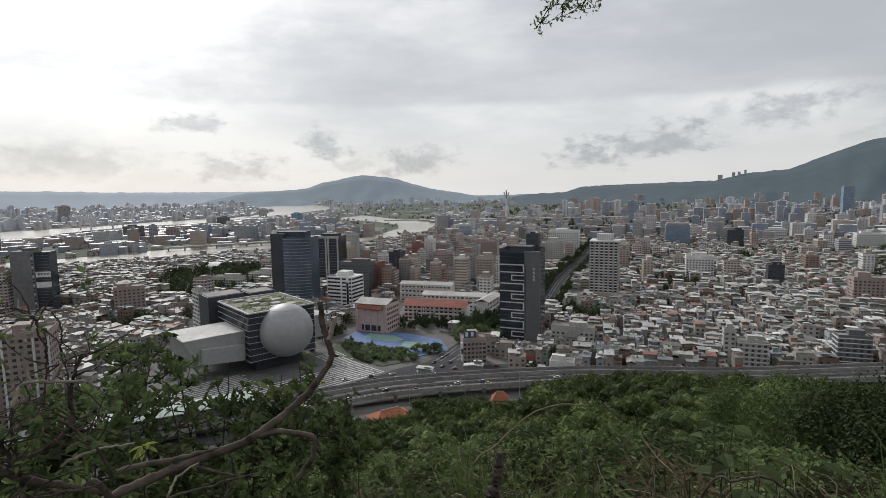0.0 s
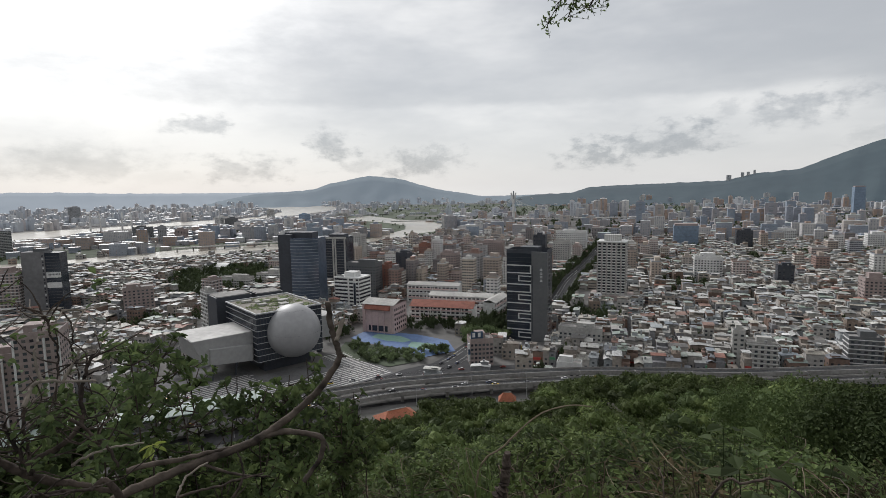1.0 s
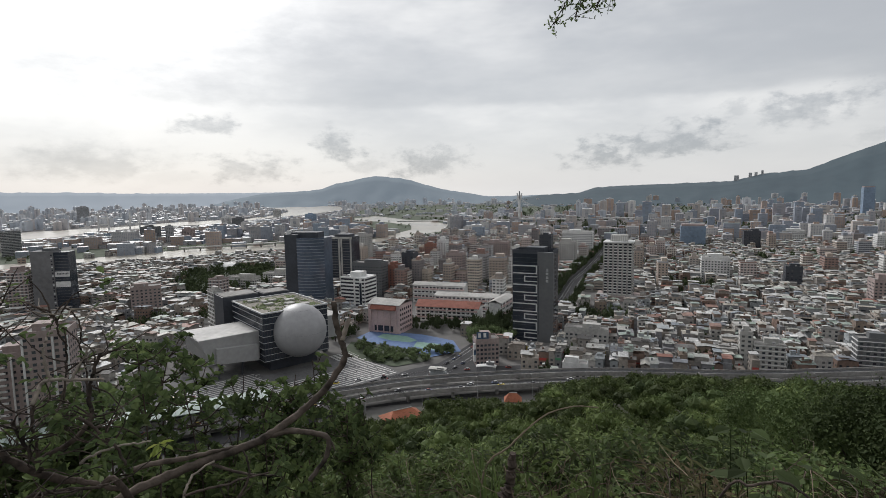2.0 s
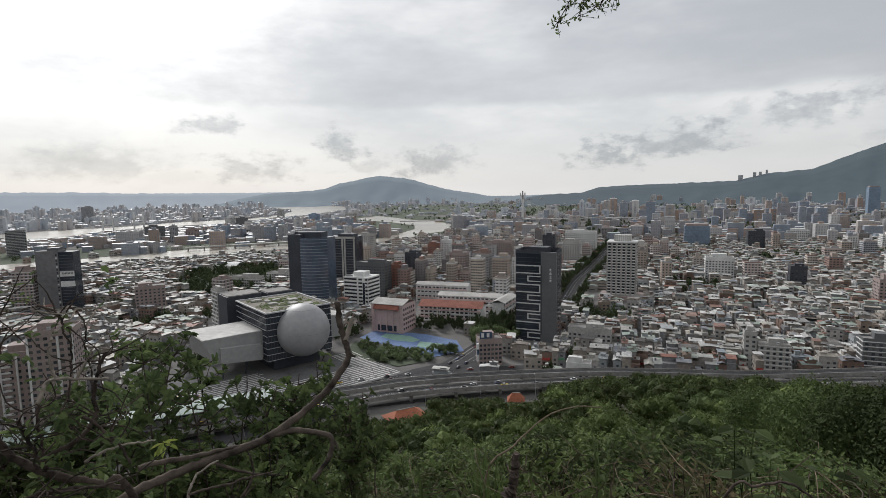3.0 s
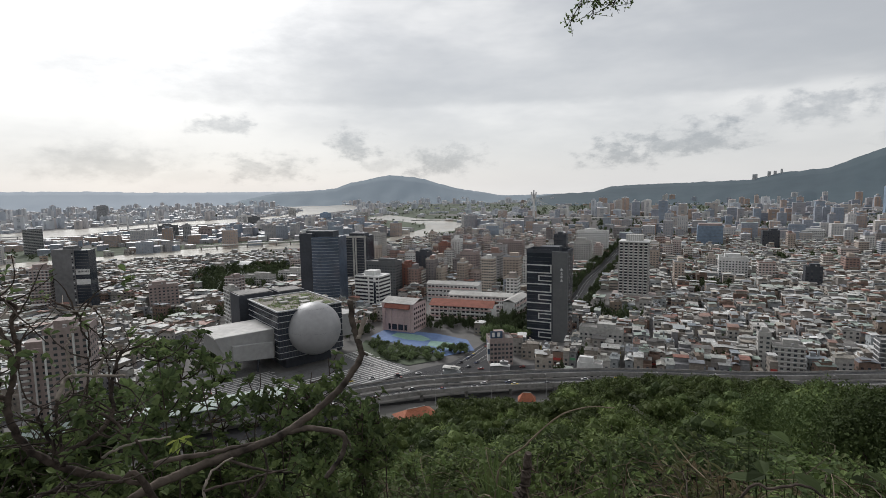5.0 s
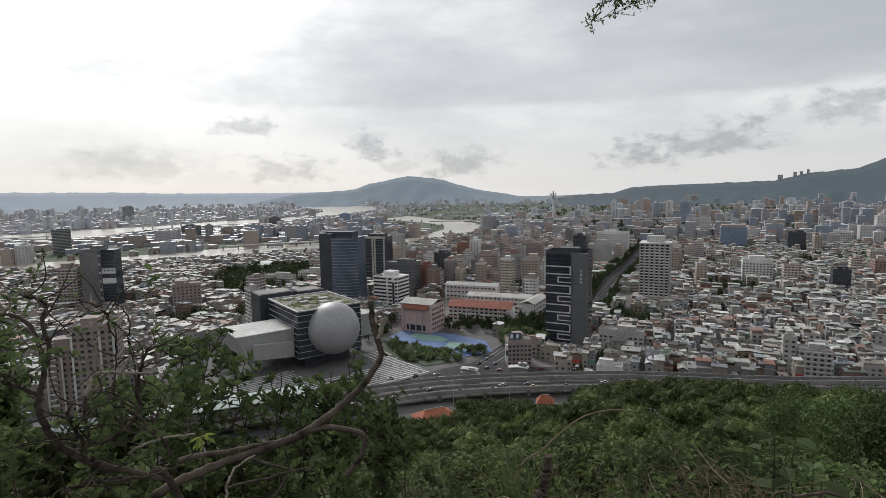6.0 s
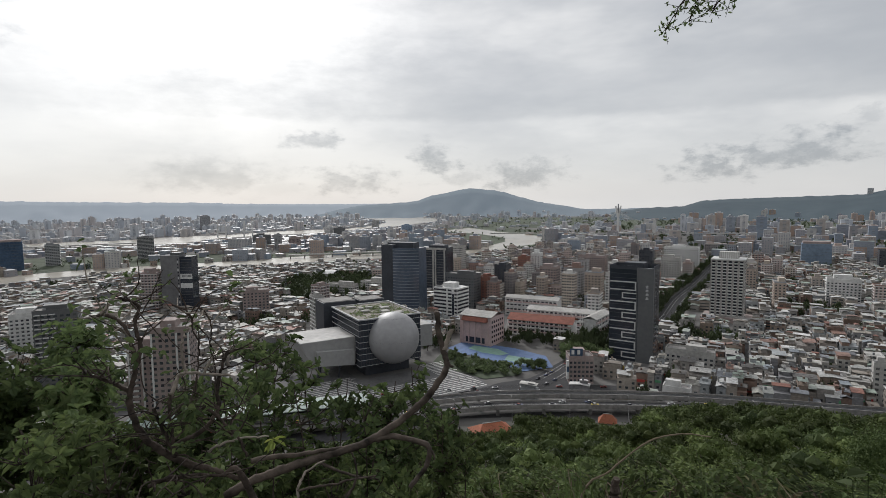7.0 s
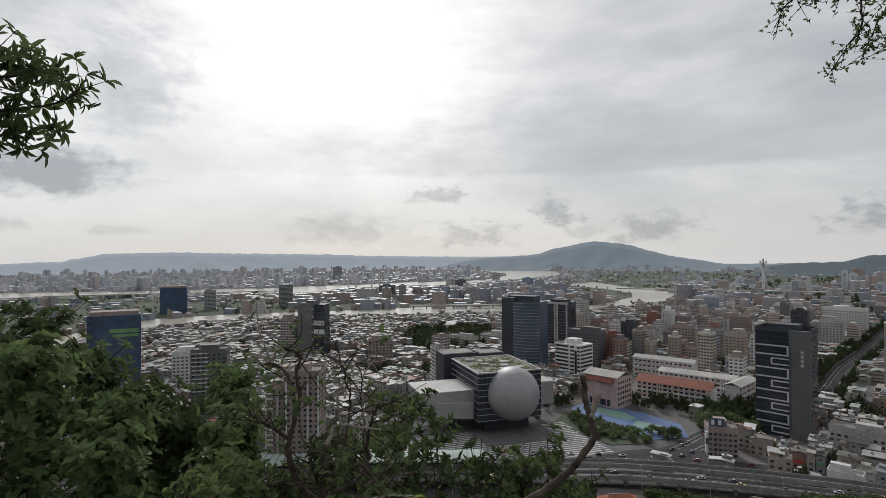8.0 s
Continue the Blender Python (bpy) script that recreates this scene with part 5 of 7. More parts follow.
# the near ones one by one, the rest as one spread
NEAR = 290
far_wall, far_roof, far_glass = Geo(), Geo(), Geo()
mids = []
yards = []
for i, (dist, x, y, rot, w, d, h) in enumerate(lots):
    if i % 31 == 7 or noise.noise((x * 0.012, y * 0.012, 3.3)) > 0.46:
        yards.append((x, y))
        continue
    centre = math.exp(-((x + 60) / 230) ** 2) * (1 if 560 < y < 1300 else 0.12) * (0.15 if x > 90 and y < 760 else 1)
    if i >= NEAR and not (x > 55 and y < 660) and not (x < -80 and y < 820) and random.random() < 0.010 * (y > 650) + 0.003 + 0.24 * centre * (w > 6) and not hides_river(x, y, 30):
        mids.append((x, y, rot))
        SITES.append((x, y, 6))
        continue
    wall, roof, panes = house_geo(w, d, h, i < NEAR or dist < 620)
    if i < NEAR:
        b = thing("town_house", "narrow concrete town house with a sheet-metal roof top", "house", pose(x, y, 0, 0, 0, rot), "low town houses")
        part("wall", wall, M["wall_low_one"], b)
        part("roof", roof, M["roof_low_one"], b)
        part("glazing", panes, M["glass"], b, "dark window panes", "stuff")
        if x > -20 and random.random() < 0.55:
            for s in range(random.choice((1, 1, 2))):
                gg = Geo()
                if random.random() < 0.5:
                    u, zz = rnd(-w / 2 + 0.6, w / 2 - 0.6), rnd(3, h - 4)
                    gg.box(u - 0.5, u + 0.5, -d / 2 - 0.9, -d / 2 - 0.06, zz, zz + rnd(2.5, 3.8))
                else:
                    zz = rnd(2.6, max(3, h - 2))
                    gg.box(-w / 2 + 0.4, w / 2 - 0.4, -d / 2 - 0.35, -d / 2 - 0.06, zz, zz + rnd(0.9, 2.0))
                part("signboard", gg, random.choice(SIGNS), b, "painted shop signboard")
    else:
        turned(wall, far_wall, x, y, rot), turned(roof, far_roof, x, y, rot), turned(panes, far_glass, x, y, rot)
spread = thing("town_houses", "dense spread of low concrete houses with metal roofs", "houses")
spread["kind"] = "stuff"
part("walls", far_wall, M["wall_low"], spread, "rendered house walls", "stuff")
part("roofs", far_roof, M["roof_low"], spread, "mixed sheet-metal roofs", "stuff")
part("glazing", far_glass, M["glass"], spread, "dark window panes", "stuff")

# mid-rise flats among them
LABELS = ["tiled apartment block with rows of small windows", "concrete apartment block with rooftop stair house", "narrow apartment block among low houses"]
for i, (x, y, rot) in enumerate(mids[:260]):
    w, d = (rnd(10, 18), rnd(10, 15)) if abs(x + 60) < 230 else (rnd(12, 24), rnd(11, 17))
    tall = 1.25 if y < 900 and abs(x + 40) < 220 else 1.0
    h = random.choice((19, 22, 25, 28, 32, 36)) * tall
    block("apartment_block", LABELS[i % 3], x, y, w, d, h, M["wall_mid"], rot, bands=random.random() < 0.35, group="mid-rise flats", pitch=rnd(2.6, 3.6), ww=rnd(1.4, 2.3))

# far city beyond the first kilometre, in one spread
random.seed(23)


def wooded(x, y):
    """Green patches among the far blocks."""
    return x > -150 and noise.noise((x * 0.0045, y * 0.0045, 6.5)) > 0.06


fw_, hw_, fr_, fg_ = Geo(), Geo(), Geo(), Geo()
for attempt in range(9000):
    dist = 1250 + 3300 * random.random() ** 1.5
    azim = rnd(-68, 44)
    x, y = dist * math.sin(radians(azim)), dist * math.cos(radians(azim))
    if any(inside(x, y, o) for o in RIVERS):
        continue
    green = any(inside(x, y, o) for o in MEADOWS)
    if wooded(x, y) and random.random() < 0.9:
        continue
    if green and random.random() < (0.80 if dist > 2300 else 0.93):
        continue
    clump = 0.5 + 0.5 * noise.noise((x * 0.0022, y * 0.0022, 1.5))
    h = 6 + 9 * random.random()
    if random.random() < (0.27 if azim > 8 else 0.20) * (0.35 + 1.3 * clump) * (0.25 if green else 1):
        h = rnd(18, 34) + random.random() ** 2 * clump * (70 if azim > 12 and dist > 1700 else 46 if azim > 12 else 40 if azim < -25 else 28)
    if hides_river(x, y, h):
        h = rnd(6, 9)
        if hides_river(x, y, h) and random.random() < 0.985:
            continue
    w, d = (rnd(14, 34), rnd(12, 22)) if h > 24 else (rnd(12, 34), rnd(10, 22))
    rot = GRID + rnd(-6, 6) if azim > -15 else rnd(-35, 35)
    t = Geo()
    t.prism([(-w / 2, -d / 2), (w / 2, -d / 2), (w / 2, d / 2), (-w / 2, d / 2)], 0, h)
    if h > 24:
        t.prism([(-w / 5, -d / 5), (w / 5, -d / 5), (w / 5, d / 5), (-w / 5, d / 5)], h, h + rnd(3, 6))
    # the farthest blocks take the wall colours that carry the haze
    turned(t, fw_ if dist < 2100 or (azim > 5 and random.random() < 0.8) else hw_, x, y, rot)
    t = Geo()
    t.gable(-w / 2, w / 2, -d / 2, d / 2, h + 0.4, rnd(0.1, 1.2), 0.2)
    turned(t, fr_, x, y, rot)
    t = Geo()
    if dist < 1750:
        window_grid(t, w, d, 1.5, h - 0.5, 4.4, 3.4, 2.4, 1.6, 0.12, sides=(0, 1, 3))
    else:
        window_grid(t, w, d, 1.5, h - 0.5, max(w, 8) / 2, 4.0, w * 0.34, 1.8, 0.25, sides=(0, 3))
    turned(t, fg_, x, y, rot)
spread = thing("distant_city", "hazy distant city of pale blocks and towers", "city")
spread["kind"] = "stuff"
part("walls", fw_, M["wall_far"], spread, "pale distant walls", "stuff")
part("walls", hw_, M["wall_hazy"], spread, "walls of the farthest blocks, haze put into their blue-grey colour", "stuff")
part("roofs", fr_, M["roof_far"], spread, "distant roofs in colours paled for haze", "stuff")
part("glazing", fg_, M["glass_far"], spread, "distant window rows, glass paled for haze", "stuff")

# ---- bridges, far towers and traffic ----
py = thing("bridge_pylon", "tall white forked bridge pylon over the far river", "bridge", pose(219, 1867, 0, 0, 0, 0))
g = Geo()
g.tube([(0, 0, 0), (0, 0, 40), (0, 0, 84)], [4.6, 4.0, 3.6], 10)
part("pylon_stem", g, M["white_wall"], py)
for s in (-1, 1):
    g = Geo()
    g.tube([(s * 1.5, 0, 72), (s * 4.5, 0, 90), (s * 8.0, 0, 106)], [3.4, 3.0, 2.4], 8)
    part("pylon_prong", g, M["white_wall"], py)
g = Geo()
g.tube([(0, 0, 84), (0, 0, 112)], [2.8, 2.0], 8)
part("pylon_head", g, M["mid_grey"], py)
g = Geo()
g.box(-420, 420, -9, 9, 14, 17)
part("bridge_deck", g, M["pale_concrete"], py)
for k in range(9):
    for s in (-1, 1):
        g = Geo()
        g.tube([(0, 0, 100 - k * 3), (s * (40 + k * 22), 0, 17)], [0.22, 0.22], 4)
        part("stay_cable", g, M["white_wall"], py)
for x, y in ((-1175, 1790), (-1105, 1850)):
    b = thing("bridge_portal", "white H-shaped bridge pylon beside the river", "bridge", pose(x, y, 0, 0, 0, 34), "bridge portals")
    for s in (-1, 1):
        g = Geo()
        g.tube([(s * 15, 0, 0), (s * 13, 0, 62)], [3.0, 2.4], 8)
        part("portal_leg", g, M["white_wall"], b)
    for z in (22, 44):
        g = Geo()
        g.box(-13, 13, -1.6, 1.6, z, z + 4)
        part("cross_beam", g, M["white_wall"], b)
ab = thing("arch_bridge", "white double-arched bridge across the far river", "bridge", pose(-1500, 1240, 0, 0, 0, 40))
for o in (-9, 9):
    g = Geo()
    pts = [(-60 + 120 * i / 16, o * (1 - 0.6 * math.sin(math.pi * i / 16)), 12 + 36 * math.sin(math.pi * i / 16)) for i in range(17)]
    g.tube(pts, [2.0] * 17, 6)
    part("arch", g, M["white_wall"], ab)
g = Geo()
g.box(-330, 330, -10, 10, 10, 12.5)
part("bridge_deck", g, M["pale_concrete"], ab)
for i in range(9):
    g = Geo()
    g.box(-320 + i * 80, -317 + i * 80, -7, 7, 0, 10)
    part("pier", g, M["pale_concrete"], ab)
# low road bridge over the near river
lb = thing("river_bridge", "long low concrete river bridge", "bridge", pose(-560, 1180, 0, 0, 0, 28))
g = Geo()
g.box(-40, 330, -6, 6, 7, 9)
part("bridge_deck", g, M["pale_concrete"], lb)
for i in range(12):
    g = Geo()
    g.box(-36 + i * 32, -33.5 + i * 32, -4, 4, 0, 7)
    part("pier", g, M["concrete"], lb)
# towers on the ridge
for a, w, h in ((26.9, 30, 46), (28.0, 20, 40), (28.45, 18, 36), (28.95, 14, 40)):
    r = 4285
    top = {26.9: 0.62, 28.0: 0.84, 28.45: 0.88, 28.95: 1.04}[a]
    z1 = 130 + r * math.tan(radians(top))
    block("ridge_tower", "far apartment tower on the mountain ridge", r * math.sin(radians(a)), r * math.cos(radians(a)), w, w * 0.8, z1, M["band_grey"], rot=-a, z_first=z1 - h, kit=False, category="tower", group="ridge towers")
# arched white hall beside the park
ah = thing("arched_hall", "long low hall with a white arched roof", "hall", pose(-388, 880, 0, 0, 0, -12))
g = Geo()
g.box(-30, 30, -12, 12, 0, 8)
part("wall", g, M["pale_concrete"], ah)
g = Geo()
prof = [(-13 + 26 * i / 10, 8 + 5 * math.sin(math.pi * i / 10)) for i in range(11)]
for (y0, z0), (y1, z1) in zip(prof, prof[1:]):
    g.solid([(-31, y0, z0), (31, y0, z0), (31, y1, z1), (-31, y1, z1), (-31, y0, z0 - 0.5), (31, y0, z0 - 0.5), (31, y1, z1 - 0.5), (-31, y1, z1 - 0.5)], [(0, 1, 2, 3), (7, 6, 5, 4), (0, 4, 5, 1), (3, 2, 6, 7), (1, 5, 6, 2), (0, 3, 7, 4)])
part("roof", g, M["white_wall"], ah, "white arched roof")

# cars
random.seed(61)
g = Geo()
g.solid([(-2.1, -0.85, 0.3), (2.1, -0.85, 0.3), (2.1, 0.85, 0.3), (-2.1, 0.85, 0.3), (-2.1, -0.85, 0.85), (2.15, -0.8, 0.75), (2.15, 0.8, 0.75), (-2.1, 0.85, 0.85), (1.0, -0.82, 0.95), (1.0, 0.82, 0.95)],
        [(3, 2, 1, 0), (0, 1, 5, 8, 4), (2, 3, 7, 9, 6), (1, 2, 6, 5), (3, 0, 4, 7), (5, 6, 9, 8), (8, 9, 7, 4)])
body_me = g.mesh("body", M["car"])
g = Geo()
g.solid([(-1.6, -0.78, 0.86), (1.0, -0.78, 0.96), (1.0, 0.78, 0.96), (-1.6, 0.78, 0.86), (-1.1, -0.62, 1.45), (0.35, -0.62, 1.45), (0.35, 0.62, 1.45), (-1.1, 0.62, 1.45)], [(0, 1, 5, 4), (1, 2, 6, 5), (2, 3, 7, 6), (3, 0, 4, 7)])
cabin_me = g.mesh("cabin_glass", M["glass"])
g = Geo()
g.box(-1.1, 0.35, -0.62, 0.62, 1.44, 1.49)
top_me = g.mesh("car_roof", M["car"])
g = Geo()
g.tube([(0, -0.1, 0), (0, 0.1, 0)], [0.32, 0.32], 10)
wheel_me = g.mesh("wheel", M["rubber"])
spots = [(x, y, h, 0.42, o) for x, y, h in along(STREETS["boulevard"][0][:60], 13) for o in (-5.2, 5.2)]
spots += [(x, y, h, 0.42, o) for x, y, h in along(STREETS["cross_street"][0], 15) for o in (-3.4, 3.4)]
spots += [(x, y, h, 6.72, o) for x, y, h in along(ROAD[40:110], 22) for o in (-2.2, 2.2)]
random.shuffle(spots)
for x, y, h, z, o in [s for s in spots if -250 < s[0] < 330 and s[1] < 640][:85]:
    c, s = math.cos(radians(h)), math.sin(radians(h))
    t = rnd(-4, 4)
    car = thing("car", "small saloon car on the city road", "car", pose(x - s * o + c * t, y + c * o + s * t, z, 0, 0, h + (180 if o > 0 else 0)), "cars")
    part("body", body_me, None, car), part("cabin_glass", cabin_me, None, car), part("car_roof", top_me, None, car)
    for wx in (-1.3, 1.3):
        for wy in (-0.78, 0.78):
            part("wheel", wheel_me, None, car).location = (wx, wy, 0.32)
# lamp posts beside the viaduct
for x, y, h in along(ROAD[60:120], 34):
    b = thing("street_lamp", "slim grey street lamp beside the viaduct", "street lamp", pose(x + 2, y - 9, 0, 0, 0, h), "street lamps")
    g = Geo()
    g.tube([(0, 0, 0), (0, 0, 13.5), (0, 1.2, 14.4), (0, 3.0, 14.6)], [0.16, 0.10, 0.08, 0.07], 6)
    part("pole", g, M["alu"], b)
    g = Geo()
    g.box(-0.2, 0.2, 2.6, 3.8, 14.5, 14.7)
    part("lamp_head", g, M["pale_concrete"], b)

# ---- hillside trees ----
random.seed(31)


def crown_geo(cards, size, lobes=9, fill=0):
    """A crown of unit radius about (0, 0, 0.62), of many small folded leaves on uneven lobes; fill: sides of the dense leaf mass inside each lobe."""
    g = Geo()
    balls = []
    for i in range(lobes):
        d = rand_dir(0.7)
        balls.append((Vector((0, 0, 0.62)) + Vector((d.x * 0.62, d.y * 0.62, d.z * 0.36)), rnd(0.22, 0.40) if fill else rnd(0.28, 0.50)))
    for c, r in balls if fill else ():
        k, rows_ = len(g.v), max(3, fill - 2)
        g.v.append(tuple(c + Vector((0, 0, 0.66 * r))))
        for u in range(1, rows_):
            ph = math.pi * u / rows_
            for w in range(fill):
                th = math.tau * (w + 0.5 * (u % 2)) / fill
                rr = r * rnd(0.55, 0.92)
                g.v.append(tuple(c + Vector((rr * math.sin(ph) * math.cos(th), rr * math.sin(ph) * math.sin(th), rr * 0.72 * math.cos(ph)))))
        for w in range(fill):
            g.f.append((k, k + 1 + w, k + 1 + (w + 1) % fill))
        for u in range(rows_ - 2):
            for w in range(fill):
                a, b = k + 1 + u * fill + w, k + 1 + u * fill + (w + 1) % fill
                g.f.append((a, a + fill, b + fill, b))
    for i in range(cards):
        c, r = random.choice(balls)
        d = rand_dir()
        if d.z < -0.45 and random.random() < 0.7:
            d.z = -d.z
        core = i % 5 == 0 and not fill
        base = c + Vector((d.x, d.y, d.z * 0.72)) * r * (rnd(0.4, 0.7) if core else rnd(0.66, 1.22) if fill else rnd(0.78, 1.06))
        if base.z < 0.12:
            continue
        aim = (rand_dir() + d * 0.25 + Vector((0, 0, -0.2))).normalized()
        nrm = (d * 1.2 + Vector((0, 0, 0.15)) + rand_dir() * (0.8 if fill else 0.35)).normalized()
        if abs(aim.dot(nrm)) > 0.95:
            continue
        s = size * rnd(0.7, 1.35) * (2.0 if core else 1.0)
        g.card(base, aim, nrm, s, s * 0.62)
    return g


def trunk_geo():
    g = Geo()
    bend = Vector((rnd(-0.1, 0.1), rnd(-0.1, 0.1), 0))
    g.tube([(0, 0, -0.25), bend * 0.5 + Vector((0, 0, 0.2)), bend + Vector((0, 0, 0.6))], [0.055, 0.045, 0.025], 6)
    for i in range(5):
        a, z = rnd(0, math.tau), rnd(0.2, 0.45)
        o = Vector((math.cos(a), math.sin(a), 0))
        b = bend * (z / 0.6) + Vector((0, 0, z))
        g.tube([b, b + o * 0.22 + Vector((0, 0, 0.13)), b + o * 0.42 + Vector((0, 0, 0.33))], [0.026, 0.018, 0.007], 5)
    return g


CLOSE = [crown_geo(2400, 0.056, 7 + k).mesh("crown", M["leaf_deep" if k in (1, 3) else "leaf_far"]) for k in range(5)]
DEEP = crown_geo(7000, 0.034, 17).mesh("crown", M["leaf_deep"])
FINE = [crown_geo(900, 0.080, 10 + k, 5).mesh("crown", M["leaf_deep" if k in (2, 5) else "leaf_far"]) for k in range(6)]
LIGHT = [crown_geo(340, 0.16, 8 + k, 6).mesh("crown", M["leaf_park"]) for k in range(4)]
TRUNKS = [trunk_geo().mesh("trunk", M["bark"]) for k in range(4)]
ROUGH = [crown_geo(330 if k < 2 else 150, 0.125 if k < 2 else 0.17, 8, 5) for k in range(5)]
PARK = [crown_geo(30, 0.34, 4, 5) for k in range(5)]


# how far the tree tops reach up, as the fall of the line of sight by bearing
TOPS = [(-70, 0.33), (-37, 0.45), (-28, 0.45), (-20, 0.45), (-11.5, 0.42), (-9.5, 0.44), (-4.5, 0.44), (-3, 0.405), (4, 0.40), (5, 0.41), (8, 0.41), (9.8, 0.372), (13, 0.356), (15.7, 0.344), (20, 0.334), (24, 0.330), (28.7, 0.32), (33, 0.297), (37, 0.288), (45, 0.27)]


def canopy_height(d, azim):
    fall = (130 - ground_z(d * math.sin(radians(azim)), d * math.cos(radians(azim)))) / d
    lower = 0.13 * (1 - min(1.0, max(0.0, (d - 28) / 90))) ** 1.2
    return min(19.0, max(1.6, d * (fall - lower - float(np.interp(azim, [p[0] for p in TOPS], [p[1] for p in TOPS])))))


TREE_KINDS = ["bushy broadleaf tree on the steep hillside", "dense green shrub tree on the hillside", "low spreading tree among hillside scrub"]
HOUSES_ON_HILL = [(-28, 262, 10), (31, 296, 7)]
woods = Geo()
placed = 0
d = 29.0
while d < 345:
    gap = 4.4 + 0.030 * d
    az_ = -67.0 + rnd(0, 3)
    while az_ < 50:
        dd = d + rnd(-0.4, 0.4) * gap
        az_ += math.degrees(gap / d) * rnd(0.75, 1.25)
        x, y = dd * math.sin(radians(az_)), dd * math.cos(radians(az_))
        z = ground_z(x, y)
        if z < 0.6 or y > float(np.interp(x, RAIL_X, RAIL_Y)) - (24 if x > 60 else 44) or any(math.hypot(x - hx, y - hy) < hr for hx, hy, hr in HOUSES_ON_HILL):
            continue
        clump = 0.5 + 0.5 * noise.noise((x * 0.11, y * 0.11, 7.0))
        hgt = min(canopy_height(dd, az_), 0.22 * dd) * min(1.0, rnd(0.62, 0.95) + 0.25 * clump)
        wide = min(gap * random.choice((0.42, 0.5, 0.6, 0.72, 0.95)), 0.62 * hgt + 0.9, 4.6)
        m = pose(x, y, z, rnd(-4, 4), rnd(-4, 4), rnd(0, 360))
        tall = wide * rnd(0.9, 1.25)
        top = Matrix.Translation((0, 0, hgt - tall * 1.12)) @ Matrix.Diagonal((wide, wide, tall, 1))
        if placed < 300:
            placed += 1
            t = thing("tree", TREE_KINDS[placed % 3], "tree", m, "hillside trees")
            part("trunk", random.choice(TRUNKS), None, t).scale = (wide, wide, max(0.8, hgt))
            part("crown", random.choice(CLOSE if dd < 46 else FINE), None, t).matrix_basis = top
        else:
            src, k = random.choice(ROUGH[:2] if dd < 150 else ROUGH[2:]), len(woods.v)
            m = m @ top
            woods.v += [tuple(m @ Vector(p)) for p in src.v]
            woods.f += [tuple(k + i for i in f) for f in src.f]
    d += gap * 0.86
for az_, dd, top, wide in ((35.5, 34.0, 118.9, 4.2), (39.5, 31.0, 120.2, 4.2), (31.0, 42.0, 115.6, 4.0), (43.5, 30.0, 121.0, 4.4)):
    x, y = dd * math.sin(radians(az_)), dd * math.cos(radians(az_))
    z = ground_z(x, y)
    t = thing("tree", "large dense dark green tree on the slope", "tree", pose(x, y, z, 0, 0, rnd(0, 360)), "hillside trees")
    part("trunk", random.choice(TRUNKS), None, t).scale = (wide, wide, top - z)
    part("crown", DEEP, None, t).matrix_basis = Matrix.Translation((0, 0, top - z - 5.2)) @ Matrix.Diagonal((wide, wide, 4.8, 1))
whole("hill_woods", woods, M["leaf_far"], "dense wooded foot of the hill", "woods", "stuff")

# trees of the city: boulevard, garden, park, school, river banks
random.seed(37)
spots = []
for x, y, h in along(STREETS["boulevard"][0], 9):
    if y > 440:
        c, s = math.cos(radians(h)), math.sin(radians(h))
        for side in (-1, 1):
            o = side * rnd(12, 15)
            spots.append((x - s * o, y + c * o, rnd(9, 14), rnd(4, 6)))
            if 560 < y < 1100 and side > 0:
                spots.append((x - s * (o + 7), y + c * (o + 7), rnd(9, 14), rnd(4, 6)))
for i in range(110):
    x, y = rnd(-90, -22), rnd(392, 448)
    if inside(x, y, [(-72, 402), (-46, 386), (-24, 397), (-22, 404), (-48, 428), (-74, 442), (-90, 446)]):
        spots.append((x, y, rnd(3.5, 6), rnd(2.2, 3.6)))
for i in range(26):
    spots.append((rnd(-45, 38), 500 + rnd(-6, 3), rnd(7, 11), rnd(3, 5)))
for i in range(22):
    spots.append((rnd(28, 48), rnd(462, 520), rnd(8, 13), rnd(3.5, 5)))
for i in range(44):
    spots.append((rnd(-40, 30), rnd(474, 503), rnd(6, 10), rnd(3, 4.5)))
for i in range(18):
    spots.append((rnd(-226, -186), rnd(318, 420), rnd(6, 10), rnd(3, 4.5)))
for i in range(26):
    spots.append((rnd(8, 42), rnd(424, 466), rnd(6, 10), rnd(3, 4.5)))
for i in range(14):
    spots.append((-98 + rnd(-8, 8), 470 + rnd(-26, 50), rnd(9, 13), rnd(4, 6)))
for i in range(16):
    spots.append((rnd(-40, -4), rnd(398, 412) + 12, rnd(5, 8), rnd(2.5, 3.5)))
garden_trees = 0
green = Geo()
spots.sort(key=lambda s: math.hypot(s[0], s[1]))
for x, y, h, r in spots[120:]:
    m = pose(x, y, 0.3, 0, 0, rnd(0, 360)) @ Matrix.Diagonal((r, r, h, 1))
    src, k = random.choice(ROUGH), len(green.v)
    green.v += [tuple(m @ Vector(p)) for p in src.v]
    green.f += [tuple(k + i for i in f) for f in src.f]
for x, y, h, r in spots[:120]:
    m = pose(x, y, 0.3, 0, 0, rnd(0, 360)) @ Matrix.Diagonal((r * 1.3, r * 1.3, h * 0.9, 1))
    t = thing("street_tree", "leafy dark green tree beside the city street", "tree", m, "city trees")
    part("trunk", random.choice(TRUNKS), None, t)
    part("crown", random.choice(LIGHT), None, t)


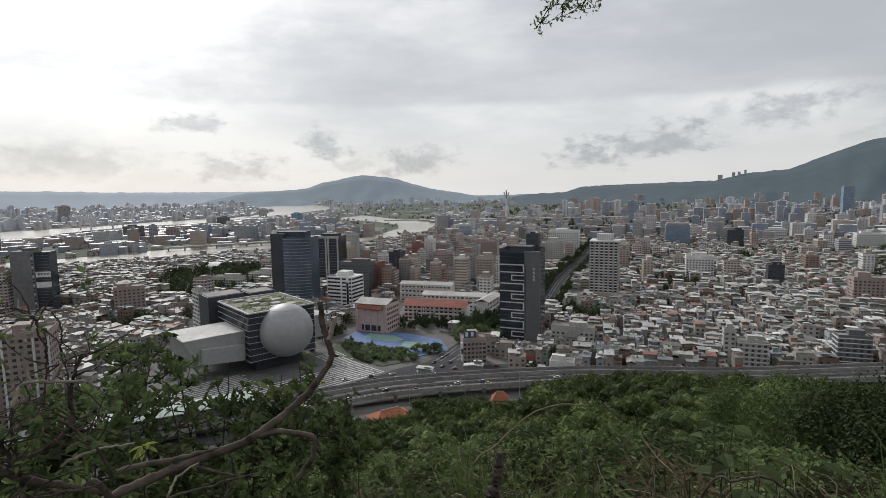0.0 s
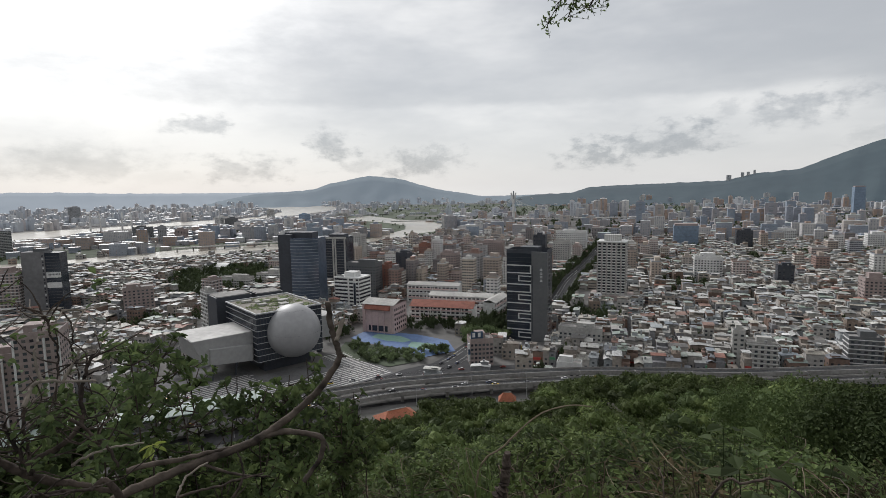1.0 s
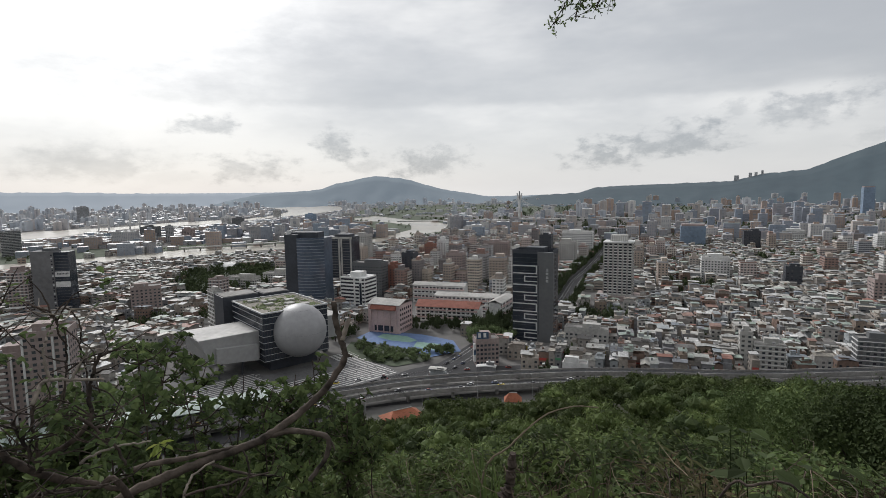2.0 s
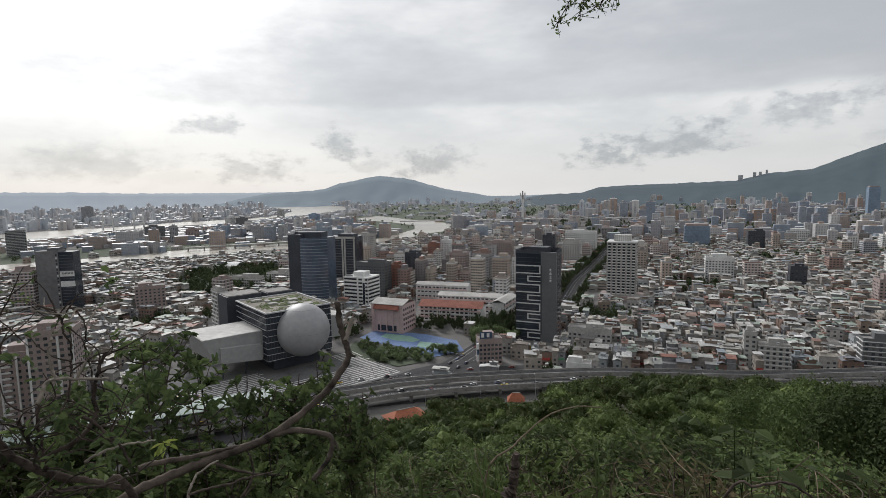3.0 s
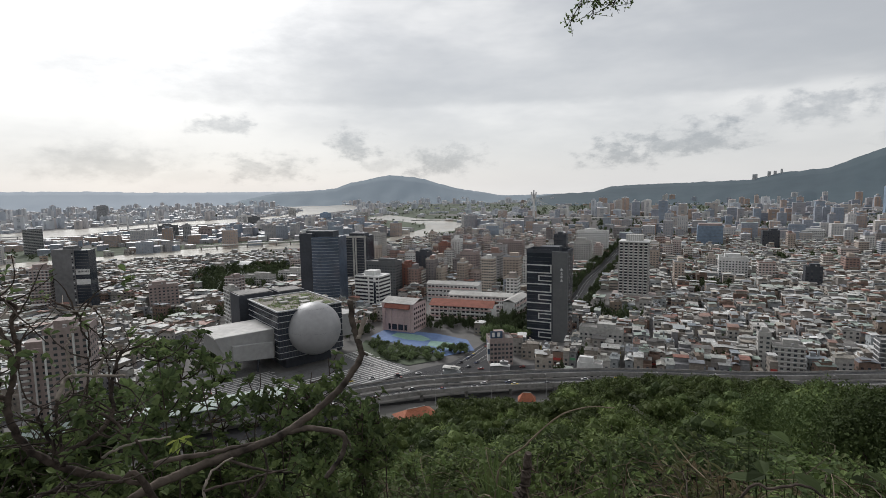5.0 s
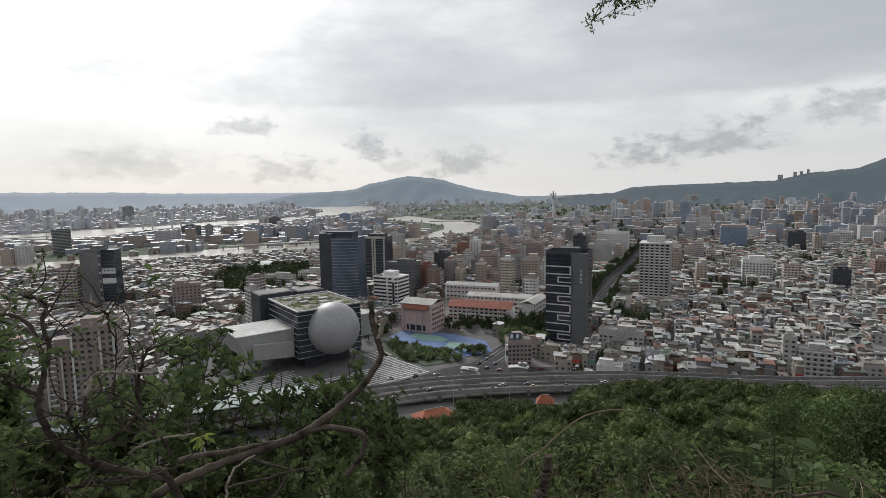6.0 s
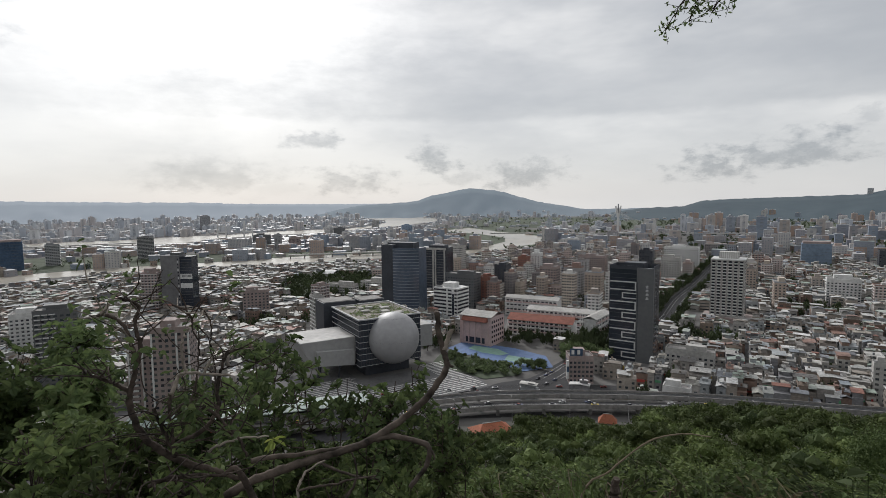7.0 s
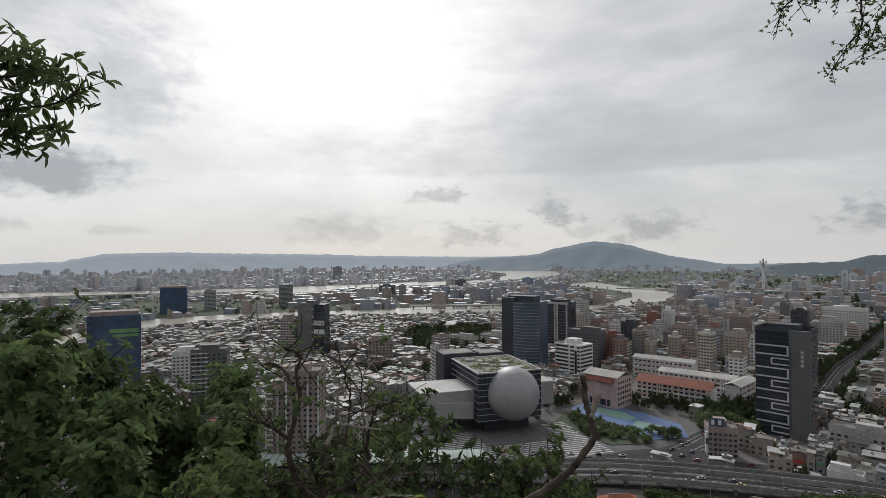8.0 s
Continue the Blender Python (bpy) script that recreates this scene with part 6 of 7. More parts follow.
def scatter(outline, n, h0, h1, where=None):
    xs, ys = [p[0] for p in outline], [p[1] for p in outline]
    made = 0
    while made < n:
        x, y = rnd(min(xs), max(xs)), rnd(min(ys), max(ys))
        if not inside(x, y, outline):
            continue
        made += 1
        if any(inside(x, y, o) for o in RIVERS) or (where and not where(x, y)):
            continue
        h = rnd(h0, h1)
        m = pose(x, y, 0, 0, 0, rnd(0, 360)) @ Matrix.Diagonal((h * 0.6, h * 0.6, h, 1))
        src, k = random.choice(PARK), len(green.v)
        green.v += [tuple(m @ Vector(p)) for p in src.v]
        green.f += [tuple(k + i for i in f) for f in src.f]


for x, y in yards:
    for k in range(2):
        h = rnd(6, 12)
        m = pose(x + rnd(-4, 4), y + rnd(-4, 4), 0, 0, 0, rnd(0, 360)) @ Matrix.Diagonal((h * 0.5, h * 0.5, h, 1))
        src, n = random.choice(PARK), len(green.v)
        green.v += [tuple(m @ Vector(p)) for p in src.v]
        green.f += [tuple(n + i for i in f) for f in src.f]
scatter(MEADOWS[3], 200, 8, 14)
scatter(MEADOWS[0], 260, 4, 9)
scatter(MEADOWS[4], 110, 4, 9)
scatter(MEADOWS[1], 70, 5, 9)
scatter(MEADOWS[2], 60, 7, 11)
scatter([(520, 690), (700, 850), (760, 800), (560, 640)], 110, 11, 16)
scatter([(200, 800), (420, 900), (900, 1000), (900, 950), (420, 850)], 150, 11, 16)
scatter([(250, 1250), (900, 1150), (1700, 1900), (1500, 3000), (300, 2300)], 200, 10, 16)
scatter([(-150, 1350), (900, 1000), (2300, 2300), (2000, 3300), (-150, 3300)], 1700, 8, 15, wooded)
scatter([(-600, 1500), (-240, 1450), (-300, 2300), (-700, 2200), (-1000, 1800)], 60, 8, 12)
scatter([(-2000, 1900), (-1300, 2300), (-1000, 3200), (-2400, 3000)], 50, 10, 14)
scatter([(-560, 2800), (0, 2550), (900, 2400), (1300, 2750), (1000, 3800), (-450, 3900)], 130, 8, 13)
whole("park_woods", green, M["leaf_park"], "clumps of trees in parks and on river banks", "woods", "stuff")

# houses half hidden in the trees
for x, y, z, w, d, h, lab in ((-28, 262, 2, 19, 12, 7, "house with a red tiled hip roof among trees"), (31, 296, 2, 8, 6, 7, "small house with an orange tiled roof among trees")):
    b = thing("hill_house", lab, "house", pose(x, y, max(0, ground_z(x, y) - 0.5), 0, 0, 28 if x < 0 else -5))
    g = Geo()
    g.box(-w / 2, w / 2, -d / 2, d / 2, 0, h)
    part("wall", g, M["pale_concrete"], b)
    g = Geo()
    g.solid([(-w / 2 - 1, -d / 2 - 1, h), (w / 2 + 1, -d / 2 - 1, h), (w / 2 + 1, d / 2 + 1, h), (-w / 2 - 1, d / 2 + 1, h), (-w / 4, 0, h + 4), (w / 4, 0, h + 4)], [(0, 1, 5, 4), (1, 2, 5), (2, 3, 4, 5), (3, 0, 4), (3, 2, 1, 0)])
    part("roof", g, M["hill_tile"], b)
    g = Geo()
    g.tube([(-w / 4 - 0.2, 0, h + 4.05), (w / 4 + 0.2, 0, h + 4.05)], [0.25, 0.25], 6)
    part("ridge_tile", g, M["pale_concrete"], b)

# ---- scrub close to the camera ----
random.seed(41)


def bush_geo(leaves, length, width, height=1.0):
    """A bush of unit size: stems and leaves."""
    st, lf = Geo(), Geo()
    tips = []
    for i in range(13):
        a, lean = rnd(0, math.tau), rnd(0.15, 0.75)
        o = Vector((math.cos(a) * lean, math.sin(a) * lean, 0))
        top = o * rnd(0.8, 1.2) + Vector((0, 0, height * rnd(0.6, 1.0) * (1.1 - 0.5 * lean)))
        mid = o * 0.4 + Vector((rnd(-0.05, 0.05), rnd(-0.05, 0.05), top.z * 0.55))
        st.tube([(0, 0, -0.2), mid, top], [0.012, 0.008, 0.003], 4)
        tips += [(mid, top)]
    for i in range(leaves):
        a, b = random.choice(tips)
        t = random.random() ** 0.6
        base = a.lerp(b, t) + rand_dir() * rnd(0.02, 0.17)
        aim = (rand_dir(0.5) + Vector((base.x, base.y, 0.1)) * 0.6).normalized()
        nrm = (Vector((0, 0, 1)) + rand_dir() * 0.55).normalized()
        if abs(aim.dot(nrm)) > 0.9:
            continue
        s = rnd(0.6, 1.25)
        lf.leaf(base, aim, nrm, length * s, width * s)
    return st, lf


def bush_meshes(leaves, length, width, mat):
    st, lf = bush_geo(leaves, length, width)
    return st.mesh("stemwork", M["bark"]), lf.mesh("foliage", mat)


BUSHES = [bush_meshes(520, 0.10, 0.05, M["leaf_near"]), bush_meshes(480, 0.12, 0.045, M["leaf_near"]), bush_meshes(520, 0.11, 0.065, M["leaf_near"]), bush_meshes(480, 0.10, 0.055, M["leaf_dark"]), bush_meshes(320, 0.13, 0.03, M["leaf_dry"]), bush_meshes(560, 0.09, 0.05, M["leaf_far"])]
BUSH_LABELS = ["leafy green shrub on the slope", "narrow-leaved green shrub on the slope", "broad-leaved green shrub on the slope", "dark green shrub on the slope", "withered brown scrub on the slope", "small-leaved shrub on the slope"]
SCRUB = [bush_geo(300, 0.12, 0.075)[1] for k in range(4)]
scrub = Geo()
d = 2.2
while d < 30:
    gap = 0.66 + 0.066 * d
    az_ = -66.0
    while az_ < 47:
        dd = d + rnd(-0.3, 0.3) * gap
        az_ += math.degrees(gap / d) * rnd(0.8, 1.2)
        x, y = dd * math.sin(radians(az_)), dd * math.cos(radians(az_))
        dry = az_ > 22 and dd < 9 and random.random() < 0.6
        k = 4 if dry or random.random() < 0.08 else random.choice((0, 1, 2, 3, 5)) if az_ > -25 else random.choice((0, 3, 3, 5))
        hgt = (0.85 + 0.012 * dd) * rnd(0.6, 1.3)
        if az_ < -5 and dd < 6:
            hgt *= 0.85
        wide = (0.62 + 0.06 * dd) * rnd(0.85, 1.15)
        m = pose(x, y, ground_z(x, y) + 0.02, rnd(-8, 8), rnd(-8, 8), rnd(0, 360)) @ Matrix.Diagonal((wide, wide, hgt, 1))
        if d > 17:
            src, k = random.choice(SCRUB), len(scrub.v)
            scrub.v += [tuple(m @ Vector(p)) for p in src.v]
            scrub.f += [tuple(k + i for i in f) for f in src.f]
            continue
        b = thing("shrub", BUSH_LABELS[k], "shrub", m, "slope shrubs")
        part("stemwork", BUSHES[k][0], None, b)
        part("foliage", BUSHES[k][1], None, b)
    d += gap * 0.85
whole("hill_scrub", scrub, M["leaf_far"], "low green scrub further down the slope", "scrub", "stuff")

# ---- branches and saplings in the foreground ----
random.seed(53)


def wavy(pts, n=6, amp=0.008):
    """A smooth line through the places, a little crooked."""
    out = []
    for i in range(len(pts) - 1):
        p0, p1, p2, p3 = (Vector(pts[min(max(j, 0), len(pts) - 1)]) for j in (i - 1, i, i + 1, i + 2))
        for k in range(n):
            t = k / n
            q = 0.5 * (2 * p1 + (p2 - p0) * t + (2 * p0 - 5 * p1 + 4 * p2 - p3) * t * t + (3 * p1 - p0 - 3 * p2 + p3) * t ** 3)
            out.append(q + rand_dir() * amp * rnd(0, 1))
    return out + [Vector(pts[-1])]


def limb(geo, pts, r0, r1, sides=8, amp=0.006, n=6):
    line = wavy(pts, n, amp)
    k = len(line) - 1
    geo.tube(line, [(r0 + (r1 - r0) * i / k) * rnd(0.9, 1.12) for i in range(k + 1)], sides)


# the bare crooked branch
dead = thing("dead_branch", "bare crooked grey branch rising out of the scrub", "branch", pose(-1.45, 2.0, 127.3))
ORIGIN = Vector((-1.45, 2.0, 127.3))


def dead_part(name, pts, r0, r1, mat="branch_bark", label=""):
    g = Geo()
    limb(g, [Vector(p) - ORIGIN for p in pts], r0, r1, 10, 0.004)
    return part(name, g, M[mat], dead, label, smooth=True)


dead_part("main_limb", [(-1.450, 2.000, 127.300), (-1.460, 1.990, 128.300), (-1.420, 1.990, 128.700), (-1.340, 2.022, 128.792), (-1.254, 2.089, 128.816), (-1.179, 2.140, 128.831), (-1.080, 2.201, 128.851), (-0.995, 2.247, 128.864), (-0.907, 2.293, 128.884), (-0.817, 2.345, 128.924), (-0.723, 2.400, 128.984), (-0.639, 2.452, 129.053), (-0.583, 2.491, 129.123), (-0.543, 2.523, 129.192), (-0.549, 2.535, 129.236), (-0.572, 2.549, 129.302), (-0.590, 2.566, 129.382), (-0.597, 2.581, 129.457)], 0.021, 0.013)
dead_part("strand", [(-0.940, 2.276, 128.875), (-1.062, 2.223, 128.877), (-1.166, 2.169, 128.873), (-1.265, 2.118, 128.881), (-1.330, 2.076, 128.876)], 0.008, 0.012)
dead_part("forked_limb", [(-0.850, 2.323, 128.903), (-0.779, 2.350, 128.909), (-0.692, 2.369, 128.893), (-0.615, 2.378, 128.869), (-0.597, 2.364, 128.829), (-0.612, 2.333, 128.776), (-0.648, 2.302, 128.737), (-0.670, 2.280, 128.708)], 0.014, 0.010)
dead_part("stub", [(-0.561, 2.544, 129.275), (-0.541, 2.562, 129.327), (-0.526, 2.577, 129.374)], 0.014, 0.010, "pale_bark", "pale broken stub")
dead_part("twig", [(-0.546, 2.53, 129.215), (-0.51, 2.53, 129.195)], 0.009, 0.005)
dead_part("twig", [(-0.615, 2.378, 128.869), (-0.585, 2.37, 128.84), (-0.57, 2.36, 128.81)], 0.008, 0.003)
dead_part("twig", [(-1.10, 2.19, 128.85), (-0.95, 2.22, 128.78), (-0.80, 2.23, 128.76)], 0.008, 0.003)

# thin crooked stems of the shrub beside it
bare = thing("bare_shrub", "thin crooked half-bare shrub with dark stems", "shrub", pose(-2.1, 2.6, 127.2))
ORIGIN2 = Vector((-2.1, 2.6, 127.2))
STEMS = {
    # thickness at the foot and at the tip follows below
    "trunk": [(-1.296, 1.666, 129.060), (-1.362, 1.637, 129.102), (-1.424, 1.615, 129.156), (-1.463, 1.606, 129.206), (-1.486, 1.606, 129.252), (-1.507, 1.614, 129.313), (-1.507, 1.638, 129.372), (-1.508, 1.657, 129.424), (-1.523, 1.662, 129.481), (-1.541, 1.663, 129.539), (-1.560, 1.655, 129.579), (-1.589, 1.635, 129.607), (-1.616, 1.609, 129.609)],
    "fork": [(-1.508, 1.657, 129.424), (-1.504, 1.678, 129.480), (-1.518, 1.682, 129.534), (-1.528, 1.685, 129.580), (-1.519, 1.704, 129.626), (-1.548, 1.684, 129.654), (-1.570, 1.666, 129.665)],
    "limb": [(-1.524, 1.636, 129.333), (-1.552, 1.619, 129.359), (-1.582, 1.600, 129.381), (-1.616, 1.576, 129.408), (-1.646, 1.560, 129.446)],
    "right": [(-1.333, 1.602, 129.121), (-1.334, 1.620, 129.157), (-1.299, 1.656, 129.174), (-1.267, 1.691, 129.195), (-1.247, 1.720, 129.227), (-1.241, 1.739, 129.260), (-1.253, 1.748, 129.303), (-1.254, 1.768, 129.358), (-1.251, 1.786, 129.403), (-1.240, 1.807, 129.447)],
    "palebar": [(-1.317, 1.589, 129.355), (-1.311, 1.606, 129.386), (-1.307, 1.618, 129.410), (-1.288, 1.635, 129.416), (-1.237, 1.669, 129.403), (-1.170, 1.710, 129.387)],
    "palecurve": [(-1.290, 1.635, 129.420), (-1.305, 1.638, 129.461), (-1.312, 1.646, 129.506), (-1.308, 1.660, 129.544), (-1.298, 1.673, 129.564)],
    "palestub": [(-1.245, 1.662, 129.401), (-1.237, 1.678, 129.429), (-1.228, 1.693, 129.456)],
    "arch": [(-1.499, 1.849, 129.607), (-1.459, 1.875, 129.582), (-1.440, 1.881, 129.545), (-1.431, 1.875, 129.498), (-1.411, 1.879, 129.454), (-1.404, 1.860, 129.378), (-1.399, 1.820, 129.262)],
    "arch2": [(-1.423, 1.904, 129.591), (-1.396, 1.916, 129.558), (-1.377, 1.916, 129.503), (-1.377, 1.899, 129.440), (-1.353, 1.886, 129.348), (-1.341, 1.865, 129.268)],
    "cross": [(-1.261, 1.671, 129.288), (-1.213, 1.686, 129.242), (-1.170, 1.692, 129.192), (-1.131, 1.696, 129.146), (-1.106, 1.689, 129.102)],
    "inner": [(-1.412, 1.616, 129.284), (-1.390, 1.613, 129.237), (-1.355, 1.610, 129.171), (-1.326, 1.609, 129.124)],
    "inner2": [(-1.437, 1.737, 129.295), (-1.431, 1.715, 129.232), (-1.408, 1.699, 129.157), (-1.393, 1.675, 129.087)],
    "root": [(-1.269, 1.630, 129.080), (-1.226, 1.653, 129.065), (-1.184, 1.669, 129.041), (-1.124, 1.694, 129.013)],
    "root2": [(-1.314, 1.460, 129.096), (-1.275, 1.499, 129.105), (-1.215, 1.544, 129.098), (-1.131, 1.593, 129.079)],
    "palelow": [(-1.222, 1.628, 129.136), (-1.181, 1.666, 129.154), (-1.122, 1.710, 129.162), (-1.053, 1.748, 129.154)],
    "palelow2": [(-0.889, 1.626, 128.994), (-0.892, 1.653, 129.042), (-0.872, 1.682, 129.075), (-0.823, 1.718, 129.098)],
    "low3": [(-0.894, 1.640, 129.022), (-0.815, 1.681, 129.025), (-0.732, 1.722, 129.032), (-0.654, 1.755, 129.037)],
    "low4": [(-0.748, 1.678, 128.968), (-0.721, 1.715, 129.012), (-0.720, 1.746, 129.067), (-0.743, 1.760, 129.111)],
}
GIRTH = {"trunk": (0.014, 0.005), "fork": (0.009, 0.004), "limb": (0.008, 0.003), "right": (0.010, 0.005), "palebar": (0.007, 0.004), "palecurve": (0.005, 0.003), "palestub": (0.005, 0.0035), "arch": (0.0035, 0.003), "arch2": (0.003, 0.003),
         "cross": (0.006, 0.004), "inner": (0.006, 0.006), "inner2": (0.005, 0.006), "root": (0.011, 0.008), "root2": (0.007, 0.005)}
for key, pts in STEMS.items():
    g = Geo()
    r0, r1 = GIRTH.get(key, (0.005, 0.003))
    limb(g, [Vector(p) - ORIGIN2 for p in pts], r0, r1, 8, 0.005)
    part("stem", g, M["pale_bark" if "pale" in key else "bark"], bare, "pale dry stem" if "pale" in key else "", smooth=True)
# the foot of the shrub goes down into the slope
g = Geo()
foot = Vector(STEMS["root"][-1])
limb(g, [Vector(STEMS["root"][2]) - ORIGIN2, foot - ORIGIN2, foot - ORIGIN2 + Vector((0.1, 0.1, -0.5)), foot - ORIGIN2 + Vector((0.1, 0.3, -1.6))], 0.008, 0.018, 8, 0.006)
part("stem", g, M["bark"], bare, smooth=True)
names = [k for k in STEMS if k in ("trunk", "fork", "limb", "right", "arch", "arch2", "cross", "inner", "inner2", "root2")]
leaves_on = Geo()
for i in range(120):
    src = STEMS[names[i % len(names)]]
    k = random.randrange(max(0, len(src) - 6), len(src) - 1)
    a, b = Vector(src[k]), Vector(src[k + 1])
    p0 = a.lerp(b, rnd(0.1, 0.9)) - ORIGIN2
    d1 = (rand_dir(0.6) + Vector((0, 0, 0.35))).normalized()
    d2 = (d1 + rand_dir() * 0.8).normalized()
    ln = rnd(0.08, 0.26)
    g = Geo()
    limb(g, [p0, p0 + d1 * ln * 0.5, p0 + d1 * ln * 0.5 + d2 * ln * 0.6], 0.0035, 0.0012, 5, 0.004, 4)
    part("twig", g, M["bark" if i % 5 else "pale_bark"], bare)
    if i % 2 == 0:
        tip = p0 + d1 * ln * 0.5 + d2 * ln * 0.6
        for q in range(random.choice((4, 6, 9))):
            aim, nrm = rand_dir(0.6), (Vector((0, 0, 1)) + rand_dir() * 0.7).normalized()
            if abs(aim.dot(nrm)) < 0.85:
                leaves_on.leaf(tip + rand_dir() * rnd(0, 0.05), aim, nrm, rnd(0.022, 0.048), rnd(0.014, 0.026))
part("foliage", leaves_on, M["leaf_sap"], bare, "sparse small dark leaves", "stuff")


def rosette(geo, tip, aim, n, length, width):
    """A whorl of leaves round a twig's tip."""
    side = aim.orthogonal().normalized()
    for i in range(n):
        a = math.tau * i / n + rnd(-0.4, 0.4)
        o = Matrix.Rotation(a, 3, aim) @ side
        d = (o + aim * rnd(0.0, 0.7)).normalized()
        nrm = (aim - o * 0.3 + rand_dir() * 0.3).normalized()
        if abs(d.dot(nrm)) > 0.92:
            continue
        s = rnd(0.65, 1.2)
        geo.leaf(tip - aim * rnd(0, 0.03), d, nrm, length * s, width * s)


def sapling(x, y, top, height, spread, twigs, mat, length=0.085, width=0.042, label="slender leafy sapling in front of the view"):
    """A young shrub: crooked stem from the slope, twigs, whorls of leaves."""
    z0 = ground_z(x, y)
    b = thing("sapling", label, "shrub", pose(x, y, z0), "foreground saplings")
    st, lf = Geo(), Geo()
    h = top - z0
    line = wavy([(rnd(-0.3, 0.3), rnd(-0.2, 0.2), -0.1), (rnd(-0.18, 0.18), rnd(-0.12, 0.12), h * 0.4), (rnd(-0.1, 0.1), rnd(-0.08, 0.08), h * 0.7), (rnd(-0.05, 0.05), 0, h * 0.97)], 5, 0.014)
    st.tube(line, [0.008 - 0.005 * i / (len(line) - 1) for i in range(len(line))], 6)
    for i in range(twigs):
        u = rnd(max(0.1, 1 - height / h), 1.0)
        base = line[int(u * (len(line) - 1))]
        d = (rand_dir(0.4) + Vector((0, 0, 0.55))).normalized()
        reach = spread * rnd(0.4, 1.0) * (1.25 - 0.5 * u)
        mid, tip = base + d * reach * 0.5 + Vector((0, 0, -0.02)), base + d * reach
        st.tube([base, mid, tip], [0.005, 0.004, 0.002], 4)
        rosette(lf, tip, (d + Vector((0, 0, 0.3))).normalized(), random.choice((5, 6, 7)), length, width)
        rosette(lf, mid, (d + Vector((0, 0, 0.5))).normalized(), 4, length, width)
    part("stem", st, M["bark"], b, smooth=True)
    part("foliage", lf, M[mat], b, kind="stuff")


for x, y, top, height, spread, twigs in (
        (-1.87, 2.62, 129.15, 0.75, 0.22, 12), (-1.81, 2.9, 129.22, 0.90, 0.26, 24), (-1.80, 3.3, 129.14, 1.20, 0.34, 36), (-1.55, 2.95, 128.95, 0.90, 0.26, 17), (-1.37, 3.33, 128.90, 0.90, 0.24, 19),
        (-1.16, 3.61, 128.80, 0.90, 0.3, 32), (-1.11, 3.84, 128.84, 0.90, 0.26, 27), (-1.22, 3.2, 128.74, 0.75, 0.26, 17), (-2.0, 2.45, 129.05, 0.90, 0.24, 16), (-1.02, 4.38, 128.30, 0.75, 0.3, 20), (-0.84, 4.5, 128.32, 0.75, 0.24, 16),
        (-2.17, 3.6, 129.08, 1.05, 0.3, 28), (-1.85, 3.7, 128.95, 0.90, 0.26, 20), (-1.37, 3.76, 128.62, 0.75, 0.26, 19), (-0.95, 4.2, 128.35, 0.75, 0.25, 16), (-2.25, 3.1, 128.8, 0.90, 0.26, 19)):
    sapling(x, y, top, height, spread * 1.1, int(twigs * 1.2), "leaf_sap", 0.058, 0.037)
# darker, denser trees to the side
for x, y, top, height, spread, twigs in ((-5.22, 2.95, 129.66, 1.6, 0.55, 110), (-4.42, 2.34, 129.45, 1.5, 0.5, 100), (-5.45, 3.54, 129.2, 1.4, 0.5, 90), (-4.83, 3.56, 128.9, 1.3, 0.5, 90), (-4.26, 3.48, 128.75, 1.1, 0.45, 80), (-3.6, 3.5, 128.72, 0.9, 0.4, 60), (-4.0, 2.7, 129.0, 1.2, 0.45, 80), (-3.2, 3.0, 128.55, 0.8, 0.35, 50), (-5.0, 2.2, 129.6, 1.6, 0.5, 90), (-3.6, 2.3, 128.9, 1.0, 0.4, 50), (-4.6, 4.4, 128.9, 1.2, 0.5, 80), (-3.1, 4.2, 128.4, 0.9, 0.4, 50)):
    sapling(x, y, top, height, spread, int(twigs * 1.7), "leaf_dark", 0.085, 0.044, "dark bushy young tree on the slope")

# leafy undergrowth below them
for i, (x, y, top) in enumerate(((-2.32, 1.96, 129.00), (-2.35, 2.23, 128.94), (-2.35, 2.51, 128.81), (-2.08, 2.48, 128.80), (-2.05, 2.76, 128.63), (-1.97, 3.05, 128.52), (-1.77, 3.17, 128.45), (-1.87, 1.86, 128.92), (-1.66, 2.05, 128.82), (-1.46, 2.31, 128.68),
                                 (-2.16, 2.37, 128.87), (-1.60, 2.89, 128.56), (-1.40, 3.10, 128.42), (-1.52, 2.36, 128.74), (-1.02, 3.45, 128.24), (-0.85, 4.12, 128.00), (-2.75, 2.3, 128.85), (-2.9, 2.7, 128.75), (-2.6, 3.0, 128.65), (-1.25, 2.75, 128.42))):
    sapling(x, y, top, 0.8, 0.30, 46, "leaf_under", 0.055, 0.030, "low leafy undergrowth on the slope")

# young yellow-green leaves on one stem
yl = thing("young_shoot", "shoot with a whorl of yellow-green young leaves", "shoot", pose(-1.34, 2.22, 127.80))
g = Geo()
limb(g, [(0, 0, -0.3), (0.02, 0.0, 0.6), (0.03, 0.02, 1.10)], 0.006, 0.003, 5)
part("stem", g, M["bark"], yl)
g = Geo()
for i in range(7):
    a = math.tau * i / 7 + rnd(-0.3, 0.3)
    o = Vector((math.cos(a), math.sin(a), rnd(-1.1, -0.1))).normalized()
    g.leaf(Vector((0.03, 0.02, 1.09 + rnd(0, 0.02))), o, (Vector((0, 0, 1)) + Vector((o.x, o.y, 0)) * 0.6).normalized(), rnd(0.05, 0.085), rnd(0.018, 0.026))
part("foliage", g, M["leaf_yellow"], yl, kind="stuff")

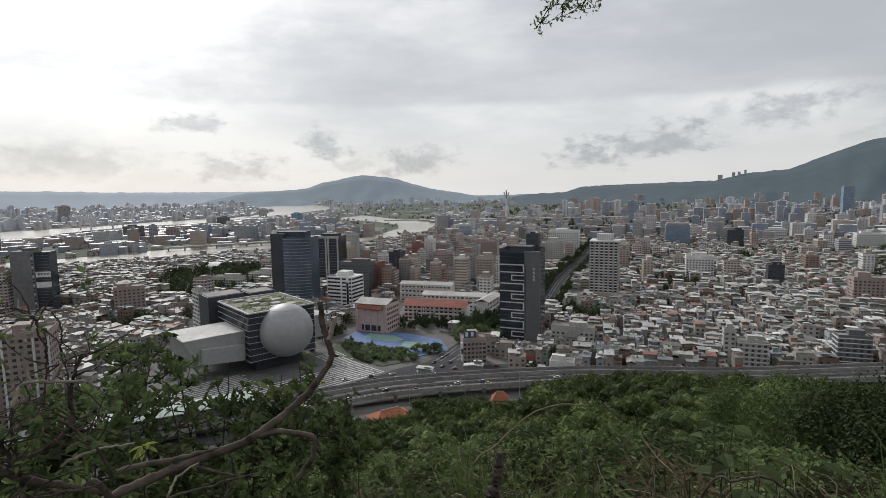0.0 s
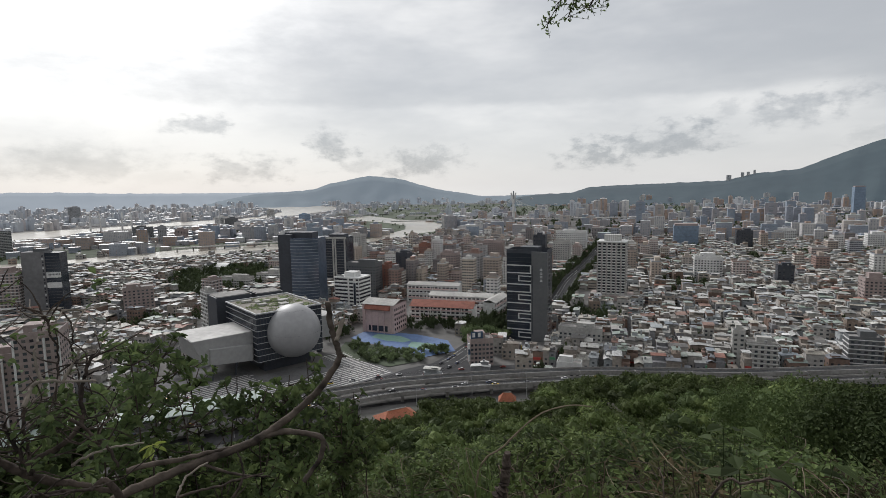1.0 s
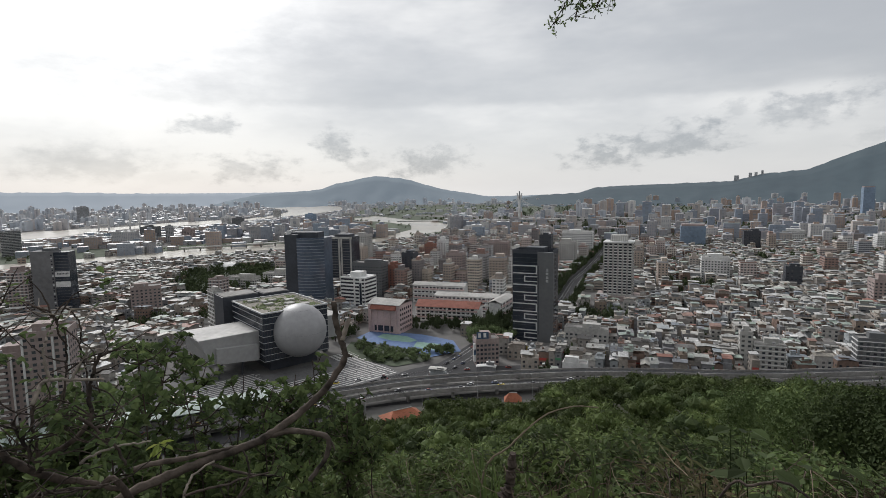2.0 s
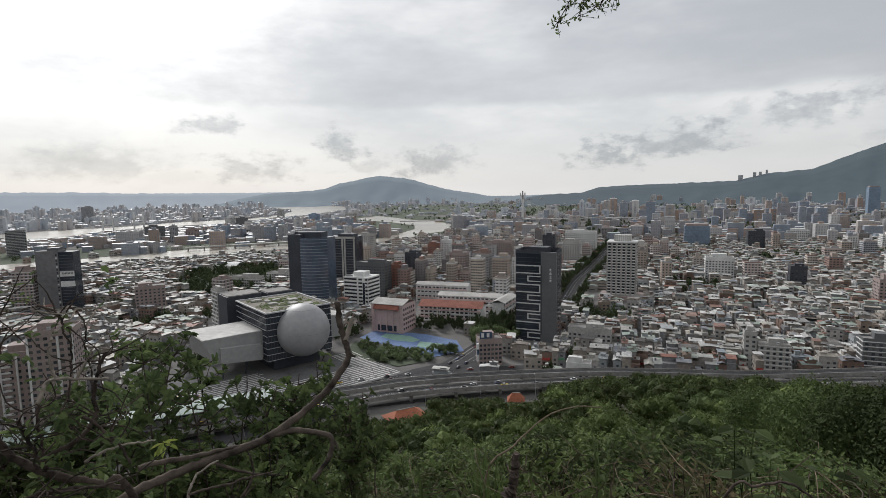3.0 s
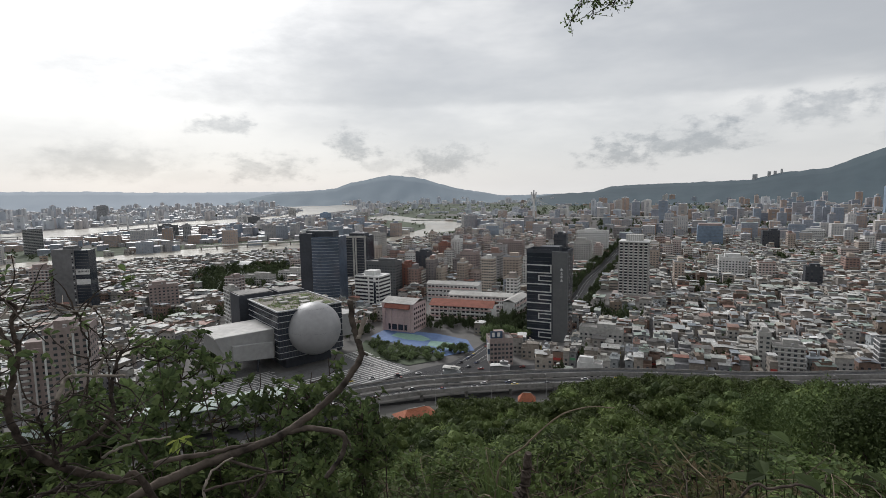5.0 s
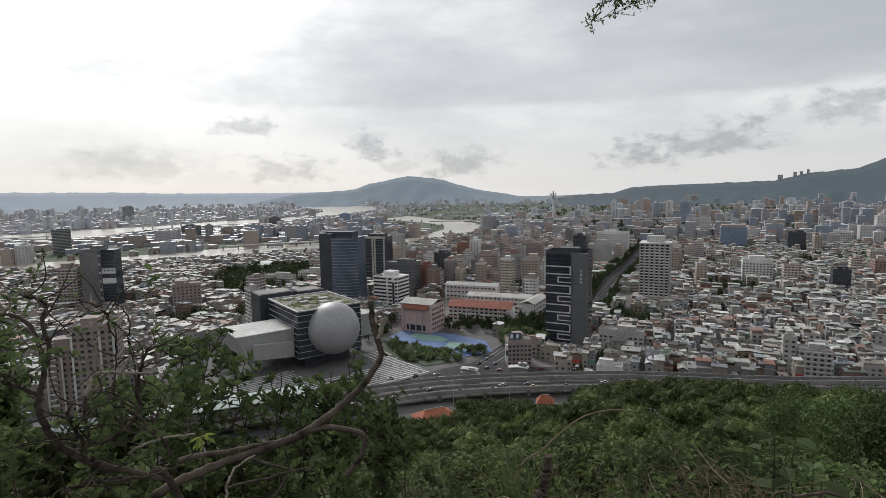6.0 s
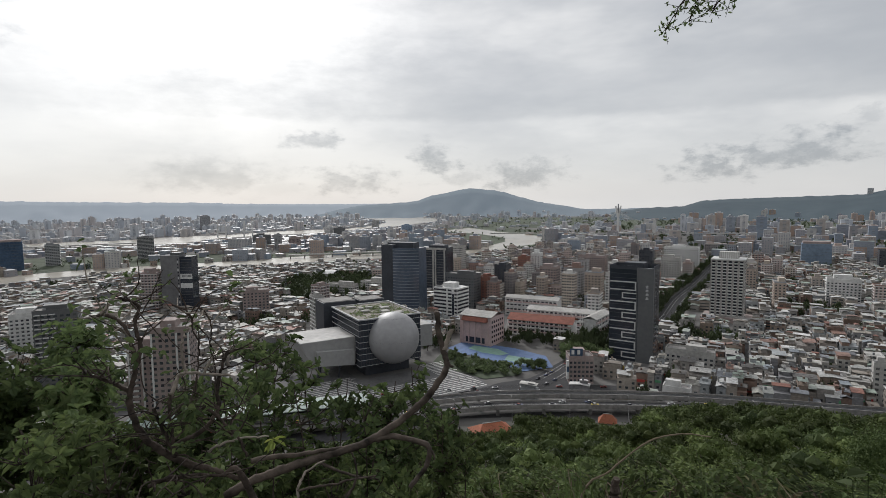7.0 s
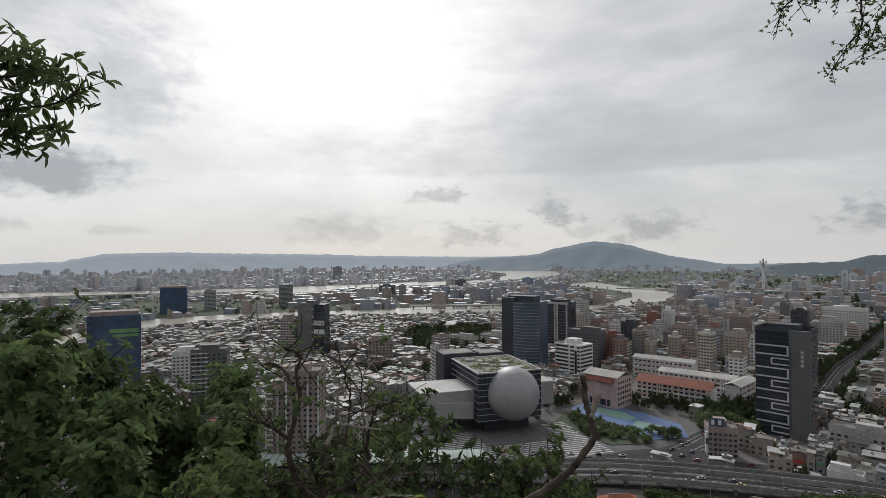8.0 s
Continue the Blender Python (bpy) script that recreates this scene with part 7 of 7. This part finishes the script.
# arching dry stem, stumps and fallen sticks
ar = thing("dry_stem", "long arching dry stem over the scrub", "stem", pose(0.17, 4.0, 126.9))
g = Geo()
limb(g, [(0, 0, -0.6), (0.0, 0.0, 0.79), (0.22, -0.02, 1.12), (0.47, -0.05, 1.37), (0.68, -0.09, 1.46), (0.86, -0.13, 1.47)], 0.010, 0.004, 6)
part("stem", g, M["dry"], ar)
stp = thing("stump", "dark broken stump in the scrub", "stump", pose(0.28, 3.0, 127.0))
g = Geo()
limb(g, [(-0.03, 0, -0.2), (-0.03, 0, 1.08), (0.0, 0, 1.22), (0.02, 0, 1.36), (0.03, -0.01, 1.47)], 0.050, 0.020, 9, 0.012)
part("stem", g, M["bark"], stp)
stk = thing("fallen_stick", "bent brown stick lying in the scrub", "stick", pose(1.17, 2.32, 127.6))
g = Geo()
limb(g, [(-0.3, 0.1, 0.2), (0, 0, 1.01), (0.10, -0.05, 1.08), (0.19, -0.10, 1.13), (0.27, -0.16, 1.10), (0.36, -0.2, 1.0)], 0.007, 0.005, 7)
part("stem", g, M["bark"], stk)
# tangle of thin dry stems low over the slope
g = Geo()
for i in range(560):
    az_, d = radians(rnd(-42, 44)), rnd(2.0, 6.5)
    x, y = d * math.sin(az_), d * math.cos(az_)
    z = ground_z(x, y)
    a, ln = rnd(0, math.tau), rnd(0.25, 0.9)
    dx, dy = math.cos(a) * ln, math.sin(a) * ln
    rise = rnd(0.5, 1.15)
    bend = Vector((rnd(-0.15, 0.15), rnd(-0.15, 0.15), rnd(-0.1, 0.12)))
    line = wavy([(x, y, z - 0.05), Vector((x + dx * 0.25, y + dy * 0.25, z + rise * 0.6)) + bend, Vector((x + dx * 0.65, y + dy * 0.65, z + rise * 0.9)) - bend, (x + dx * 1.2, y + dy * 1.2, z + rise * rnd(0.5, 0.95))], 3, 0.012)
    g.tube(line, [0.008 - 0.0065 * q / (len(line) - 1) for q in range(len(line))], 4)
whole("dry_stems", g, M["dry"], "tangle of thin dry brown stems", "stems", "stuff")

# broad-leaved plants
for x, y, zt, size, n in ((2.02, 3.45, 128.22, 0.17, 6), (1.86, 3.05, 128.18, 0.13, 5), (2.34, 4.42, 128.0, 0.17, 6), (2.6, 3.8, 128.05, 0.15, 5), (1.42, 1.70, 128.84, 0.13, 5)):
    b = thing("broad_leaf_plant", "low plant with large drooping green leaves", "plant", pose(x, y, ground_z(x, y)), "broad-leaved plants")
    h = zt - ground_z(x, y)
    for i in range(n):
        a = math.tau * i / n + rnd(-0.3, 0.3)
        o = Vector((math.cos(a), math.sin(a), 0))
        tip = o * rnd(0.05, 0.2) + Vector((0, 0, h * rnd(0.8, 1.0)))
        g = Geo()
        g.tube([(0, 0, -0.05), tip * 0.6, tip], [0.006, 0.005, 0.003], 5)
        part("stalk", g, M["leaf_near"], b)
        g = Geo()
        g.leaf(tip, (o + Vector((0, 0, -0.15))).normalized(), (Vector((0, 0, 1)) + o * 0.3 + rand_dir() * 0.2).normalized(), size * rnd(0.8, 1.2), size * 0.7, 0.12)
        part("leaf", g, M["leaf_near"], b)
# grass tufts
for x, y, zt in ((0.16, 5.0, 127.55), (0.22, 4.0, 127.9), (0.35, 4.5, 127.6), (-0.3, 3.8, 127.9), (0.9, 3.4, 128.2), (2.3, 2.6, 128.6), (2.7, 3.0, 128.5), (-0.75, 3.0, 128.0)):
    b = thing("grass_tuft", "tuft of long arching grass blades", "grass", pose(x, y, ground_z(x, y)), "grass tufts")
    g = Geo()
    h = max(0.4, zt - ground_z(x, y))
    for i in range(26):
        a, lean = rnd(0, math.tau), rnd(0.08, 0.4)
        o = Vector((math.cos(a), math.sin(a), 0))
        hh, wd = h * rnd(0.6, 1.1), rnd(0.005, 0.010)
        side = Vector((-o.y, o.x, 0)) * wd
        p1, p2, p3 = o * lean * 0.15 + Vector((0, 0, hh * 0.5)), o * lean * 0.5 + Vector((0, 0, hh * 0.9)), o * lean * 1.2 + Vector((0, 0, hh))
        g.solid([side * 0.6, -side * 0.6, p1 + side, p1 - side, p2 + side * 0.7, p2 - side * 0.7, p3], [(0, 1, 3, 2), (2, 3, 5, 4), (4, 5, 6)])
    part("grass", g, M["leaf_near"], b, kind="stuff")

# ---- overhanging trees ----


def hanging(name, label, trunk, sprays, leaf_len, leaf_wid, mat, count, whorl, off):
    """A tree beside the path whose limbs reach into view; sprays: end places of twigs."""
    ox, oy = trunk[0][0], trunk[0][1]
    org = Vector((ox, oy, ground_z(ox, oy)))
    b = thing(name, label, "tree", Matrix.Translation(org))
    g = Geo()
    limb(g, [Vector(p) - org for p in trunk], 0.11, 0.02, 9, 0.02)
    part("trunk", g, M["bark"], b, smooth=True)
    tw, lf = Geo(), Geo()
    for pts in sprays:
        line = wavy([Vector(p) - org for p in pts], 5, 0.012)
        tw.tube(line, [0.011 - 0.008 * i / (len(line) - 1) for i in range(len(line))], 5)
        for i in range(count):
            at = line[min(len(line) - 1, int(len(line) * (0.3 + 0.7 * random.random())))]
            d = (rand_dir() + Vector((0, 0, off))).normalized()
            tip = at + d * rnd(0.04, 0.20)
            tw.tube([at, tip], [0.0035, 0.0015], 3)
            if whorl:
                rosette(lf, tip, d, 7, leaf_len, leaf_wid)
            else:
                for k in range(5):
                    aim, nrm = rand_dir(), rand_dir()
                    if abs(aim.dot(nrm)) < 0.8:
                        lf.leaf(at.lerp(tip, rnd(0.3, 1)), aim, nrm, leaf_len * rnd(0.6, 1.2), leaf_wid)
    part("twigwork", tw, M["bark"], b, kind="stuff")
    part("foliage", lf, M[mat], b, kind="stuff")


hanging("overhanging_tree", "tree beside the path with hanging small-leaved twigs", [(2.6, -0.9, 128.0), (2.7, -0.6, 130.0), (2.5, 1.0, 132.0), (2.0, 3.4, 132.5), (1.37, 4.8, 132.20)],
        [[(1.37, 4.8, 132.20), (1.07, 4.87, 131.95), (1.05, 4.87, 131.67), (0.97, 4.89, 131.55), (0.87, 4.91, 131.39)], [(1.37, 4.8, 132.15), (1.17, 4.84, 131.75), (1.04, 4.86, 131.43)], [(1.62, 4.4, 132.25), (1.12, 4.85, 132.05), (0.67, 4.95, 131.95)], [(1.37, 4.8, 132.15), (1.32, 4.8, 131.75), (1.20, 4.83, 131.47)],
         [(1.62, 4.2, 132.35), (1.27, 4.8, 132.05), (0.92, 4.9, 131.91)], [(1.92, 4.2, 132.35), (1.52, 4.7, 131.95), (1.34, 4.8, 131.60)], [(1.9, 3.8, 132.4), (1.42, 4.7, 132.10), (1.17, 4.85, 132.00)], [(1.59, 4.3, 132.35), (1.09, 4.86, 132.10), (0.64, 4.95, 131.98), (0.54, 4.96, 131.85)], [(1.59, 4.3, 132.35), (1.19, 4.86, 132.15), (0.89, 4.9, 132.02)]],
        0.034, 0.019, "leaf_dark", 38, False, -0.1)
hanging("overhanging_tree", "tree beside the path with long narrow dark leaves", [(-5.438, -1.2, 129.100), (-5.238, -0.9, 130.500), (-4.538, 0.3, 131.000), (-3.838, 1.1, 130.850)],
        [[(-3.838, 1.1, 130.850), (-3.538, 1.5, 130.780), (-3.388, 1.75, 130.810), (-3.288, 1.92, 130.900), (-3.228, 1.99, 131.020)], [(-3.838, 1.1, 130.850), (-3.488, 1.6, 130.670), (-3.358, 1.82, 130.720)], [(-3.838, 1.1, 130.900), (-3.458, 1.63, 130.950), (-3.338, 1.83, 131.050)], [(-3.838, 1.1, 130.900), (-3.538, 1.5, 131.050), (-3.438, 1.68, 131.120)], [(-3.838, 1.1, 130.800), (-3.588, 1.45, 130.650), (-3.488, 1.62, 130.600)]],
        0.092, 0.026, "leaf_dark", 25, True, 0.2)
